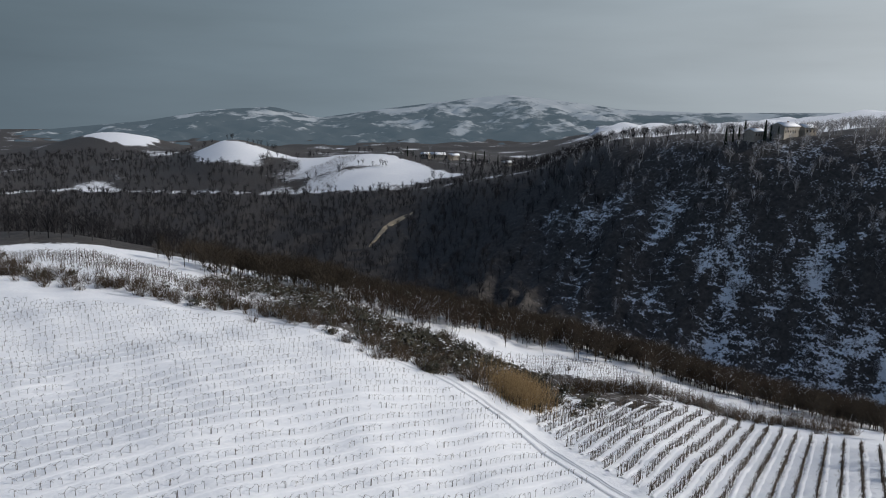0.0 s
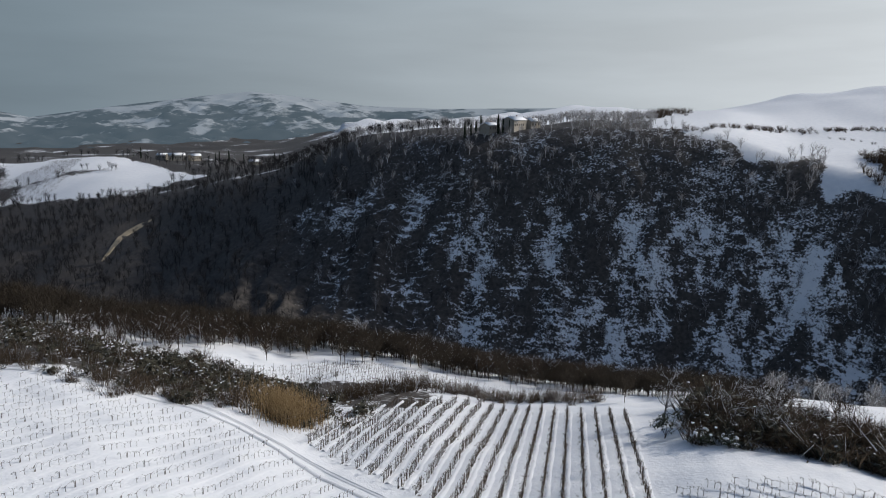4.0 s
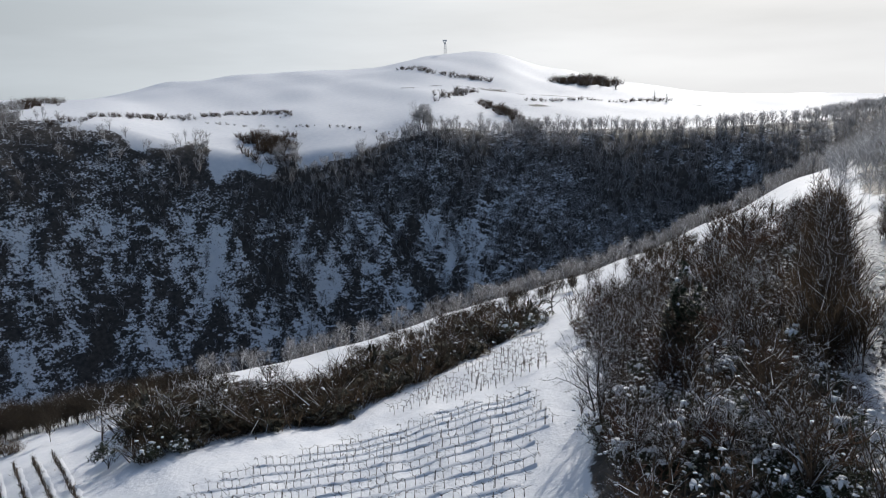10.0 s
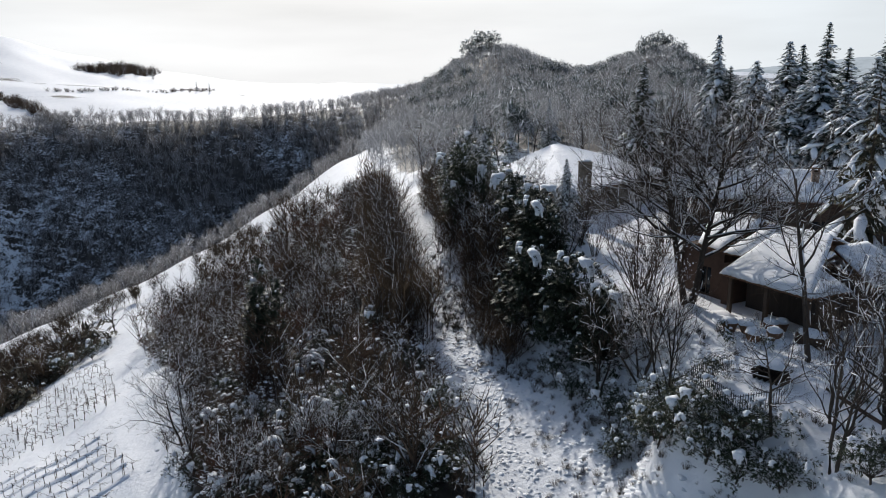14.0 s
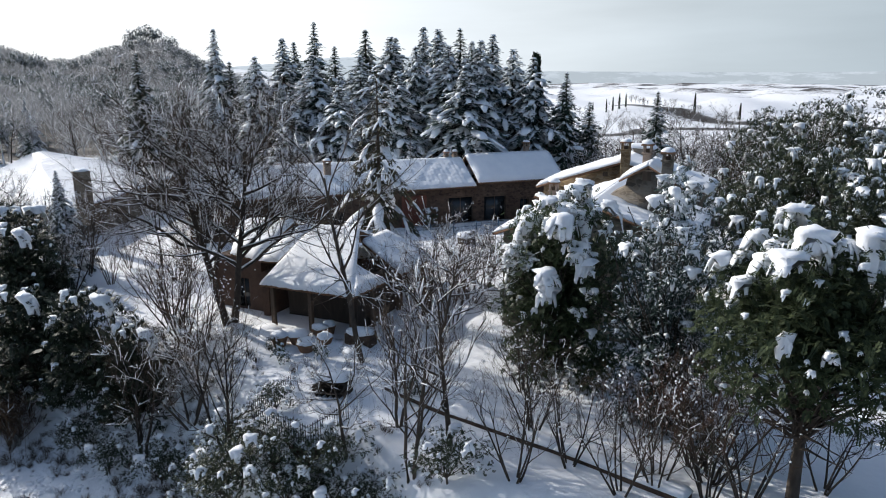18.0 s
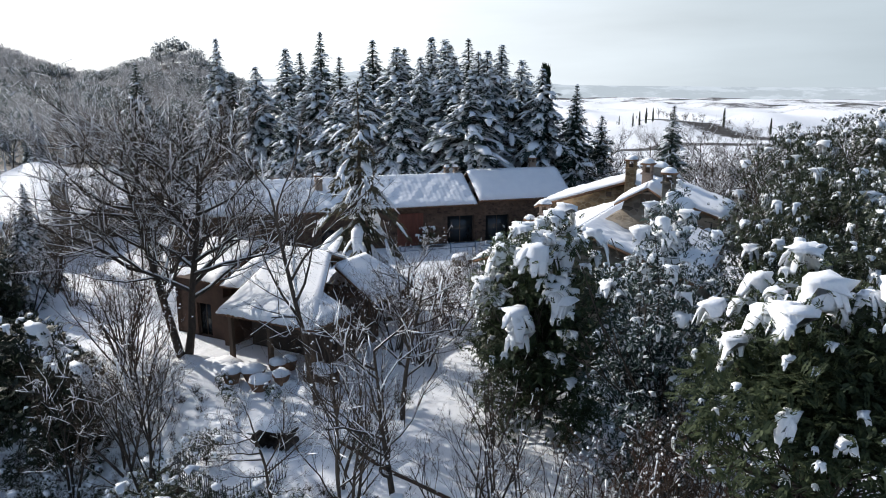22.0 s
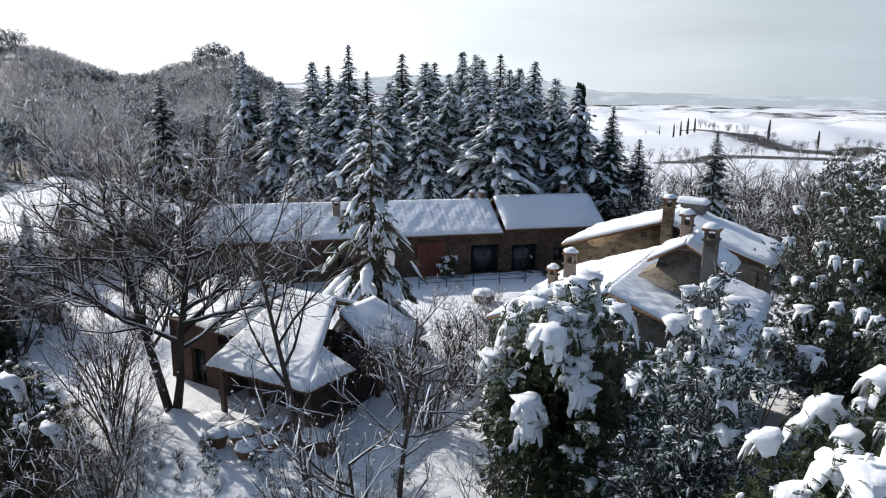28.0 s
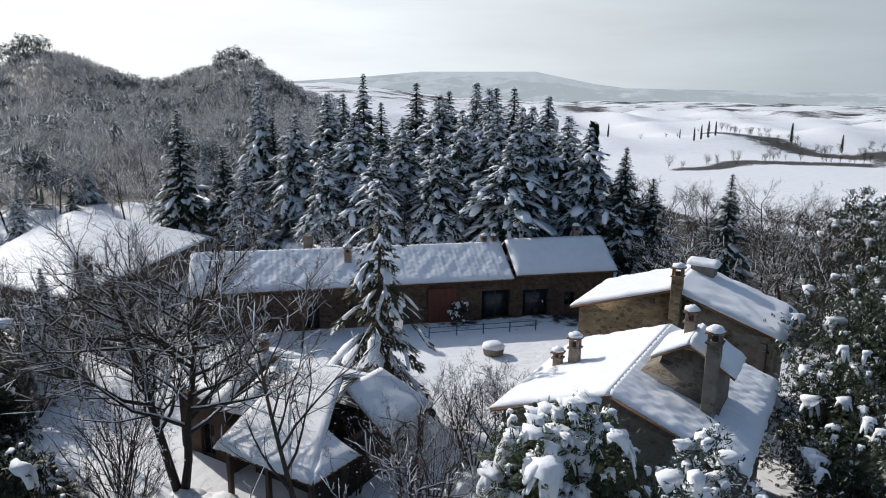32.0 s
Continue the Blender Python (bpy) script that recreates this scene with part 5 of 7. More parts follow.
STONE = stone_material("ochre_rubble_stone", (.33, .27, .19), (.20, .14, .08), (.42, .31, .19))
GREY_WALL = stone_material("grey_rubble_wall", (.20, .175, .145), (.11, .095, .078), (.23, .195, .155), plaster=(.25, .225, .19))
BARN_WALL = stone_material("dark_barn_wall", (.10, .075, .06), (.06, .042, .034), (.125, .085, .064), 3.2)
TILE = plain("weathered_roof_tile", (.11, .065, .042), (.27, .15, .09), 5, .9, .6, .03)
DARK_WOOD = plain("dark_weathered_wood", (.035, .026, .02), (.11, .08, .06), 6, .85, .6, .01, stretch=(1, 1, .15))
RED_DOOR = plain("red_brown_boards", (.075, .026, .019), (.15, .055, .038), 5, .75, .5, .01, stretch=(1, 1, .15))
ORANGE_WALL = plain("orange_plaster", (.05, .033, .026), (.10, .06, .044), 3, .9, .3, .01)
IRON = plain("painted_iron", (.025, .027, .03), (.06, .06, .062), 12, .55, .3, .003, spec=.5)
BLUE_RAIL = plain("bluish_painted_rail", (.05, .10, .16), (.09, .16, .24), 12, .6, .3, .003, spec=.4)
# near-black tone that paints the shade inside the open shed
SHADE_PANEL = plain("shade_panel", (.02, .017, .015), (.06, .048, .04), 4, .9, .4, .01, stretch=(1, 1, .15))
BRICK = plain("worn_chimney_brick", (.17, .13, .105), (.32, .25, .20), 7, .9, .7, .02)
GLASS, gn, gl, gb = material("window_glass", .06, .5)
gb.inputs["Base Color"].default_value = (.02, .025, .03, 1)
SNOW_ROOF = plain("roof_snow", (.80, .82, .86), (.91, .92, .935), 1.6, .6, .3, .05, where="Object")


def frame_at(o, u, z=0.0):
    """A pose whose x runs along u on the plan; y lies to the left of it."""
    a = math.atan2(u[1], u[0])
    return pose(o[0], o[1], z, 0, 0, math.degrees(a))


def snow_sheet(name, q, thick, parent, seed, ripple=0.0, step=.28, lip=.16, mat=None, label=""):
    """Snow on a roof plane. q: eave start, eave end, ridge end, ridge start."""
    q = [np.array(p, float) for p in q]
    step = min(step, .13) if ripple else step
    n = max(3, int(max(np.linalg.norm(q[1] - q[0]), np.linalg.norm(q[2] - q[3])) / step))
    m = max(3, int(max(np.linalg.norm(q[3] - q[0]), np.linalg.norm(q[2] - q[1])) / step))
    top, low = [], []
    L, W = np.linalg.norm(q[1] - q[0]) + .01, np.linalg.norm(q[3] - q[0]) + .01
    down = unit(q[0] - q[3])
    for j in range(m + 1):
        t = j / m
        for i in range(n + 1):
            s = i / n
            p = (q[0] * (1 - s) + q[1] * s) * (1 - t) + (q[3] * (1 - s) + q[2] * s) * t
            d = min(s * L, (1 - s) * L, t * W + .05)
            k = ease(-.02, .30, d) ** .5
            wave = rough(p[0] * 1.0 + seed * 7, p[1] * 1.0, 2.3, seed) * .22 + rough(p[0] + seed, p[1] * 1.3, .75, seed * 2) * .10
            wave *= ease(1, .8, t)
            h = thick * (.28 + .72 * k) * (1 + wave)
            if ripple:
                h += ripple * math.sin(s * L / .46 * 6.283) * (.6 + .4 * math.sin(t * W / .4 * 6.283 + 3 * math.floor(s * L / .46)))
            if j == 0:
                p = p + down * (lip * (.35 + .65 * abs(rough(p[0] * 3, p[1] * 3, 1.9, seed + 1))))
                h *= .55
            top.append(p + (0, 0, h))
            low.append(p + (0, 0, .015))
    N = len(top)
    f = [(j * (n + 1) + i, j * (n + 1) + i + 1, (j + 1) * (n + 1) + i + 1, (j + 1) * (n + 1) + i) for j in range(m) for i in range(n)]
    rim = [i for i in range(n + 1)] + [j * (n + 1) + n for j in range(1, m + 1)] + [m * (n + 1) + i for i in range(n - 1, -1, -1)] + [j * (n + 1) for j in range(m - 1, 0, -1)]
    base = {}
    verts = list(top)
    for r_ in rim:
        base[r_] = len(verts)
        verts.append(low[r_])
    for a, b in zip(rim, rim[1:] + rim[:1]):
        f.append((a, base[a], base[b], b))
    f.append(tuple(base[r_] for r_ in reversed(rim)))
    return link_mesh(name, verts, f, mat or SNOW_ROOF, parent, True, label)


def slab(q, thick):
    """A plate of that thickness under four corners."""
    hp = Heap()
    q = [np.array(p, float) for p in q]
    hp.add(q + [p - (0, 0, thick) for p in q], [(0, 1, 2, 3), (7, 6, 5, 4), (0, 4, 5, 1), (1, 5, 6, 2), (2, 6, 7, 3), (3, 7, 4, 0)])
    return hp


def tile_ends(q0, q1, parent, step=.34):
    """The row of half-round tile ends along an eave."""
    hp = Heap()
    q0, q1 = np.array(q0, float), np.array(q1, float)
    n = max(2, int(np.linalg.norm(q1 - q0) / step))
    d = unit(q1 - q0)
    out = np.array((d[1], -d[0], 0))
    for i in range(n):
        c_ = q0 + (q1 - q0) * (i + .5) / n
        tube(hp, [c_ + out * .09 - (0, 0, .05), c_ - out * .3 + (0, 0, .02)], [.085, .085], 6)
    return heap_part("eave_tiles", hp, TILE, parent, True, "row of half-round clay tile ends")


def wall_panel(name, p0, p1, z0, z1, mat, parent, holes=(), thick=.45, apex=None, label=""):
    """An upright wall from p0 to p1 (its outer face), pierced by holes (along, sill, width, height); apex: (along, top) of a gable."""
    p0, p1 = np.array((*p0, 0.0)), np.array((*p1, 0.0))
    L = np.linalg.norm(p1 - p0)
    d = (p1 - p0) / L
    inn = np.array((-d[1], d[0], 0)) * thick
    xs = sorted({0, L, *[h[0] for h in holes], *[h[0] + h[2] for h in holes], *((apex[0],) if apex else ())})
    zs = sorted({z0, z1, *[h[1] for h in holes], *[h[1] + h[3] for h in holes]})
    bm = bmesh.new()
    grid = {}

    def corner(x, z):
        if (x, z) not in grid:
            grid[x, z] = bm.verts.new(p0 + d * x + (0, 0, z))
        return grid[x, z]
    for a, b in zip(xs, xs[1:]):
        for e, g in zip(zs, zs[1:]):
            if not any(h[0] - .001 <= a and b <= h[0] + h[2] + .001 and h[1] - .001 <= e and g <= h[1] + h[3] + .001 for h in holes):
                bm.faces.new((corner(a, e), corner(b, e), corner(b, g), corner(a, g)))
    if apex:
        tip = bm.verts.new(p0 + d * apex[0] + (0, 0, apex[1]))
        for a, b in zip(xs, xs[1:]):
            bm.faces.new((corner(a, z1), corner(b, z1), tip))
    back_ = bmesh.ops.extrude_face_region(bm, geom=bm.faces[:])
    bmesh.ops.translate(bm, vec=tuple(inn), verts=[v for v in back_["geom"] if isinstance(v, bmesh.types.BMVert)])
    bmesh.ops.recalc_face_normals(bm, faces=bm.faces[:])
    w = part(name, bm, mat, parent, label)
    for h in holes:
        win = Heap()
        a, b, e, g = h[0], h[0] + h[2], h[1], h[1] + h[3]
        back = inn * .45
        k = .06

        def bar(a_, b_, e_, g_):
            v = [p0 + d * a_ + back + (0, 0, e_), p0 + d * b_ + back + (0, 0, e_), p0 + d * b_ + back + (0, 0, g_), p0 + d * a_ + back + (0, 0, g_)]
            win.add(v + [t + inn * .12 for t in v], [(0, 1, 2, 3), (7, 6, 5, 4), (0, 4, 5, 1), (1, 5, 6, 2), (2, 6, 7, 3), (3, 7, 4, 0)])
        bar(a, b, e, e + k), bar(a, b, g - k, g), bar(a, a + k, e + k, g - k), bar(b - k, b, e + k, g - k)
        if h[2] > .6:
            bar((a + b) / 2 - k / 2, (a + b) / 2 + k / 2, e + k, g - k)
        fr = heap_part("window_frame", win, DARK_WOOD, w)
        pane = Heap()
        v = [p0 + d * (a + .02) + back * 1.15 + (0, 0, e + .02), p0 + d * (b - .02) + back * 1.15 + (0, 0, e + .02), p0 + d * (b - .02) + back * 1.15 + (0, 0, g - .02), p0 + d * (a + .02) + back * 1.15 + (0, 0, g - .02)]
        pane.add(v + [t + inn * .05 for t in v], [(0, 1, 2, 3), (7, 6, 5, 4), (0, 4, 5, 1), (1, 5, 6, 2), (2, 6, 7, 3), (3, 7, 4, 0)])
        heap_part("pane", pane, GLASS, w)
    return w


def chimney(name, at, base, top, w, parent, mat=None, cap=.42, seed=1, hood=True):
    """A chimney stack with an open hood under a snow cap, as a part of its house."""
    x, y = at
    bm = box(w, w, top - base, .03, (x, y, base))
    body = part(name, bm, mat or BRICK, parent)
    part("collar", box(w + .14, w + .14, .09, .02, (x, y, top)), mat or BRICK, body)
    z = top + .09
    if hood:
        for sx in (-1, 1):
            for sy in (-1, 1):
                part("pillar", box(.11, .11, cap, .01, (x + sx * (w / 2 - .06), y + sy * (w / 2 - .06), z)), mat or BRICK, body)
        part("flue", box(w * .45, w * .45, cap * .55, .01, (x, y, z)), DARK_WOOD, body)
        z += cap
        part("cover", box(w + .2, w + .2, .08, .02, (x, y, z)), TILE, body)
        z += .08
    hp = Heap()
    blob(hp, (x, y, z + .02), ((w + .2) / 2, (w + .2) / 2, .24), np.random.default_rng(seed), 4, 10, .05, .16)
    heap_part("snow_cap", hp, SNOW_TREE, body, True, "rounded cap of snow")
    return body


UA = (-.970, -.243)


def face_front(ob):
    """Turns a plan drawn with its back at negative y round, so that the back lies at positive y."""
    for o in ob.children_recursive:
        o.data.transform(Matrix.Diagonal((1, -1, 1, 1)))
        o.data.flip_normals()


def roofed(parent, w, L, ze, za, seed, thick=.30, ripple=(0, 0), y0=0.0, x0=0.0):
    """Two tiled slopes under snow over a gable plan; x across, y towards the back (negative local y)."""
    for k, (a, b) in enumerate(((x0, x0 + w / 2), (x0 + w, x0 + w / 2))):
        q = [(a, -y0, ze), (a, -L, ze), (b, -L, za), (b, -y0, za)]
        if k:
            q = [q[1], q[0], q[3], q[2]]
        r_ = heap_part("roof", slab(q, .14), TILE, parent, False, "clay tile slope")
        tile_ends(q[0], q[1], r_)
        snow_sheet("snow", [np.array(p) + (0, 0, .004) for p in q], thick, r_, seed + k, ripple[k], label="thick even layer of snow")


# front farmhouse: x across the gable, y to the front, both in metres from its front left eave
house = thing("farmhouse", frame_at((37.06, -21.73), UA), "old stone farmhouse with thick snow on its low gable roof", "house")
HA_W, HA_L, HA_E, HA_A = 10.9, 10.3, 6.05, 8.02
roofed(house, HA_W, HA_L, HA_E, HA_A, 3, .27, (0, .03))
i_ = .45
wall_panel("wall", (HA_W - i_, -i_), (i_, -i_), -2.5, HA_E + .05, GREY_WALL, house, ((2.2, 1.0, .9, 1.3), (7.2, 3.6, .8, 1.1)), .45, ((HA_W - 2 * i_) / 2, HA_A - .28), "shaded rubble front wall with patchy plaster")
wall_panel("wall", (i_, -i_ - .004), (i_, -HA_L + i_), -2.5, HA_E + .02, GREY_WALL, house, ((3.2, 3.5, .8, 1.1),))
wall_panel("wall", (i_, -HA_L + i_), (HA_W - i_, -HA_L + i_), -2.5, HA_E + .05, GREY_WALL, house, (), .45, ((HA_W - 2 * i_) / 2, HA_A - .28))
wall_panel("wall", (HA_W - i_, -HA_L + i_), (HA_W - i_, -i_ - .004), -2.5, HA_E + .02, GREY_WALL, house)
# the little tower that rises from the roof beside the ridge
tower = Heap()
TF, TB = -3.1, -5.3
prof = [(5.55, 7.6), (9.25, 6.4), (9.25, 9.0), (7.85, 9.85), (6.75, 9.2), (6.6, 8.6), (5.55, 8.0)]
tower.add([(x, TF, z) for x, z in prof] + [(x, TB, z) for x, z in prof], [tuple(range(7)), tuple(range(13, 6, -1))] + [(k, k + 7, (k + 1) % 7 + 7, (k + 1) % 7) for k in range(7)])
turret = heap_part("roof_turret", tower, GREY_WALL, house, False, "square plastered roof turret with a small opening")
part("opening", box(.46, .06, .5, .01, (7.75, TF + .012, 9.02)), DARK_WOOD, turret, "small dark opening")
part("lintel", box(.7, .1, .1, .01, (7.75, TF + .02, 9.53)), BRICK, turret)
for k, (a, b, za_, zb_) in enumerate(((6.3, 7.85, 8.98, 9.86), (9.75, 7.85, 8.74, 9.86))):
    q = [(a, TF + .28, za_), (a, TB - .3, za_), (b, TB - .3, zb_), (b, TF + .28, zb_)]
    if k:
        q = [q[1], q[0], q[3], q[2]]
    r_ = heap_part("turret_roof", slab(q, .1), TILE, turret)
    snow_sheet("snow", [np.array(p) + (0, 0, .004) for p in q], .26, r_, 8 + k, step=.16, lip=.1)
chimney("chimney", (8.85, TF + .3), 6.6, 10.15, .56, house, GREY_WALL, .34, 2)
chimney("chimney", (7.55, -4.4), 9.3, 10.35, .48, house, BRICK, .38, 3)
chimney("chimney", (2.0, -5.2), 6.6, 7.75, .50, house, BRICK, .42, 4)
chimney("chimney", (1.15, -5.15), 6.3, 7.05, .42, house, BRICK, .2, 5)
face_front(house)

# rear farmhouse
house = thing("farmhouse", frame_at((43.26, -36.8), UA), "tall ochre stone farmhouse behind, snow on its roof", "house")
W_, L_, E_, A_ = 12.9, 7.2, 6.32, 8.45
roofed(house, W_, L_, E_, A_, 13, .32)
wall_panel("wall", (6.55, -i_), (i_, -i_), -1, E_, STONE, house, (), .45, None, "sunless ochre rubble wall")
wall_panel("wall", (W_ - i_, -i_), (6.554, -i_), -1, E_, GREY_WALL, house, ((1.5, 3.2, .9, 1.2),), .45, None, "grey rubble wall")
gab = Heap()
gv = [(i_, -i_, E_ + .003), (6.45, -i_, E_ + .003), (6.45, -i_, A_ - .25)]
gab.add(gv + [(p[0], p[1] - .45, p[2]) for p in gv], [(2, 1, 0), (3, 4, 5), (0, 1, 4, 3), (1, 2, 5, 4), (2, 0, 3, 5)])
gable = heap_part("gable", gab, STONE, house, False, "ochre rubble gable")
part("opening", box(.36, .06, .34, .01, (5.2, -i_ + .012, 7.3)), DARK_WOOD, gable, "small dark gable opening")
gab = Heap()
gv = [(6.454, -i_, E_ + .003), (W_ - i_, -i_, E_ + .003), (6.454, -i_, A_ - .25)]
gab.add(gv + [(p[0], p[1] - .45, p[2]) for p in gv], [(2, 1, 0), (3, 4, 5), (0, 1, 4, 3), (1, 2, 5, 4), (2, 0, 3, 5)])
heap_part("gable", gab, GREY_WALL, house, False, "grey rubble gable")
wall_panel("wall", (i_, -i_ - .46), (i_, -L_ + i_), -1, E_, STONE, house)
wall_panel("wall", (i_, -L_ + i_), (W_ - i_, -L_ + i_), -1, E_, GREY_WALL, house, (), .45, ((W_ - 2 * i_) / 2, A_ - .28))
wall_panel("wall", (W_ - i_, -L_ + i_), (W_ - i_, -i_ - .46), -1, E_, GREY_WALL, house)
chimney("chimney", (6.72, .02), 5.5, 9.35, .62, house, STONE, .44, 6)
dm = part("dormer", box(1.5, 1.3, 1.0, .03, (7.2, -5.6, 8.05)), GREY_WALL, house, "low boxed roof dormer")
snow_sheet("snow", [(6.2, -4.75, 9.06), (6.2, -6.5, 9.06), (8.15, -6.5, 9.0), (8.15, -4.75, 9.0)][::-1], .3, dm, 17, step=.18, lip=.05)
part("downpipe", box(.09, .09, 5.6, .03, (W_ - .9, -i_ + .08, .4)), IRON, house, "thin dark downpipe")
face_front(house)

# the long barn: x along the front towards the rear house, y to the front
UB = (-.526, -.851)
barn = thing("barn", frame_at((69.7, -22.5), UB), "long low barn with a snowy roof and dark front", "barn")
for k, (a, b, e, g, dep) in enumerate(((0, 27.3, 4.15, 6.4, 4.1), (27.5, 37.2, 4.45, 6.75, 3.6))):
    for side in (0, 1):
        q = [(a, 0, e), (b, 0, e), (b, -dep, g), (a, -dep, g)] if side == 0 else [(b, -2 * dep, e), (a, -2 * dep, e), (a, -dep, g), (b, -dep, g)]
        q = [(p[0], -p[1], p[2]) for p in q]
        r_ = heap_part("roof", slab([(p[0], p[1], p[2]) for p in (q[1], q[0], q[3], q[2])], .14), TILE, barn, False, "clay tile slope")
        if side == 0:
            tile_ends(q[1], q[0], r_)
        snow_sheet("snow", [np.array(p) + (0, 0, .004) for p in (q[1], q[0], q[3], q[2])], .26, r_, 20 + 2 * k + side, .02 if k == 0 else 0, .4, label="layer of snow")
holes = ((1.5, 1.2, 1.2, 1.2), (5, 1.2, 1.2, 1.2), (9, .46, 1.1, 2.1), (12.5, 1.2, 1.2, 1.2), (16, 1.2, 1.2, 1.2), (24.2, .46, 2.6, 2.6))
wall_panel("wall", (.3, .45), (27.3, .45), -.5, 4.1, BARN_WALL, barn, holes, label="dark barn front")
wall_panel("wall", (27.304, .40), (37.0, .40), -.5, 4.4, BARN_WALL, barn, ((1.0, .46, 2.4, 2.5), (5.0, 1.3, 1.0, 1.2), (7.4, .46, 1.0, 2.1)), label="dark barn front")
wall_panel("wall", (37.0, .86), (37.0, 6.8), -.5, 4.4, BARN_WALL, barn, (), .45, (3.0, 6.5))
wall_panel("wall", (37.0, 7.2), (.3, 7.2), -.5, 4.1, BARN_WALL, barn)
wall_panel("wall", (.3, 7.2), (.3, .9), -.5, 4.1, BARN_WALL, barn, (), .45, (3.3, 6.2))
gate = part("gate", box(2.5, .1, 3.1, .02, (20.9, .38, .42)), RED_DOOR, barn, "closed red-brown boarded gate")
for k in range(8):
    part("board", box(.27, .04, 3.0, .01, (19.8 + .315 * k, .32, .46)), RED_DOOR, gate)
chimney("chimney", (34.8, 4.3), 5.8, 7.35, .55, barn, BRICK, .34, 9)
chimney("chimney", (25.7, 4.4), 5.8, 6.75, .40, barn, BRICK, .26, 10)
chimney("chimney", (26.6, 4.3), 5.8, 6.75, .40, barn, BRICK, .26, 11)
chimney("chimney", (13.0, 2.6), 5.0, 6.5, .62, barn, BRICK, .34, 12)
for x, y in ((32.8, 3.0), (33.4, 1.9)):
    part("vent_pipe", box(.13, .13, .55, .04, (x, y, 5.95 if y > 2 else 5.3)), IRON, barn, "dark roof vent")

# house at the end of the lane, with a broad hipped roof
hip = thing("farmhouse", pose(0, 0, 0), "broad hipped farmhouse, tile ribs showing through its snow", "house")
P = [(92.0, -10.5, 3.5), (77.0, -16.2, 3.5), (92.0, -36.0, 3.5), (112.0, -30.0, 3.5)]
top = (101.5, -24.6, 6.5)
tp2 = (99.5, -22.6, 6.5)
for k in range(4):
    a, b = P[k], P[(k + 1) % 4]
    c1, c2 = (tp2, tp2) if k == 0 else ((top, tp2) if k == 1 else ((top, top) if k == 2 else (tp2, top)))
    q = [a, b, c1, c2]
    r_ = heap_part("roof", slab(q, .15), TILE, hip, False, "clay tile slope")
    snow_sheet("snow", [np.array(p) + (0, 0, .004) for p in q], .17, r_, 30 + k, .03 if k < 2 else 0, .34 if k < 2 else .8, label="thin ribbed snow")
cen = np.mean(np.array(P), 0)
Q = [tuple((np.array(p) * .93 + cen * .07)[:2]) for p in P]
for k in range(4):
    wall_panel("wall", Q[k], Q[(k + 1) % 4], -1, 3.55, GREY_WALL, hip, ((3, 1.4, 1.0, 1.3), (8, 1.4, 1.0, 1.3)) if k < 2 else ())
chimney("chimney", (76.3, -17.2), 2.4, 6.9, 1.05, hip, GREY_WALL, .3, 21, hood=False)

# sheds in the yard: a hipped open shed and a higher one against it
shed = thing("shed", frame_at((47.4, -13.5), UA), "open timber shed with snow on its hipped tile roof", "shed")
faces = ([(6.1, 0, 3.1), (-.2, 0, 3.1), (-.5, -5.9, 5.25), (2.9, -6.1, 5.25)], [(-.44, -2.15, 3.88), (-1.75, -2.0, 3.86), (-1.6, -5.9, 5.25), (-.52, -5.9, 5.25)], [(6.3, -3.1, 3.15), (6.1, 0, 3.15), (4.5, -2.8, 3.85), (4.55, -2.9, 3.85)],
         [(6.0, -10.2, 2.9), (6.0, -5.6, 2.9), (3.0, -6.2, 4.5), (3.0, -9.6, 4.5)], [(-1.6, -11, 3.3), (2.9, -11, 3.3), (2.9, -6.1, 5.25), (-1.6, -5.9, 5.25)])
for k, q in enumerate(faces):
    r_ = heap_part("roof", slab(q, .13), TILE, shed, False, "clay tile slope")
    tile_ends(q[0], q[1], r_)
    snow_sheet("snow", [np.array(p) + (0, 0, .004) for p in q], .24, r_, 40 + k, label="layer of snow")
for x, y in ((.3, -.5), (2.9, -.5), (5.6, -.5), (5.6, -2.8), (5.6, -6), (5.6, -9.6)):
    part("post", box(.24, .24, 2.85, .02, (x, y, .3)), DARK_WOOD, shed)
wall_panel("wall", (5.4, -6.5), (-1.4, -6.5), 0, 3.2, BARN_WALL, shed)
# two added panels stand in for the dark interior under the roof
wall_panel("wall", (4.9, -2.6), (-.2, -2.6), 0, 3.6, SHADE_PANEL, shed, label="near-black panel painting the shade under the eave")
wall_panel("wall", (5.35, -6.04), (5.35, -1.5), 0, 3.2, SHADE_PANEL, shed)
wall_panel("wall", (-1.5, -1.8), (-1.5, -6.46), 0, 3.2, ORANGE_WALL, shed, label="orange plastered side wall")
part("beam", box(6.0, .2, .22, .02, (2.7, -.5, 2.84)), DARK_WOOD, shed)
face_front(shed)
shed = thing("shed", frame_at((47.4, -13.5), UA), "higher plastered shed against the open one, snow on top", "shed")
for k, q in enumerate(([(-1.95, -1.95, 3.95), (-4.2, -2.3, 3.95), (-6.0, -5.5, 5.35), (-1.95, -6, 5.45)], [(-6.0, -10, 3.7), (-1.95, -10, 3.7), (-1.95, -6, 5.45), (-6.0, -5.5, 5.35)])):
    r_ = heap_part("roof", slab(q, .13), TILE, shed, False, "clay tile slope")
    tile_ends(q[0], q[1], r_)
    snow_sheet("snow", [np.array(p) + (0, 0, .004) for p in q], .26, r_, 50 + k, label="layer of snow")
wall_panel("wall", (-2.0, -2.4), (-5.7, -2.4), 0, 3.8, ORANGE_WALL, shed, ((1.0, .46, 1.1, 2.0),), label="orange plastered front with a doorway")
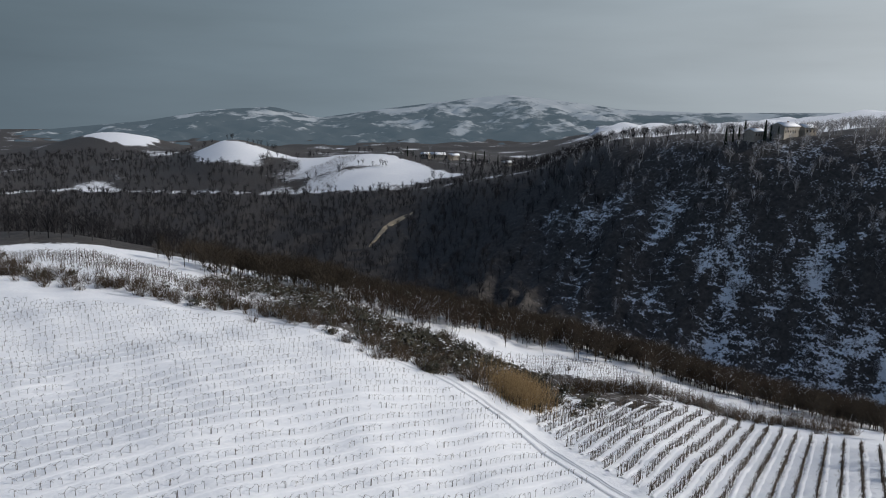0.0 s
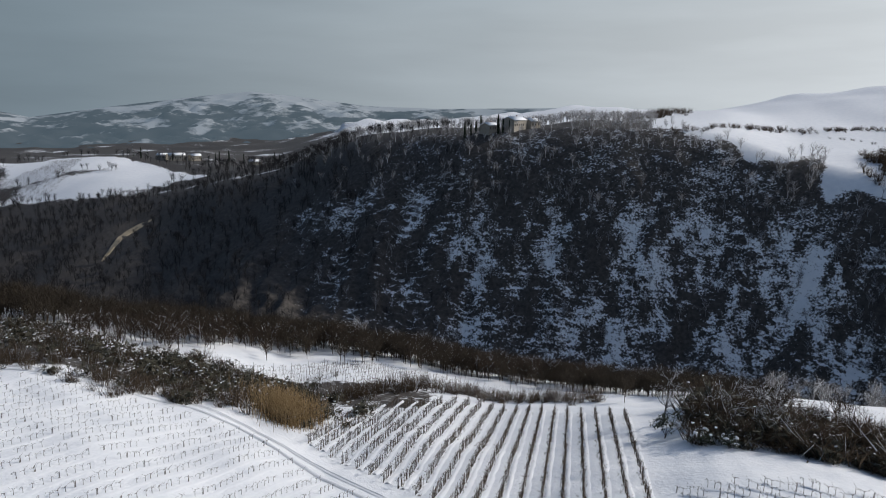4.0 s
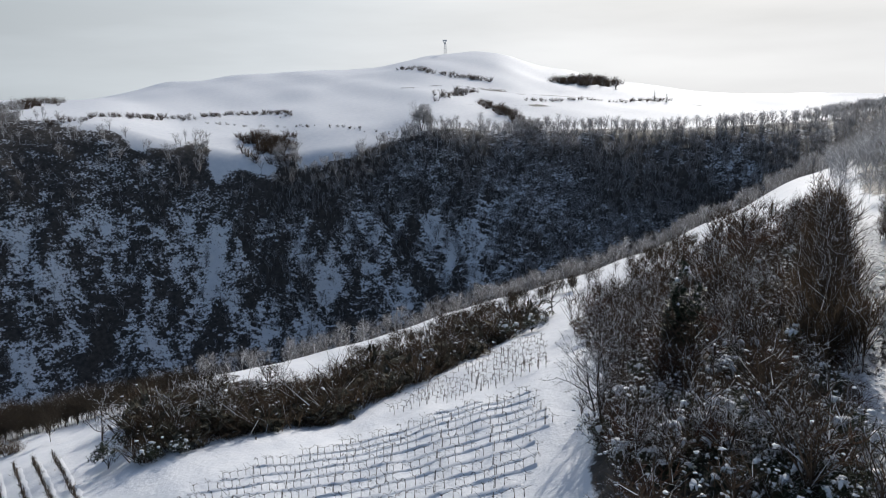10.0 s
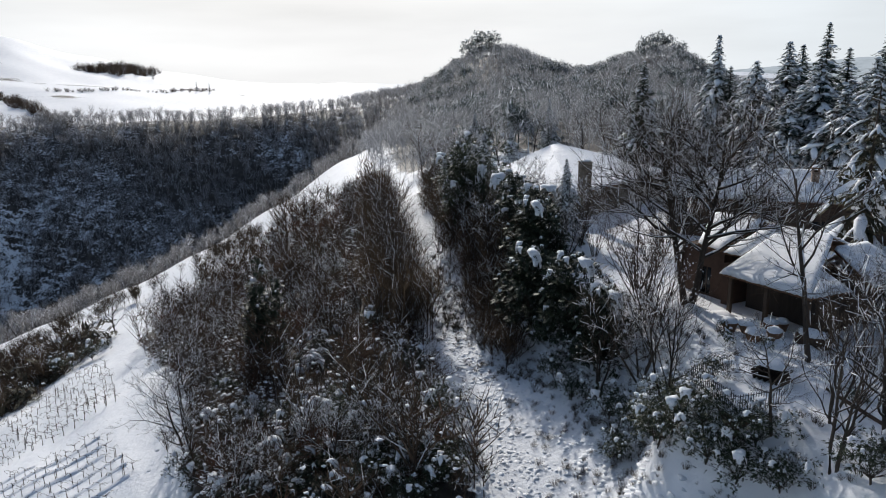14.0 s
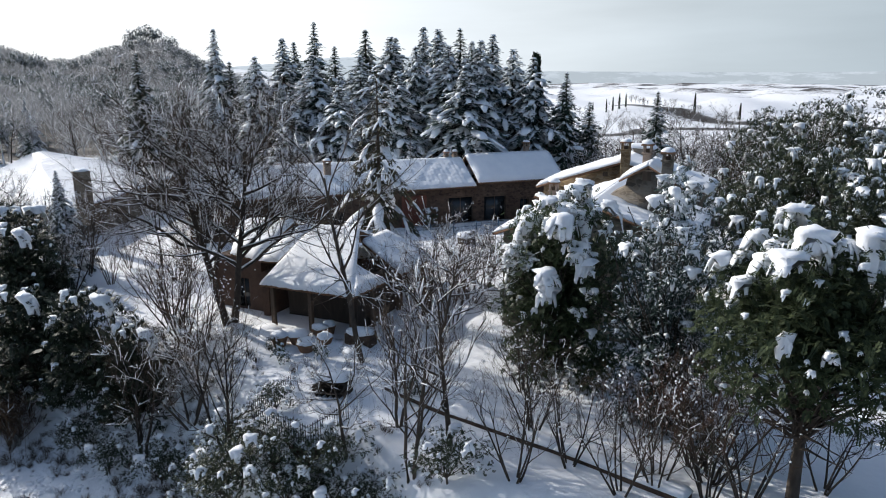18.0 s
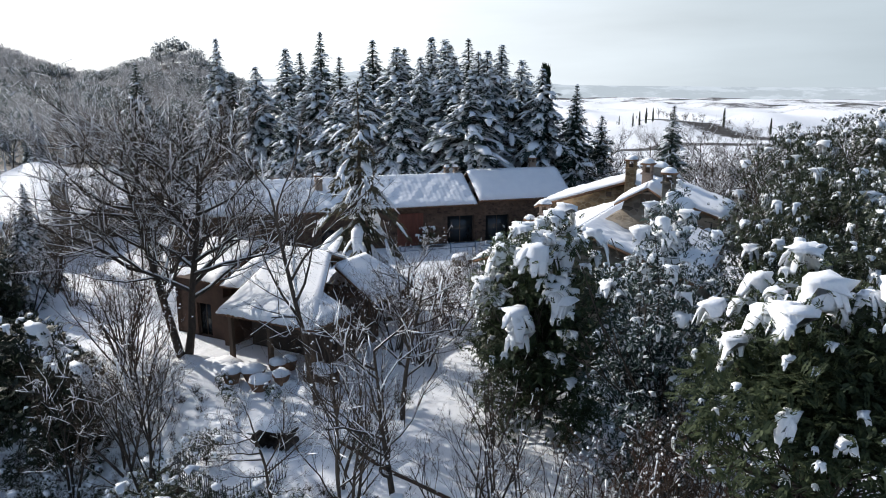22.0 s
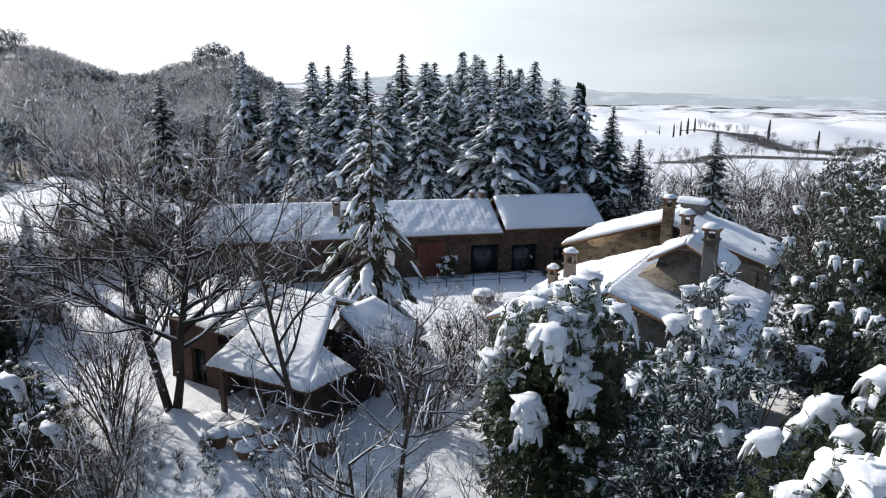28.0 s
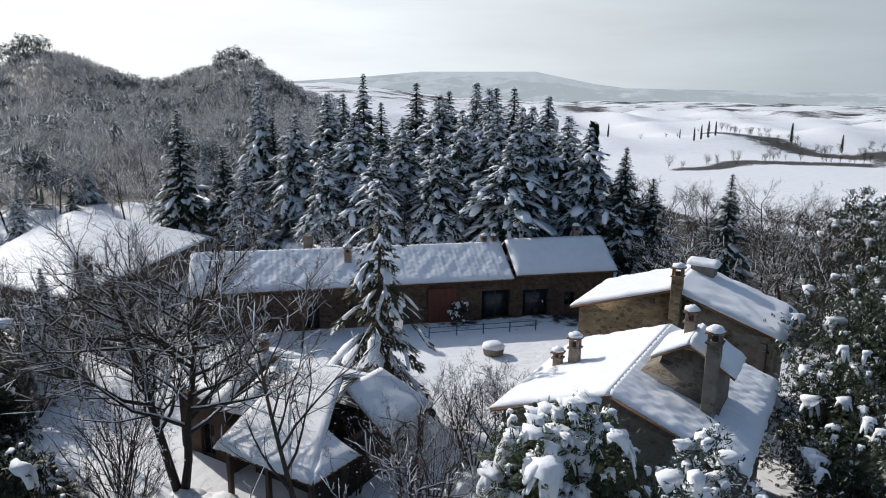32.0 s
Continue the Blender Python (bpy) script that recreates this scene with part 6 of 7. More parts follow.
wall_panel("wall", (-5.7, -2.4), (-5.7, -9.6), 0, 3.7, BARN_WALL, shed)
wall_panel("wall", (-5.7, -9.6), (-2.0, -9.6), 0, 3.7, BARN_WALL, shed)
chimney("chimney", (-2.6, -5.9), 4.9, 6.0, .42, shed, BRICK, .25, 31)
face_front(shed)

# ---- trees near the farm ----
proto_oak = bare_tree(3, "tall leafless oak with snow on its heavy limbs", h=14.5, spread=1.15, limbs=20, twigs=17, stems=2, lean=.22, thick=.8, start=.34, snow=1.0, dots=.02)
proto_a = bare_tree(5, "leafless tree with thin snow on its branches", h=9, spread=.75, limbs=11, twigs=10, dots=0.08, thick=0.75)
proto_b = bare_tree(8, "slender leafless tree with thin snow on its branches", h=11, spread=.5, limbs=10, twigs=8, thick=0.65, start=.3)
proto_c = bare_tree(9, "many stemmed leafless shrub dusted with snow", name="shrub", h=5, spread=.55, limbs=5, twigs=5, stems=6, lean=.45, thick=0.45, snow=.12, dots=0.16)
proto_d = bare_tree(15, "leafless spreading tree with snow on its branches", h=7.5, spread=1.0, limbs=12, twigs=10, start=.35, dots=0.06, thick=0.75)
proto_e = bare_tree(19, "reddish leafless shrub of thin upright stems", name="shrub", fine_mat=TWIG_RED, h=4.2, spread=.4, limbs=6, twigs=5, stems=7, lean=.4, thick=.45, snow=.1, dots=0.12)
proto_sap = bare_tree(23, "slender leafless saplings on the bank", h=8, spread=.35, limbs=8, twigs=5, stems=3, lean=.15, thick=.5, start=.25, snow=.35, dots=0.1)
proto_f = bare_tree(31, "spreading leafless tree, its many limbs lined with snow", h=6.6, spread=1.0, limbs=9, twigs=12, stems=4, lean=.5, thick=.5, snow=1.0, dots=.06)
proto_ivied = bare_tree(27, "ivy covered leafless tree on the field edge", h=7.5, spread=.6, limbs=9, twigs=5, snow=.4)
fir_a = conifer(2, "tall fir with snow on drooping boughs", h=14, wide=4.5, boughs=250, snow=0.95, droop=.6, dense=9, ragged=.5, taper=.98, pad=1.3, green=FROSTED, needle=0.8, lift=0.3)
fir_b = conifer(6, "dark narrow fir dusted with snow", h=13, wide=3.6, boughs=260, snow=0.65, droop=.45, dense=7, ragged=.5, taper=1.05, pad=1.0, needle=0.85, lift=0.3)
fir_c = conifer(7, "broad cedar with layered snowy boughs", h=13, wide=5.3, boughs=270, snow=0.95, droop=.6, dense=9, ragged=.6, taper=.92, pad=1.15, lift=0.3, green=FROSTED, needle=0.85)
fir_d = conifer(41, "shaggy cedar, blue-green under patchy snow", h=14, wide=5.0, boughs=270, snow=0.9, droop=.7, dense=9, ragged=.6, taper=.95, pad=1.1, lift=0.3, green=FROSTED, needle=0.85)
fir_mid = conifer(12, "sparse yard cedar, snow on its upper boughs", h=13, wide=4.6, boughs=95, snow=0.8, droop=0.85, dense=7, ragged=0.75, green=BROWN_NEEDLE, taper=0.6, lift=0.2, pad=.85, needle=0.8)
cyp = cypress(1, 16.5, 1.35, "tall dark cypress standing over the barn")
holm_far = leafy(17, "rounded evergreen wood tree on the far ridge", h=11, wide=4.2, clumps=70, leaves=12, snow=.3, snow_size=.5, trunk=.3, leaf=.28, low=-.3, green=HILL_GREEN)
fir_far = conifer(33, "small dark fir far off on the snow", h=13, wide=2.7, boughs=55, snow=.25, droop=.35, dense=3, taper=.9, fans=1, pad=1.3)
cyp_small = cypress(2, 10, .8, "dark columnar cypress on the snowy hill")
laurel = leafy(14, "dark evergreen thicket with pads of snow", h=6.0, wide=3.0, clumps=110, leaves=20, snow=0.75, snow_size=0.6, trunk=.0, leaf=.19, flat=.8, low=-.8, green=IVY)
holm = leafy(16, "broad dark holm oak under heavy snow", h=10, wide=4.2, clumps=200, leaves=24, snow=.6, snow_size=0.6, trunk=.12, leaf=.15, low=-.7, pads=8, green=HOLM)
pine = leafy(18, "bushy pine loaded with heavy pads of snow", h=9.5, wide=3.5, clumps=420, leaves=26, snow=0.95, snow_size=.66, trunk=.0, leaf=.13, green=LEAF, low=-.9, fans=3, pads=8)
pine_low = leafy(20, "umbrella pine bent under great pads of snow", h=9.6, wide=3.5, clumps=340, leaves=26, snow=1.1, snow_size=0.55, trunk=0.42, leaf=.13, pads=8, green=NEEDLE_LIGHT, low=-0.5, fans=3)
blue_cedar = leafy(22, "blue cedar flecked all over with snow", h=9.8, wide=2.3, clumps=520, leaves=20, snow=1.0, snow_size=0.55, trunk=.0, leaf=.11, flat=1.0, low=-.97, green=FROSTED, pads=2, name="conifer")
bush_round = leafy(24, "low shrub capped with snow", h=1.5, wide=.85, clumps=34, leaves=10, snow=1.0, snow_size=.8, trunk=.15, leaf=.06, name="bush", category="shrub")
bush_dark = leafy(26, "dark bank shrub sprinkled with snow", h=2.4, wide=1.7, clumps=80, leaves=12, snow=.95, snow_size=.62, trunk=.1, leaf=.07, pads=3, green=HOLM, name="bush", category="shrub")
ivy_tree = leafy(28, "ivy smothered stump with a snowy top", h=7, wide=1.7, clumps=150, leaves=20, snow=0.4, snow_size=.9, trunk=.0, leaf=.15, flat=1.0, low=-.98, green=IVY, name="ivy_tree")
bush_far = leafy(30, "dark evergreen bush on the field corner", h=4.2, wide=1.7, clumps=50, leaves=14, snow=.15, snow_size=.4, trunk=.1, leaf=.10, green=IVY, name="bush", category="shrub")

# yard and house
for x, y, s in ((45.6, -7.2, 1.0), (41.6, -27.6, .8), (47.2, 6.8, .9)):
    plant(proto_f, x, y, s)
plant(cyp, 58.0, -61, 1, 10)
plant(fir_mid, 49.4, -25.5, 1.05, 30, 1.13)
plant(proto_oak, 49.2, -12.4, 1, 200)
plant(proto_b, 39.4, -13.4, 1.08, 40)
plant(proto_d, 35.5, -14.8, 1.05, 120)
plant(pine, 31.0, -18.7, .98, 0)
plant(blue_cedar, 25.0, -16.6, .9, 50)
plant(pine_low, 19.2, -13.5, .98, 80, .98)
plant(holm, 23.6, -29.4, .72, 10)
plant(holm, 26.6, -35.2, .8, 70)
plant(holm, 21.0, -34, .95, 120)
plant(holm, 26.2, -41, 1.08, 200)
plant(holm, 17.5, -40, 1.0, 290)
plant(holm, 22, -50, .9, 20)
plant(holm, 12.5, -33, .95, 150)
plant(fir_b, 44.6, -63.8, .98, 0)
for x, y, s in ((41.5, -52, 1.1), (46, -56, 1.15), (50, -60, 1.0), (38, -57, 1.0), (34, -54, .9), (31, -60, 1.0), (53, -66, 1.1), (36, -66, 1), (29, -52, .8)):
    plant(random.choice((proto_a, proto_d, proto_a)), x, y, s)
# grove behind the barn
tops = ((99.4, -47, 21.3, fir_a), (93.6, -59.5, 22.6, fir_b), (73, -61.8, 20.8, fir_c), (64.7, -57.7, 18.9, fir_d), (63.2, -57.4, 16.6, fir_a), (101.5, -37, 17.9, fir_b), (53.5, -60, 15.3, fir_b), (115, -28.4, 8.2, fir_b))
FIR_H = {fir_a: 14, fir_b: 13, fir_c: 13, fir_d: 14}
for x, y, z, p in tops:
    k = (z - float(ground(x, y))) / FIR_H[p]
    plant(p, x, y, k * 1.0, None, k, group="conifers of the grove")
for a, r_, z, p in ((122.5, 97, 17.5, fir_d), (124.8, 102, 20, fir_a), (126.6, 93, 17.5, fir_c), (128.6, 101, 19, fir_b), (130.0, 91, 17.5, fir_a), (131.2, 106, 21.5, fir_b), (132.7, 97, 20, fir_c), (134.2, 89, 18.5, fir_d), (135.4, 100, 21.5, fir_a), (136.6, 87, 18.5, fir_c), (138, 95, 21, fir_b), (139, 85, 19, fir_d), (140.3, 91, 20, fir_a), (141.6, 86, 18, fir_c), (143, 83, 17, fir_d), (121, 104, 17, fir_b), (119, 93, 12.5, fir_a), (132.4, 84, 15.5, fir_d), (137.4, 80.5, 16, fir_c), (128, 86, 14.5, fir_c), (124.5, 89, 13.5, fir_d), (126, 111, 20, fir_b), (117.5, 101, 13.5, fir_b), (147.5, 83, 12, fir_b), (145.5, 85, 14, fir_b), (133.6, 108, 20.5, fir_b), (137, 107, 21, fir_b), (129.6, 97, 15.5, fir_d)):
    x, y = 8 + r_ * math.sin(radians(a)), 6 + r_ * math.cos(radians(a))
    k = (z - float(ground(x, y))) / FIR_H[p]
    plant(p, x, y, k * random.uniform(1.1, 1.45), None, k, group="conifers of the grove")
for x, y, s in ((33, -64, .95), (28.5, -71, 1.1), (38, -82, 1.0), (30, -58.5, .75), (24, -66, .9), (35, -92, 1.1), (29, -84, 1.2)):
    plant(holm, x, y, s)
for x, y, s, p in ((36, -60, .9, proto_b), (40, -67, 1.0, proto_a), (44, -72, 1.1, proto_d), (33, -77, 1.1, proto_a), (38, -73, 1.0, proto_d), (47, -82, 1.1, proto_a), (42, -88, 1.1, proto_d), (53, -80, 1.0, proto_a)):
    plant(p, x, y, s)
# woods between the barn, the hipped house and the grove
for x, y, s, p in ((84, -38, 1, proto_a), (90, -42, 1.1, proto_d), (78, -44, 1, proto_a), (96, -44, 1, proto_a), (70, -47, 1, proto_a), (66, -52, .9, proto_d), (104, -44, 1, proto_a), (110, -38, 1.1, proto_d), (118, -36, 1, proto_a), (86, -50, 1.1, proto_a), (100, -54, 1, proto_d), (112, -48, 1, proto_a), (122, -42, 1.1, proto_a), (74, -40, .9, proto_d), (68, -33, .7, proto_a), (120, -22, 1, proto_a), (116, -14, 1, proto_d), (124, -10, 1.0, proto_a), (126, -30, 1, proto_d), (62, -28, .8, proto_a), (59, -21, .8, proto_d)):
    plant(p, x, y, s)
for x, y, s in ((108, -16, .8), (114, -22, .7), (128, -20, .8), (122, -50, .9), (134, -36, .9)):
    plant(fir_a, x, y, s * .75)
# along the bank and the lane
for x, y, s in ((57.3, -4.6, .95), (52.8, -6.0, .95), (49.2, -6.6, .8), (61.5, -6.5, .9), (65.5, -7.6, .95)):
    plant(laurel, x, y, s)
plant(holm, 77.5, -5.6, .95)
plant(holm, 82.5, -6.4, .8)
plant(laurel, 71, -7.5, 1.0)
plant(fir_a, 66, -10.5, .45)
plant(fir_a, 70, -12.5, .55)
for x, y, s, p in ((40.2, -5.8, 1.0, proto_sap), (31.3, -7.8, .95, proto_sap), (27.4, -9.0, .95, proto_c), (21.5, -12.0, 1.05, proto_e), (24, -10.5, .9, proto_c), (31, -15.4, .9, proto_c), (43, -18.5, 1, proto_e), (41.5, -20.5, .9, proto_c), (39.2, -19.8, .9, proto_e), (46, -23.5, 1.0, proto_e), (44, -27, .9, proto_e), (42.2, -25.5, .8, proto_e), (28.6, -12.2, .9, proto_c), (64.5, -17, .85, proto_d), (18.5, -15, .9, proto_c), (47.5, -5.5, .9, proto_sap), (65, -8, .8, proto_d), ):
    plant(p, x, y, s)
for x, y, s in ((45.3, -5.2, .9), (42.8, -5.6, .8), (38.2, -4.2, 1.0), (36.3, -5.2, .9), (34.2, -5.6, 1.0), (32.6, -6.6, .8), (29.5, -7.8, .9), (48.5, -4.2, .8), (51.5, -4.2, .8), (44.6, 4.6, 1.1), (47.2, 5.4, 1.0), (46.2, 8.5, 1.2), (50.5, 8.2, 1.0), (53, 6.4, .9), (56, 10, 1.1), (62, 7.5, 1.0), (58, 15.5, 1.0), (66, 18, 1.0), (34.6, -11.6, .5), (38.6, -7.2, .6)):
    plant(bush_dark, x, y, s)
for x, y, s in ((58.0, -41.6, 1.15), (55.0, -48.6, 1.1), (57.2, -40.4, .8), (36.2, -15.6, .55), (41.2, -12.2, .55), (43, -11, .5), (44.3, -11.6, .5), (42.2, -10.6, .45)):
    plant(bush_round, x, y, s)
plant(ivy_tree, 68, 15.2, 1.1, 0, 1.2)
for x, y, s in ((66.4, 3.8, .9), (69, 3.5, 1.0), (72, 3.3, 1.0), (75.5, 3.0, 1.05), (79, 2.8, 1.0), (84, 2.4, 1.05), (89, 1.8, 1.0), (95, 1.6, 1.0)):
    plant(proto_sap, x, y, s * 1.15)
for x, y, s in ((55, 19.5, .9), (58, 20.5, 1), (62, 21, .95), (66, 21, 1), (71, 22, 1.0), (77, 22, .9), (84, 25, 1.0), (62, 13, .8), (72, 12, .9), (80, 10, .9), (88, 14, .9), (95, 22, .9), (53, 14, .7)):
    plant(proto_a, x, y, s * .8)
for x, y, s, p in ((66.5, -15.5, .7, proto_e), (62, -18, 1.0, proto_e), (66.5, -21, 1.0, proto_c), (60.5, -15.8, .8, proto_e), (70, -24, 1.0, proto_e), (58.5, -20.5, .8, proto_e), (63.5, -12.5, .9, proto_e), (68, -10, .7, proto_a), (76, -12, .75, proto_d), (78.5, -9.5, .8, proto_a), (67.5, -12.8, 1.2, proto_c), (73.5, -9, 1.2, proto_c), (80, -13, 1.0, proto_c), (83, -9, .8, proto_d), (77, -7.5, 1.1, proto_e), (63, -9.5, 1.1, proto_c)):
    plant(p, x, y, s)
# brambles weighed down by snow beside the lane
bramble = leafy(36, "low bramble heap weighed down by snow", h=2.2, wide=2.1, clumps=90, leaves=12, snow=.95, snow_size=.75, trunk=.0, leaf=.09, flat=.7, low=-.3, green=IVY, pads=5, name="bramble", category="shrub")
for x, y, s in ((49.5, 11.5, 1.0), (52.5, 14.5, 1.1), (46.0, 11.0, .9), (55.5, 12.2, 1.2), (59, 16.5, 1.0), (50.5, 16.8, .9), (63.5, 11.5, 1.0), (57.5, 7.8, .8), (48.2, 14.6, 1.0), (53.6, 9.2, .9), (67.5, 9.5, .9), (72, 17, 1.0), (61.5, 19, .9), (44.5, 8.0, .8)):
    plant(bramble, x, y, s)
# ivied trees and shrubs along the lower vineyard
for x, y, s in ((99, 64.3, 1), (101.4, 59.8, .95), (104.3, 56.8, 1.0), (108.2, 53.9, .95), (107.2, 50, .85), (90, 62, .9), (94, 66, .85), (116, 46, .9), (124, 40, .9)):
    plant(proto_ivied, x, y, s)
for x, y, s in ((110, 44, 1.3), (105, 48, 1.1), (98, 53, 1.2), (92, 57, 1.0), (84, 60, 1.1), (112, 40.5, 1.3), (76, 63, .9), (62, 69, .8), (60.5, 72, .9)):
    plant(bush_dark, x, y, s)
plant(bush_far, 60.0, 78.5, 1)
for x, y, s, p in ((70, 70, 1.0, proto_d), (74, 74, .95, proto_d), (67, 76, .9, proto_a), (78, 70, .9, proto_d), (84, 70, .85, proto_a), (64, 84, .9, proto_a), (18.5, 116, .6, proto_a), (30, 122, .45, proto_c), (42, 125, .5, proto_c), (54, 121, .5, proto_c), (-34, 126, .6, proto_a), (-28, 124, .55, proto_d), (-40, 128, .5, proto_a)):
    plant(p, x, y, s)

for x, y, s, p in ((39.9, -19.2, .75, proto_a), (74.8, -4.4, .7, proto_a), (70.2, -4.2, .65, proto_d), (66, -4.4, .7, proto_a), (62, -3.4, .55, proto_d), (79, -5, .75, proto_a), (86, -7, .8, proto_d), (69, -14, .85, proto_d), (72, -10, .8, proto_a), (92, -6, .8, proto_a), (100, -7, .9, proto_a), (108, -8, .9, proto_d)):
    plant(p, x, y, s)
for x, y, s, p in ((34.2, -7.2, .7, proto_d), (30.8, -9.6, .9, proto_a)):
    plant(p, x, y, s)
for x, y, p, s in ((28, -66, proto_a, 1.0), (25, -60, laurel, 1.1), (32, -72, proto_a, 1.1), (22, -68, proto_d, 1.0), (36, -76, proto_a, 1.0), (18, -62, holm, .7), (41, -72, proto_d, 1.0), (46, -70, proto_a, 1.1), (28, -56, proto_a, .9), (24, -76, proto_a, 1.1), (31, -66, laurel, 1.0), (38, -63, proto_a, 1.0), (44, -77, proto_a, 1.1), (50, -75, proto_d, 1.1), (16, -72, proto_a, 1.1), (20, -56, proto_d, 1.0)):
    plant(p, x, y, s)
for x, y, s in ((39.6, -4.9, 1.0), (37.6, -4.5, 1.05), (35.4, -4.9, 1.0), (34.3, -6.6, .9), (40.4, -6.4, .9), (33.0, -4.9, .8), (42, -4.2, .8)):
    plant(bush_dark, x, y, s)
for x, y, p, s in ((23.2, -11.6, proto_e, 1.1), (26.3, -11.0, proto_c, .9), (33.4, -9.4, proto_sap, .8), (21.9, -13.2, proto_c, 1.25), (22.6, -13.9, proto_e, 1.2), (20.4, -12.4, proto_c, 1.1), (22.2, -13.7, bush_dark, .8)):
    plant(p, x, y, s)
for x, y, p, s in ((49.6, -9.6, proto_c, 1.15), (47.6, -9.2, proto_e, 1.2), (51.4, -10.2, proto_e, 1.2), (53.6, -11.2, proto_c, 1.1)):
    plant(p, x, y, s)
# more shrubs in front of the farmhouse and in the thicket
for x, y, s, p in ((38.8, -20.0, 1.15, proto_e), (40.6, -24.6, 1.1, proto_c), (33.2, -21.0, .9, proto_e)):
    plant(p, x, y, s)
g_ = np.random.default_rng(77)
for k in range(95):
    x = g_.uniform(43, 118)
    lo_, hi_ = float(LANE_Y(x)) + 3.2, float(VINE_EDGE(x)) - 2
    y = g_.uniform(lo_, hi_)
    p = (proto_a, proto_c, proto_d, bush_dark, bush_dark, proto_sap, proto_e)[k % 7]
    plant(p, x, y, g_.uniform(.55, .9) * (1.5 if p in (bush_dark, proto_c) else .9), group="thicket trees")

# ---- yard furniture, fences and far landmarks ----
def picket_fence(corners, step, label, tall=.95, base=.3):
    pts = [np.array((x, y, base)) for x, y in corners]
    f = thing("picket_fence", Matrix.Translation(pts[0]), label, "fence")
    o = pts[0]
    bar = None
    for a, b in zip(pts, pts[1:]):
        for h in (.18, tall - .1):
            hp = Heap()
            tube(hp, [a - o + (0, 0, h), b - o + (0, 0, h)], [.02, .02], 4)
            heap_part("rail", hp, IRON, f)
        n = int(np.linalg.norm(b - a) / step)
        for k in range(n + 1):
            p = a + (b - a) * k / n - o
            if bar is None:
                bm = box(.022, .022, tall, 0)
                bar = part("picket", bm, IRON, f)
                bar.location = p
            else:
                c_ = bar.copy()
                scene.collection.objects.link(c_)
                c_.location = p
    return f


def terrace(corners, top):
    """A small walled platform that stands out from the bank."""
    t = thing("garden_terrace", pose(0, 0, 0), "small stone terrace under smooth snow on the bank", "terrace")
    for a, b in zip(corners, corners[1:]):
        wall_panel("wall_section", a, b, -2.6, top, BARN_WALL, t, (), .35)
    hp = Heap()
    n = len(corners)
    v = [(*c_, top - .05) for c_ in corners] + [(*c_, top + .06) for c_ in corners]
    hp.add(v, [tuple(range(n, 2 * n)), tuple(range(n - 1, -1, -1))] + [(k, (k + 1) % n, (k + 1) % n + n, k + n) for k in range(n)])
    heap_part("snow", hp, SNOW, t, False, "smooth snow")
    return t


terrace(((39.7, -9.2), (38.8, -5.9), (35.1, -6.0), (35.4, -9.2)), .24)
picket_fence(((39.6, -8.9), (38.7, -6.05), (35.25, -6.15), (35.5, -8.6)), .14, "dark iron picket fence round a small snowy terrace")

fence = thing("rail_fence", pose(56.9, -36.9, .45), "low bluish rail fence across the snowy yard", "fence")
run = np.array((-4.8, -7.9, 0))
for k in range(5):
    part("post", box(.09, .09, .95, .01, tuple(run * k / 4)), BLUE_RAIL, fence)
for h in (.45, .85):
    hp = Heap()
    tube(hp, [(0, 0, h), run + (0, 0, h)], [.03, .03], 5)
    heap_part("rail", hp, BLUE_RAIL, fence)

well = thing("stone_trough", pose(50.9, -38.0, .45, 0, 0, 25), "round stone trough heaped with snow in the yard", "trough")
bm = bmesh.new()
bmesh.ops.create_cone(bm, cap_ends=True, segments=16, radius1=.75, radius2=.85, depth=.6, matrix=Matrix.Translation((0, 0, .3)))
bmesh.ops.bevel(bm, geom=bm.edges[:], offset=.03, segments=1, affect="EDGES")
part("basin", bm, GREY_WALL, well)
hp = Heap()
blob(hp, (0, 0, .6), (.92, .92, .45), np.random.default_rng(3), 4, 12, .05, .1)
heap_part("snow", hp, SNOW_TREE, well, True, "heaped snow")

def flower_pot(x, y, w, h, seed):
    """A clay pot with a rim, heaped with snow."""
    t = thing("flower_pot", pose(x, y, .44), "weathered garden pot heaped with snow before the shed", "pot", "pots before the shed")
    bm = bmesh.new()
    bmesh.ops.create_cone(bm, cap_ends=True, segments=14, radius1=w * .68, radius2=w, depth=h, matrix=Matrix.Translation((0, 0, h / 2)))
    part("body", bm, TILE, t)
    bm = bmesh.new()
    bmesh.ops.create_cone(bm, cap_ends=True, segments=14, radius1=w * 1.08, radius2=w * 1.1, depth=.09, matrix=Matrix.Translation((0, 0, h + .04)))
    part("rim", bm, TILE, t)
    hp = Heap()
    blob(hp, (0, 0, h + .08), (w * 1.12, w * 1.1, .3), np.random.default_rng(seed), 4, 11, .1, .14)
    heap_part("snow", hp, SNOW_TREE, t, True)
    return t


for k, (x, y, w, h) in enumerate(((44.5, -12.2, .45, .5), (44.0, -13.1, .55, .45), (42.8, -12.6, .5, .4), (43.5, -14.2, .42, .6), (42.4, -13.6, .4, .5), (43.7, -15.1, .35, .45))):
    flower_pot(x, y, w, h, 40 + k)

planter = thing("stone_planter", pose(41.1, -15.0, .42, 0, 0, 14), "dark stone planter heaped with snow beside the shed", "planter")
part("box", box(1.5, 1.0, .75, .05), BARN_WALL, planter)
hp = Heap()
blob(hp, (0, 0, .74), (.85, .6, .3), np.random.default_rng(14), 4, 14, .05, .08)
heap_part("snow", hp, SNOW_TREE, planter, True)

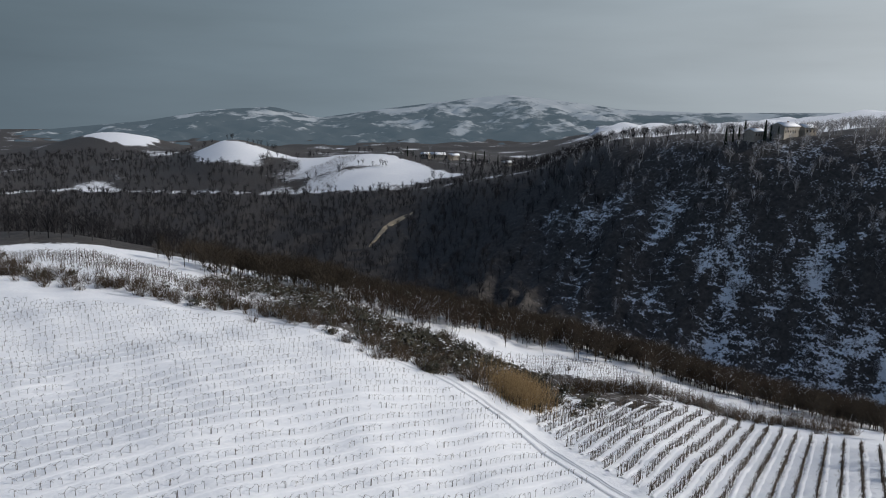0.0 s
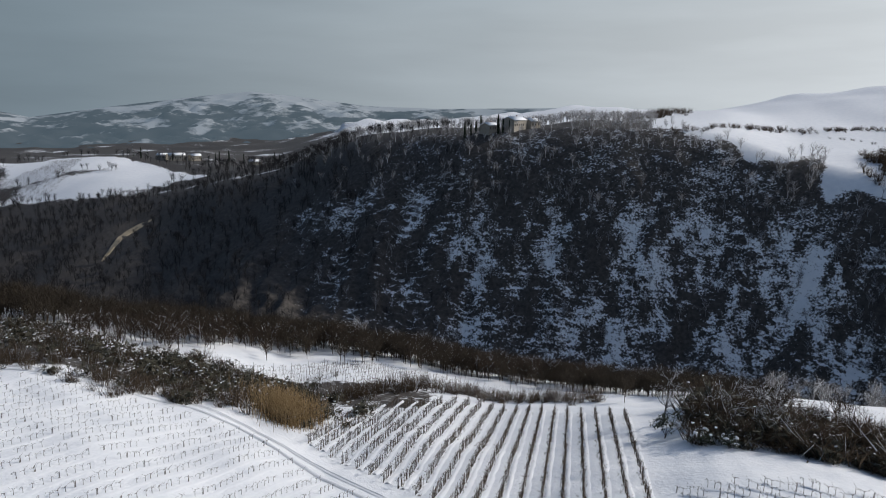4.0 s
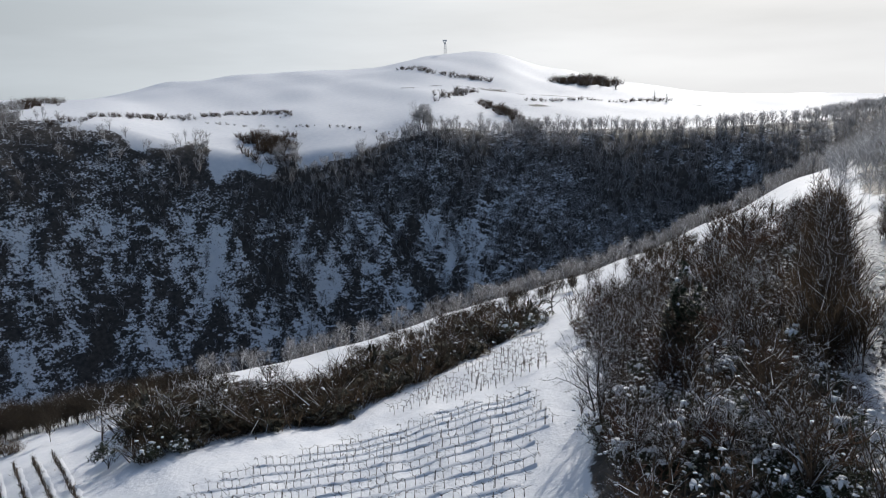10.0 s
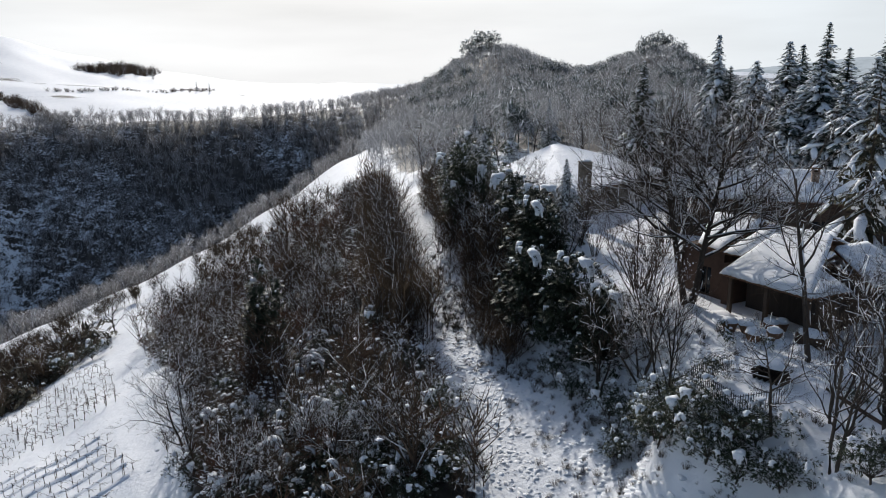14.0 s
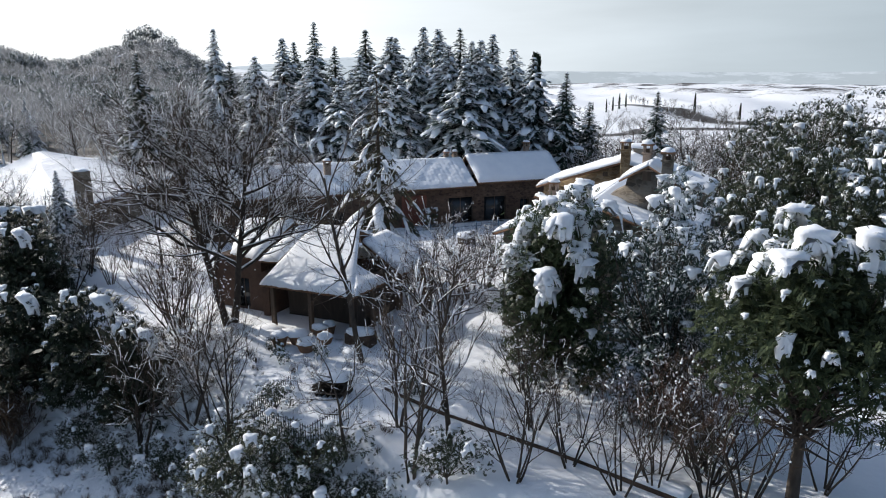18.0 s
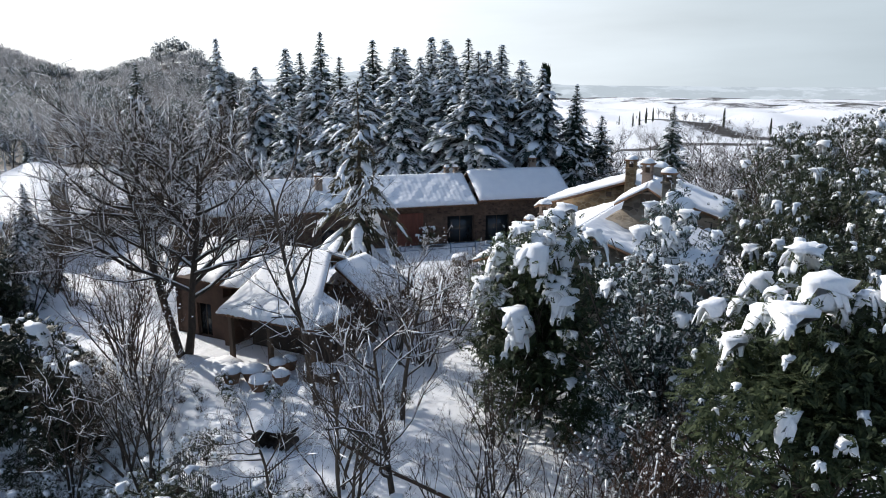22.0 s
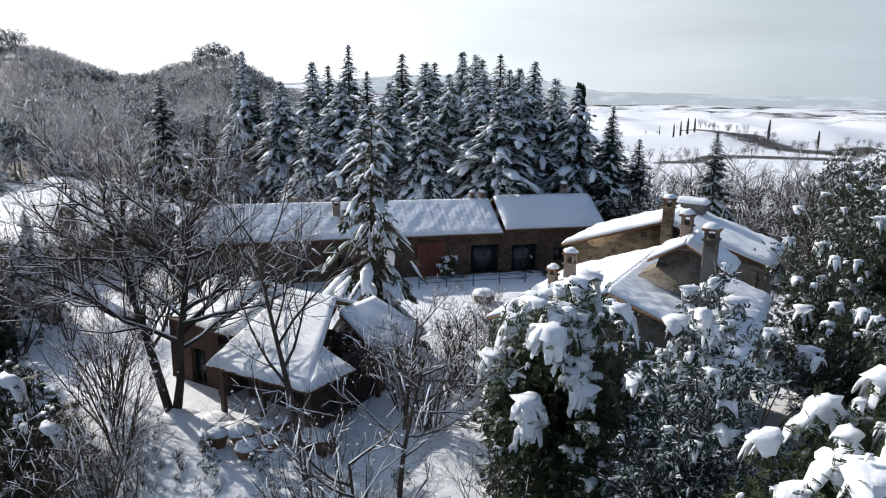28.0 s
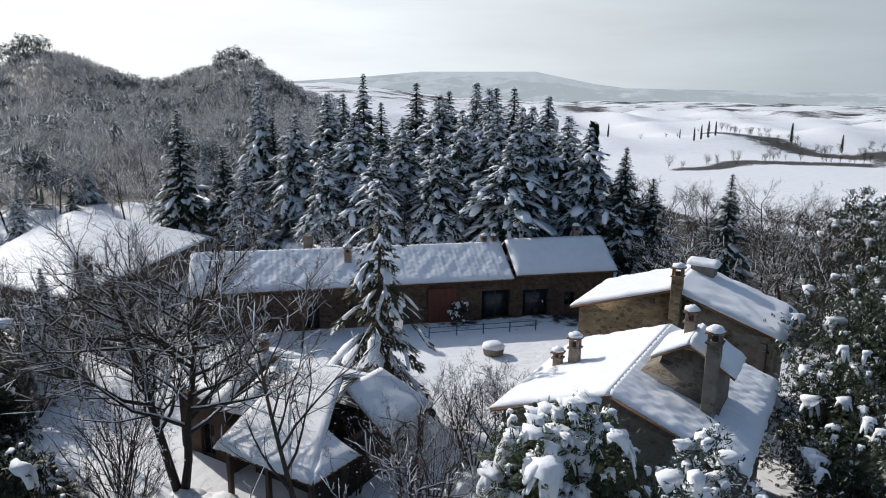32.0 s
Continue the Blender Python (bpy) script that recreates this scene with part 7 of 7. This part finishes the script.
pile = thing("log_stack", pose(37.9, -9.9, float(ground(37.9, -9.9)) - .05, 0, 0, 20), "dark covered log stack with a snow blanket", "logs")
for k in range(14):
    hp = Heap()
    r_, c_ = divmod(k, 5)
    tube(hp, [(-.7 + c_ * .3 + .15 * (r_ % 2), -.5, .15 + r_ * .26), (-.7 + c_ * .3 + .15 * (r_ % 2), .5, .15 + r_ * .26)], [.14, .14], 7)
    heap_part("log", hp, BARK, pile)
hp = Heap()
blob(hp, (0, 0, .88), (1.05, .65, .3), np.random.default_rng(8), 4, 12, .1, .12)
heap_part("snow", hp, SNOW_TREE, pile, True)

# snow heaped along the front of the sheds
heap_ = Heap()
g_ = np.random.default_rng(91)
for k in range(15):
    u = k / 14
    x, y = 48.4 - 7.4 * u + g_.normal(0, .3), -12.6 - 1.9 * u + g_.normal(0, .35)
    w = g_.uniform(.5, 1.1)
    blob(heap_, (x, y, .38), (w * 1.1, w * .9, g_.uniform(.25, .5)), g_, 4, 9, .1, .2)
tagged(heap_part("snow_drift", heap_, SNOW, None, True), "uneven heaps of snow along the shed front", "snow", kind="stuff")

# low wall along the yard's edge
def low_wall(run, base, top, thick, cap, label, seed):
    edge = thing("garden_wall", pose(0, 0, 0), label, "wall")
    for a, b in zip(run, run[1:]):
        wall_panel("wall_section", a, b, base, top, BARN_WALL, edge, (), thick)
        d_ = unit(np.array((b[0] - a[0], b[1] - a[1], 0)))
        n_ = np.array((-d_[1], d_[0], 0))
        A_, B_ = np.array((*a, top + .005)), np.array((*b, top + .005))
        snow_sheet("snow", [A_ + n_ * .03, B_ + n_ * .03, B_ + n_ * cap, A_ + n_ * cap], .2, edge, seed, step=.2, lip=.04)
    return edge


low_wall(((36.2, -11.6), (32.5, -11.3), (27.2, -11.4), (22.0, -11.2)), -1.2, .6, .6, .7, "low dark retaining wall capped with snow along the yard", 70)
low_wall(((30.9, -7.6), (28.6, -7.1)), -3.0, float(ground(29.8, -7.0)) + .22, .35, 1.0, "short dark wall holding a snowy ledge of the bank", 71)
low_wall(((28.58, -7.1), (26.2, -6.75)), -3.0, float(ground(27.4, -6.6)) + .22, .35, 1.0, "short dark wall holding a snowy ledge of the bank", 72)

# mast on the far hill
def mast(x, y):
    z = float(ground(x, y))
    t = thing("radio_mast", pose(x, y, z), "pale lattice radio mast with dishes on the hilltop", "mast")
    for k in range(4):
        sx, sy = (-1, 1)[k % 2], (-1, 1)[k // 2]
        hp = Heap()
        tube(hp, [(sx * 1.3, sy * 1.3, -.5), (sx * .8, sy * .8, 14)], [.16, .12], 4)
        heap_part("leg", hp, PALE, t)
    for k in range(6):
        w = 1.3 - .5 * k / 6
        hp = Heap()
        for a, b in (((-w, -w), (w, -w)), ((w, -w), (w, w)), ((w, w), (-w, w)), ((-w, w), (-w, -w))):
            tube(hp, [(*a, 1 + k * 2.2), (*b, 3.2 + k * 2.2)], [.08, .08], 3)
        heap_part("brace", hp, PALE, t)
    for z_, w, h in ((6.6, 2.6, .5), (13.2, 3.0, .5), (15.2, 2.4, 1.6)):
        part("platform", box(w * 1.3, w * 1.3, h, .1, (0, 0, z_)), PALE, t)
    for k in range(3):
        bm = bmesh.new()
        bmesh.ops.create_cone(bm, cap_ends=True, segments=14, radius1=.3, radius2=1.1, depth=.5, matrix=pose(-1.9, (-1.6, 0, 1.6)[k], (15.5, 12.2, 15.5)[k], 0, -90, 0))
        part("dish", bm, PALE, t)
    return t


PALE = plain("pale_painted_steel", (.45, .46, .47), (.62, .63, .64), 2, .5, .1, .01, spec=.5)
mast(833.8, 350.6)


def cottage(x, y, w, d, h, turn, label, wall=None):
    z = float(ground(x, y))
    t = thing("house", pose(x, y, z, 0, 0, turn), label, "house")
    m_ = wall or PLASTER
    wall_panel("wall", (-w / 2, -d / 2), (w / 2, -d / 2), -2, h, m_, t, tuple((1.2 + 2.6 * k, h * .45, 1.0, 1.4) for k in range(max(1, int(w / 3)))))
    wall_panel("wall", (w / 2, -d / 2 + .46), (w / 2, d / 2 - .46), -2, h, m_, t, (), .45, (d / 2 - .46, h + d * .2))
    wall_panel("wall", (w / 2, d / 2), (-w / 2, d / 2), -2, h, m_, t)
    wall_panel("wall", (-w / 2, d / 2 - .46), (-w / 2, -d / 2 + .46), -2, h, m_, t, (), .45, (d / 2 - .46, h + d * .2))
    for sg in (-1, 1):
        q = [(-sg * (w / 2 + .5), sg * -(d / 2 + .5), h - .1), (sg * (w / 2 + .5), sg * -(d / 2 + .5), h - .1), (sg * (w / 2 + .5), 0, h + d * .22), (-sg * (w / 2 + .5), 0, h + d * .22)]
        heap_part("roof", slab([np.array(p) + (0, 0, .3) for p in q], .4), SNOW, t, False, "snow covered roof slope")
    part("chimney", box(.8, .8, 1.8, .05, (w * .25, .6, h + d * .12)), BRICK, t)
    return t


PLASTER = plain("pale_plaster", (.30, .27, .23), (.46, .42, .36), .8, .9, .2, .02)


def polar(a, r_):
    return HUB[0] + r_ * math.sin(radians(a)), HUB[1] + r_ * math.cos(radians(a))


for a, r_, w, d, h, turn in ((25.2, 450, 16, 9, 6.5, 35), (26.6, 462, 9, 8, 5, 20), (23.2, 447, 10, 7, 4.5, 30)):
    cottage(*polar(a, r_), w, d, h, turn, "pale villa with a snowy roof on the gorge rim")
for a, r_, w, d, h, turn in ((-.9, 840, 17, 10, 6.5, 5), (-1.9, 850, 10, 9, 5, -20), (.4, 845, 12, 9, 6, 25), (4.8, 750, 12, 7, 4, 10)):
    cottage(*polar(a, r_), w, d, h, turn, "far hamlet house with a snowy roof")
cottage(*polar(142.8, 560), 14, 8, 5, 20, "far farmhouse with a snowy roof in the fields")
cottage(*polar(117.5, 118), 9, 6, 2.6, 60, "low outbuilding roof among the trees", BARN_WALL)
cottage(*polar(124.5, 84), 8, 5, 2.4, 35, "low snowy outbuilding under the grove", BARN_WALL)
for a, r_, s in ((21.2, 441, 1), (21.7, 443, .9), (22.1, 440, 1.0), (22.5, 446, 1.1), (23.9, 440, 1.2), (24.3, 441, .9), (24.8, 440, .8), (153.6, 455, .8), (154.1, 460, .85), (154.6, 465, .95), (155.1, 470, .85), (152.6, 470, .55), (160.2, 470, 1.1), (163.4, 455, .95), (146.3, 520, .9), (147.4, 520, 1.0), (-3.4, 840, 1.2), (1.9, 820, 1.0), (2.2, 822, 1.2), (2.9, 810, 1.3), (4.0, 790, 1.0), (6.3, 735, 1.2), (6.7, 735, 1.0), (-1.2, 830, .8), (134, 112, 1.55), (135.5, 115, 1.6), (140.6, 108, 1.6)):
    x, y = polar(a, r_)
    plant(cyp_small, x, y, s, None, s * 1.02)
for a, r_, s in ((31.0, 520, .55), (31.6, 525, .6), (32.2, 520, .62), (32.8, 526, .6), (33.4, 522, .66), (34.0, 526, .6), (34.6, 520, .55), (35.2, 526, .5), (-4.6, 860, .8), (-3.9, 860, .9), (-2.9, 850, .8), (.9, 835, .7), (1.4, 830, .9), (3.3, 800, .9), (83.5, 640, .9), (84.4, 645, .7), (80.6, 720, .8), (79.6, 735, .9), (78.6, 740, .9), (77.8, 742, .8)):
    x, y = polar(a, r_)
    plant(fir_far, x, y, s)
plant(proto_oak, *polar(64.9, 438), 1.2)
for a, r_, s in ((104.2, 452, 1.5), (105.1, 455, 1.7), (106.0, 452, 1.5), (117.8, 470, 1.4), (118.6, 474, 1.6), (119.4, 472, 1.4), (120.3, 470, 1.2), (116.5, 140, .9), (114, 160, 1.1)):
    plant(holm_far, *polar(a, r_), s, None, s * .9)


# ---- mountains on the horizon, their haze painted on as a glow ----
def mountains(name, lo, hi, crest, near_, far_, glow_, snowline, label, seed, haze=.7):
    az = np.arange(lo, hi + .01, .25)
    rad = np.linspace(near_, far_, 46)
    A, Rr = np.meshgrid(np.radians(az), rad)
    a = np.degrees(A)
    X, Y = HUB[0] + Rr * np.sin(A), HUB[1] + Rr * np.cos(A)
    t = (Rr - near_) / (far_ - near_)
    top_ = 16 + far_ * np.tan(np.radians(np.interp(a, [c_[0] for c_ in crest], [c_[1] for c_ in crest])))
    spur = np.abs(rough(X, Y, 820, seed)) * .55 + np.abs(rough(X, Y, 330, seed + 3)) * .3
    Z = -170 + (top_ + 170) * (t ** 1.15) * (1 - .42 * (1 - t) * spur * 2.2) + (rough(X, Y, 160, seed + 1) * 14 + rough(X, Y, 420, seed + 5) * 26) * (1 - t ** 6) * ease(0, .2, t)
    n, m = A.shape
    i, j = np.meshgrid(np.arange(n - 1), np.arange(m - 1), indexing="ij")
    q = np.stack((i * m + j, i * m + j + 1, (i + 1) * m + j + 1, (i + 1) * m + j), -1).reshape(-1, 4)
    mat, nn, l, b = material(name + "_haze", .9, .1)
    pos = nn.new("ShaderNodeNewGeometry")
    sep = nn.new("ShaderNodeSeparateXYZ")
    l.new(pos.outputs["Position"], sep.inputs[0])
    up = nn.new("ShaderNodeMath")
    up.operation = "MULTIPLY_ADD"
    up.inputs[1].default_value = .0011
    l.new(sep.outputs["Z"], up.inputs[0])
    l.new(noise_node(nn, l, .0046, 10, rough_=.66, stretch=(1, 1, 2.2)), up.inputs[2])
    mask = ramp(nn, l, up.outputs[0], [(snowline - .03, (0, 0, 0)), (snowline + .06, (1, 1, 1))])
    mx = nn.new("ShaderNodeMix")
    mx.data_type = "RGBA"
    l.new(mask, mx.inputs["Factor"])
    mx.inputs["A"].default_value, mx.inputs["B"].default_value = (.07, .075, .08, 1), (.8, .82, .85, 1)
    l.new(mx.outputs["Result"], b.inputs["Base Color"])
    # painted haze: an even emission laid over snow and woods alike
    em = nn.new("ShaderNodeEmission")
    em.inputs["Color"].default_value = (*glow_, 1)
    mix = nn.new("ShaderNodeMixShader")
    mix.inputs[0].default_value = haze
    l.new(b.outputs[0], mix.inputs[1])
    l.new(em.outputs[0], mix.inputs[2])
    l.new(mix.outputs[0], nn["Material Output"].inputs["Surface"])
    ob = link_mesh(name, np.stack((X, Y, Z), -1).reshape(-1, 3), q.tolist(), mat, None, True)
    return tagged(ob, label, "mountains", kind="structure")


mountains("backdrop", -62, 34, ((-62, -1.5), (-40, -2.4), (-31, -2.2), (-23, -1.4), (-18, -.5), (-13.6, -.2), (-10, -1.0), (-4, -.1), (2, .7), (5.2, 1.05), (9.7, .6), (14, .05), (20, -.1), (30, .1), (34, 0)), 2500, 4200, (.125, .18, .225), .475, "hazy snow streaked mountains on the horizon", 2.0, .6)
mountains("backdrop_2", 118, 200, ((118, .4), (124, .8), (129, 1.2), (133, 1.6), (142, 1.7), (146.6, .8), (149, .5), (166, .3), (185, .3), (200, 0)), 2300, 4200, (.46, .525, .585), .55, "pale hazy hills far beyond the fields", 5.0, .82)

# ---- the patterns that the plants were copied from are not part of the place ----
for o in [o for o in scene.collection.objects if o.parent is None and o.matrix_basis.translation.z < -400]:
    for k in (*o.children_recursive, o):
        bpy.data.objects.remove(k)
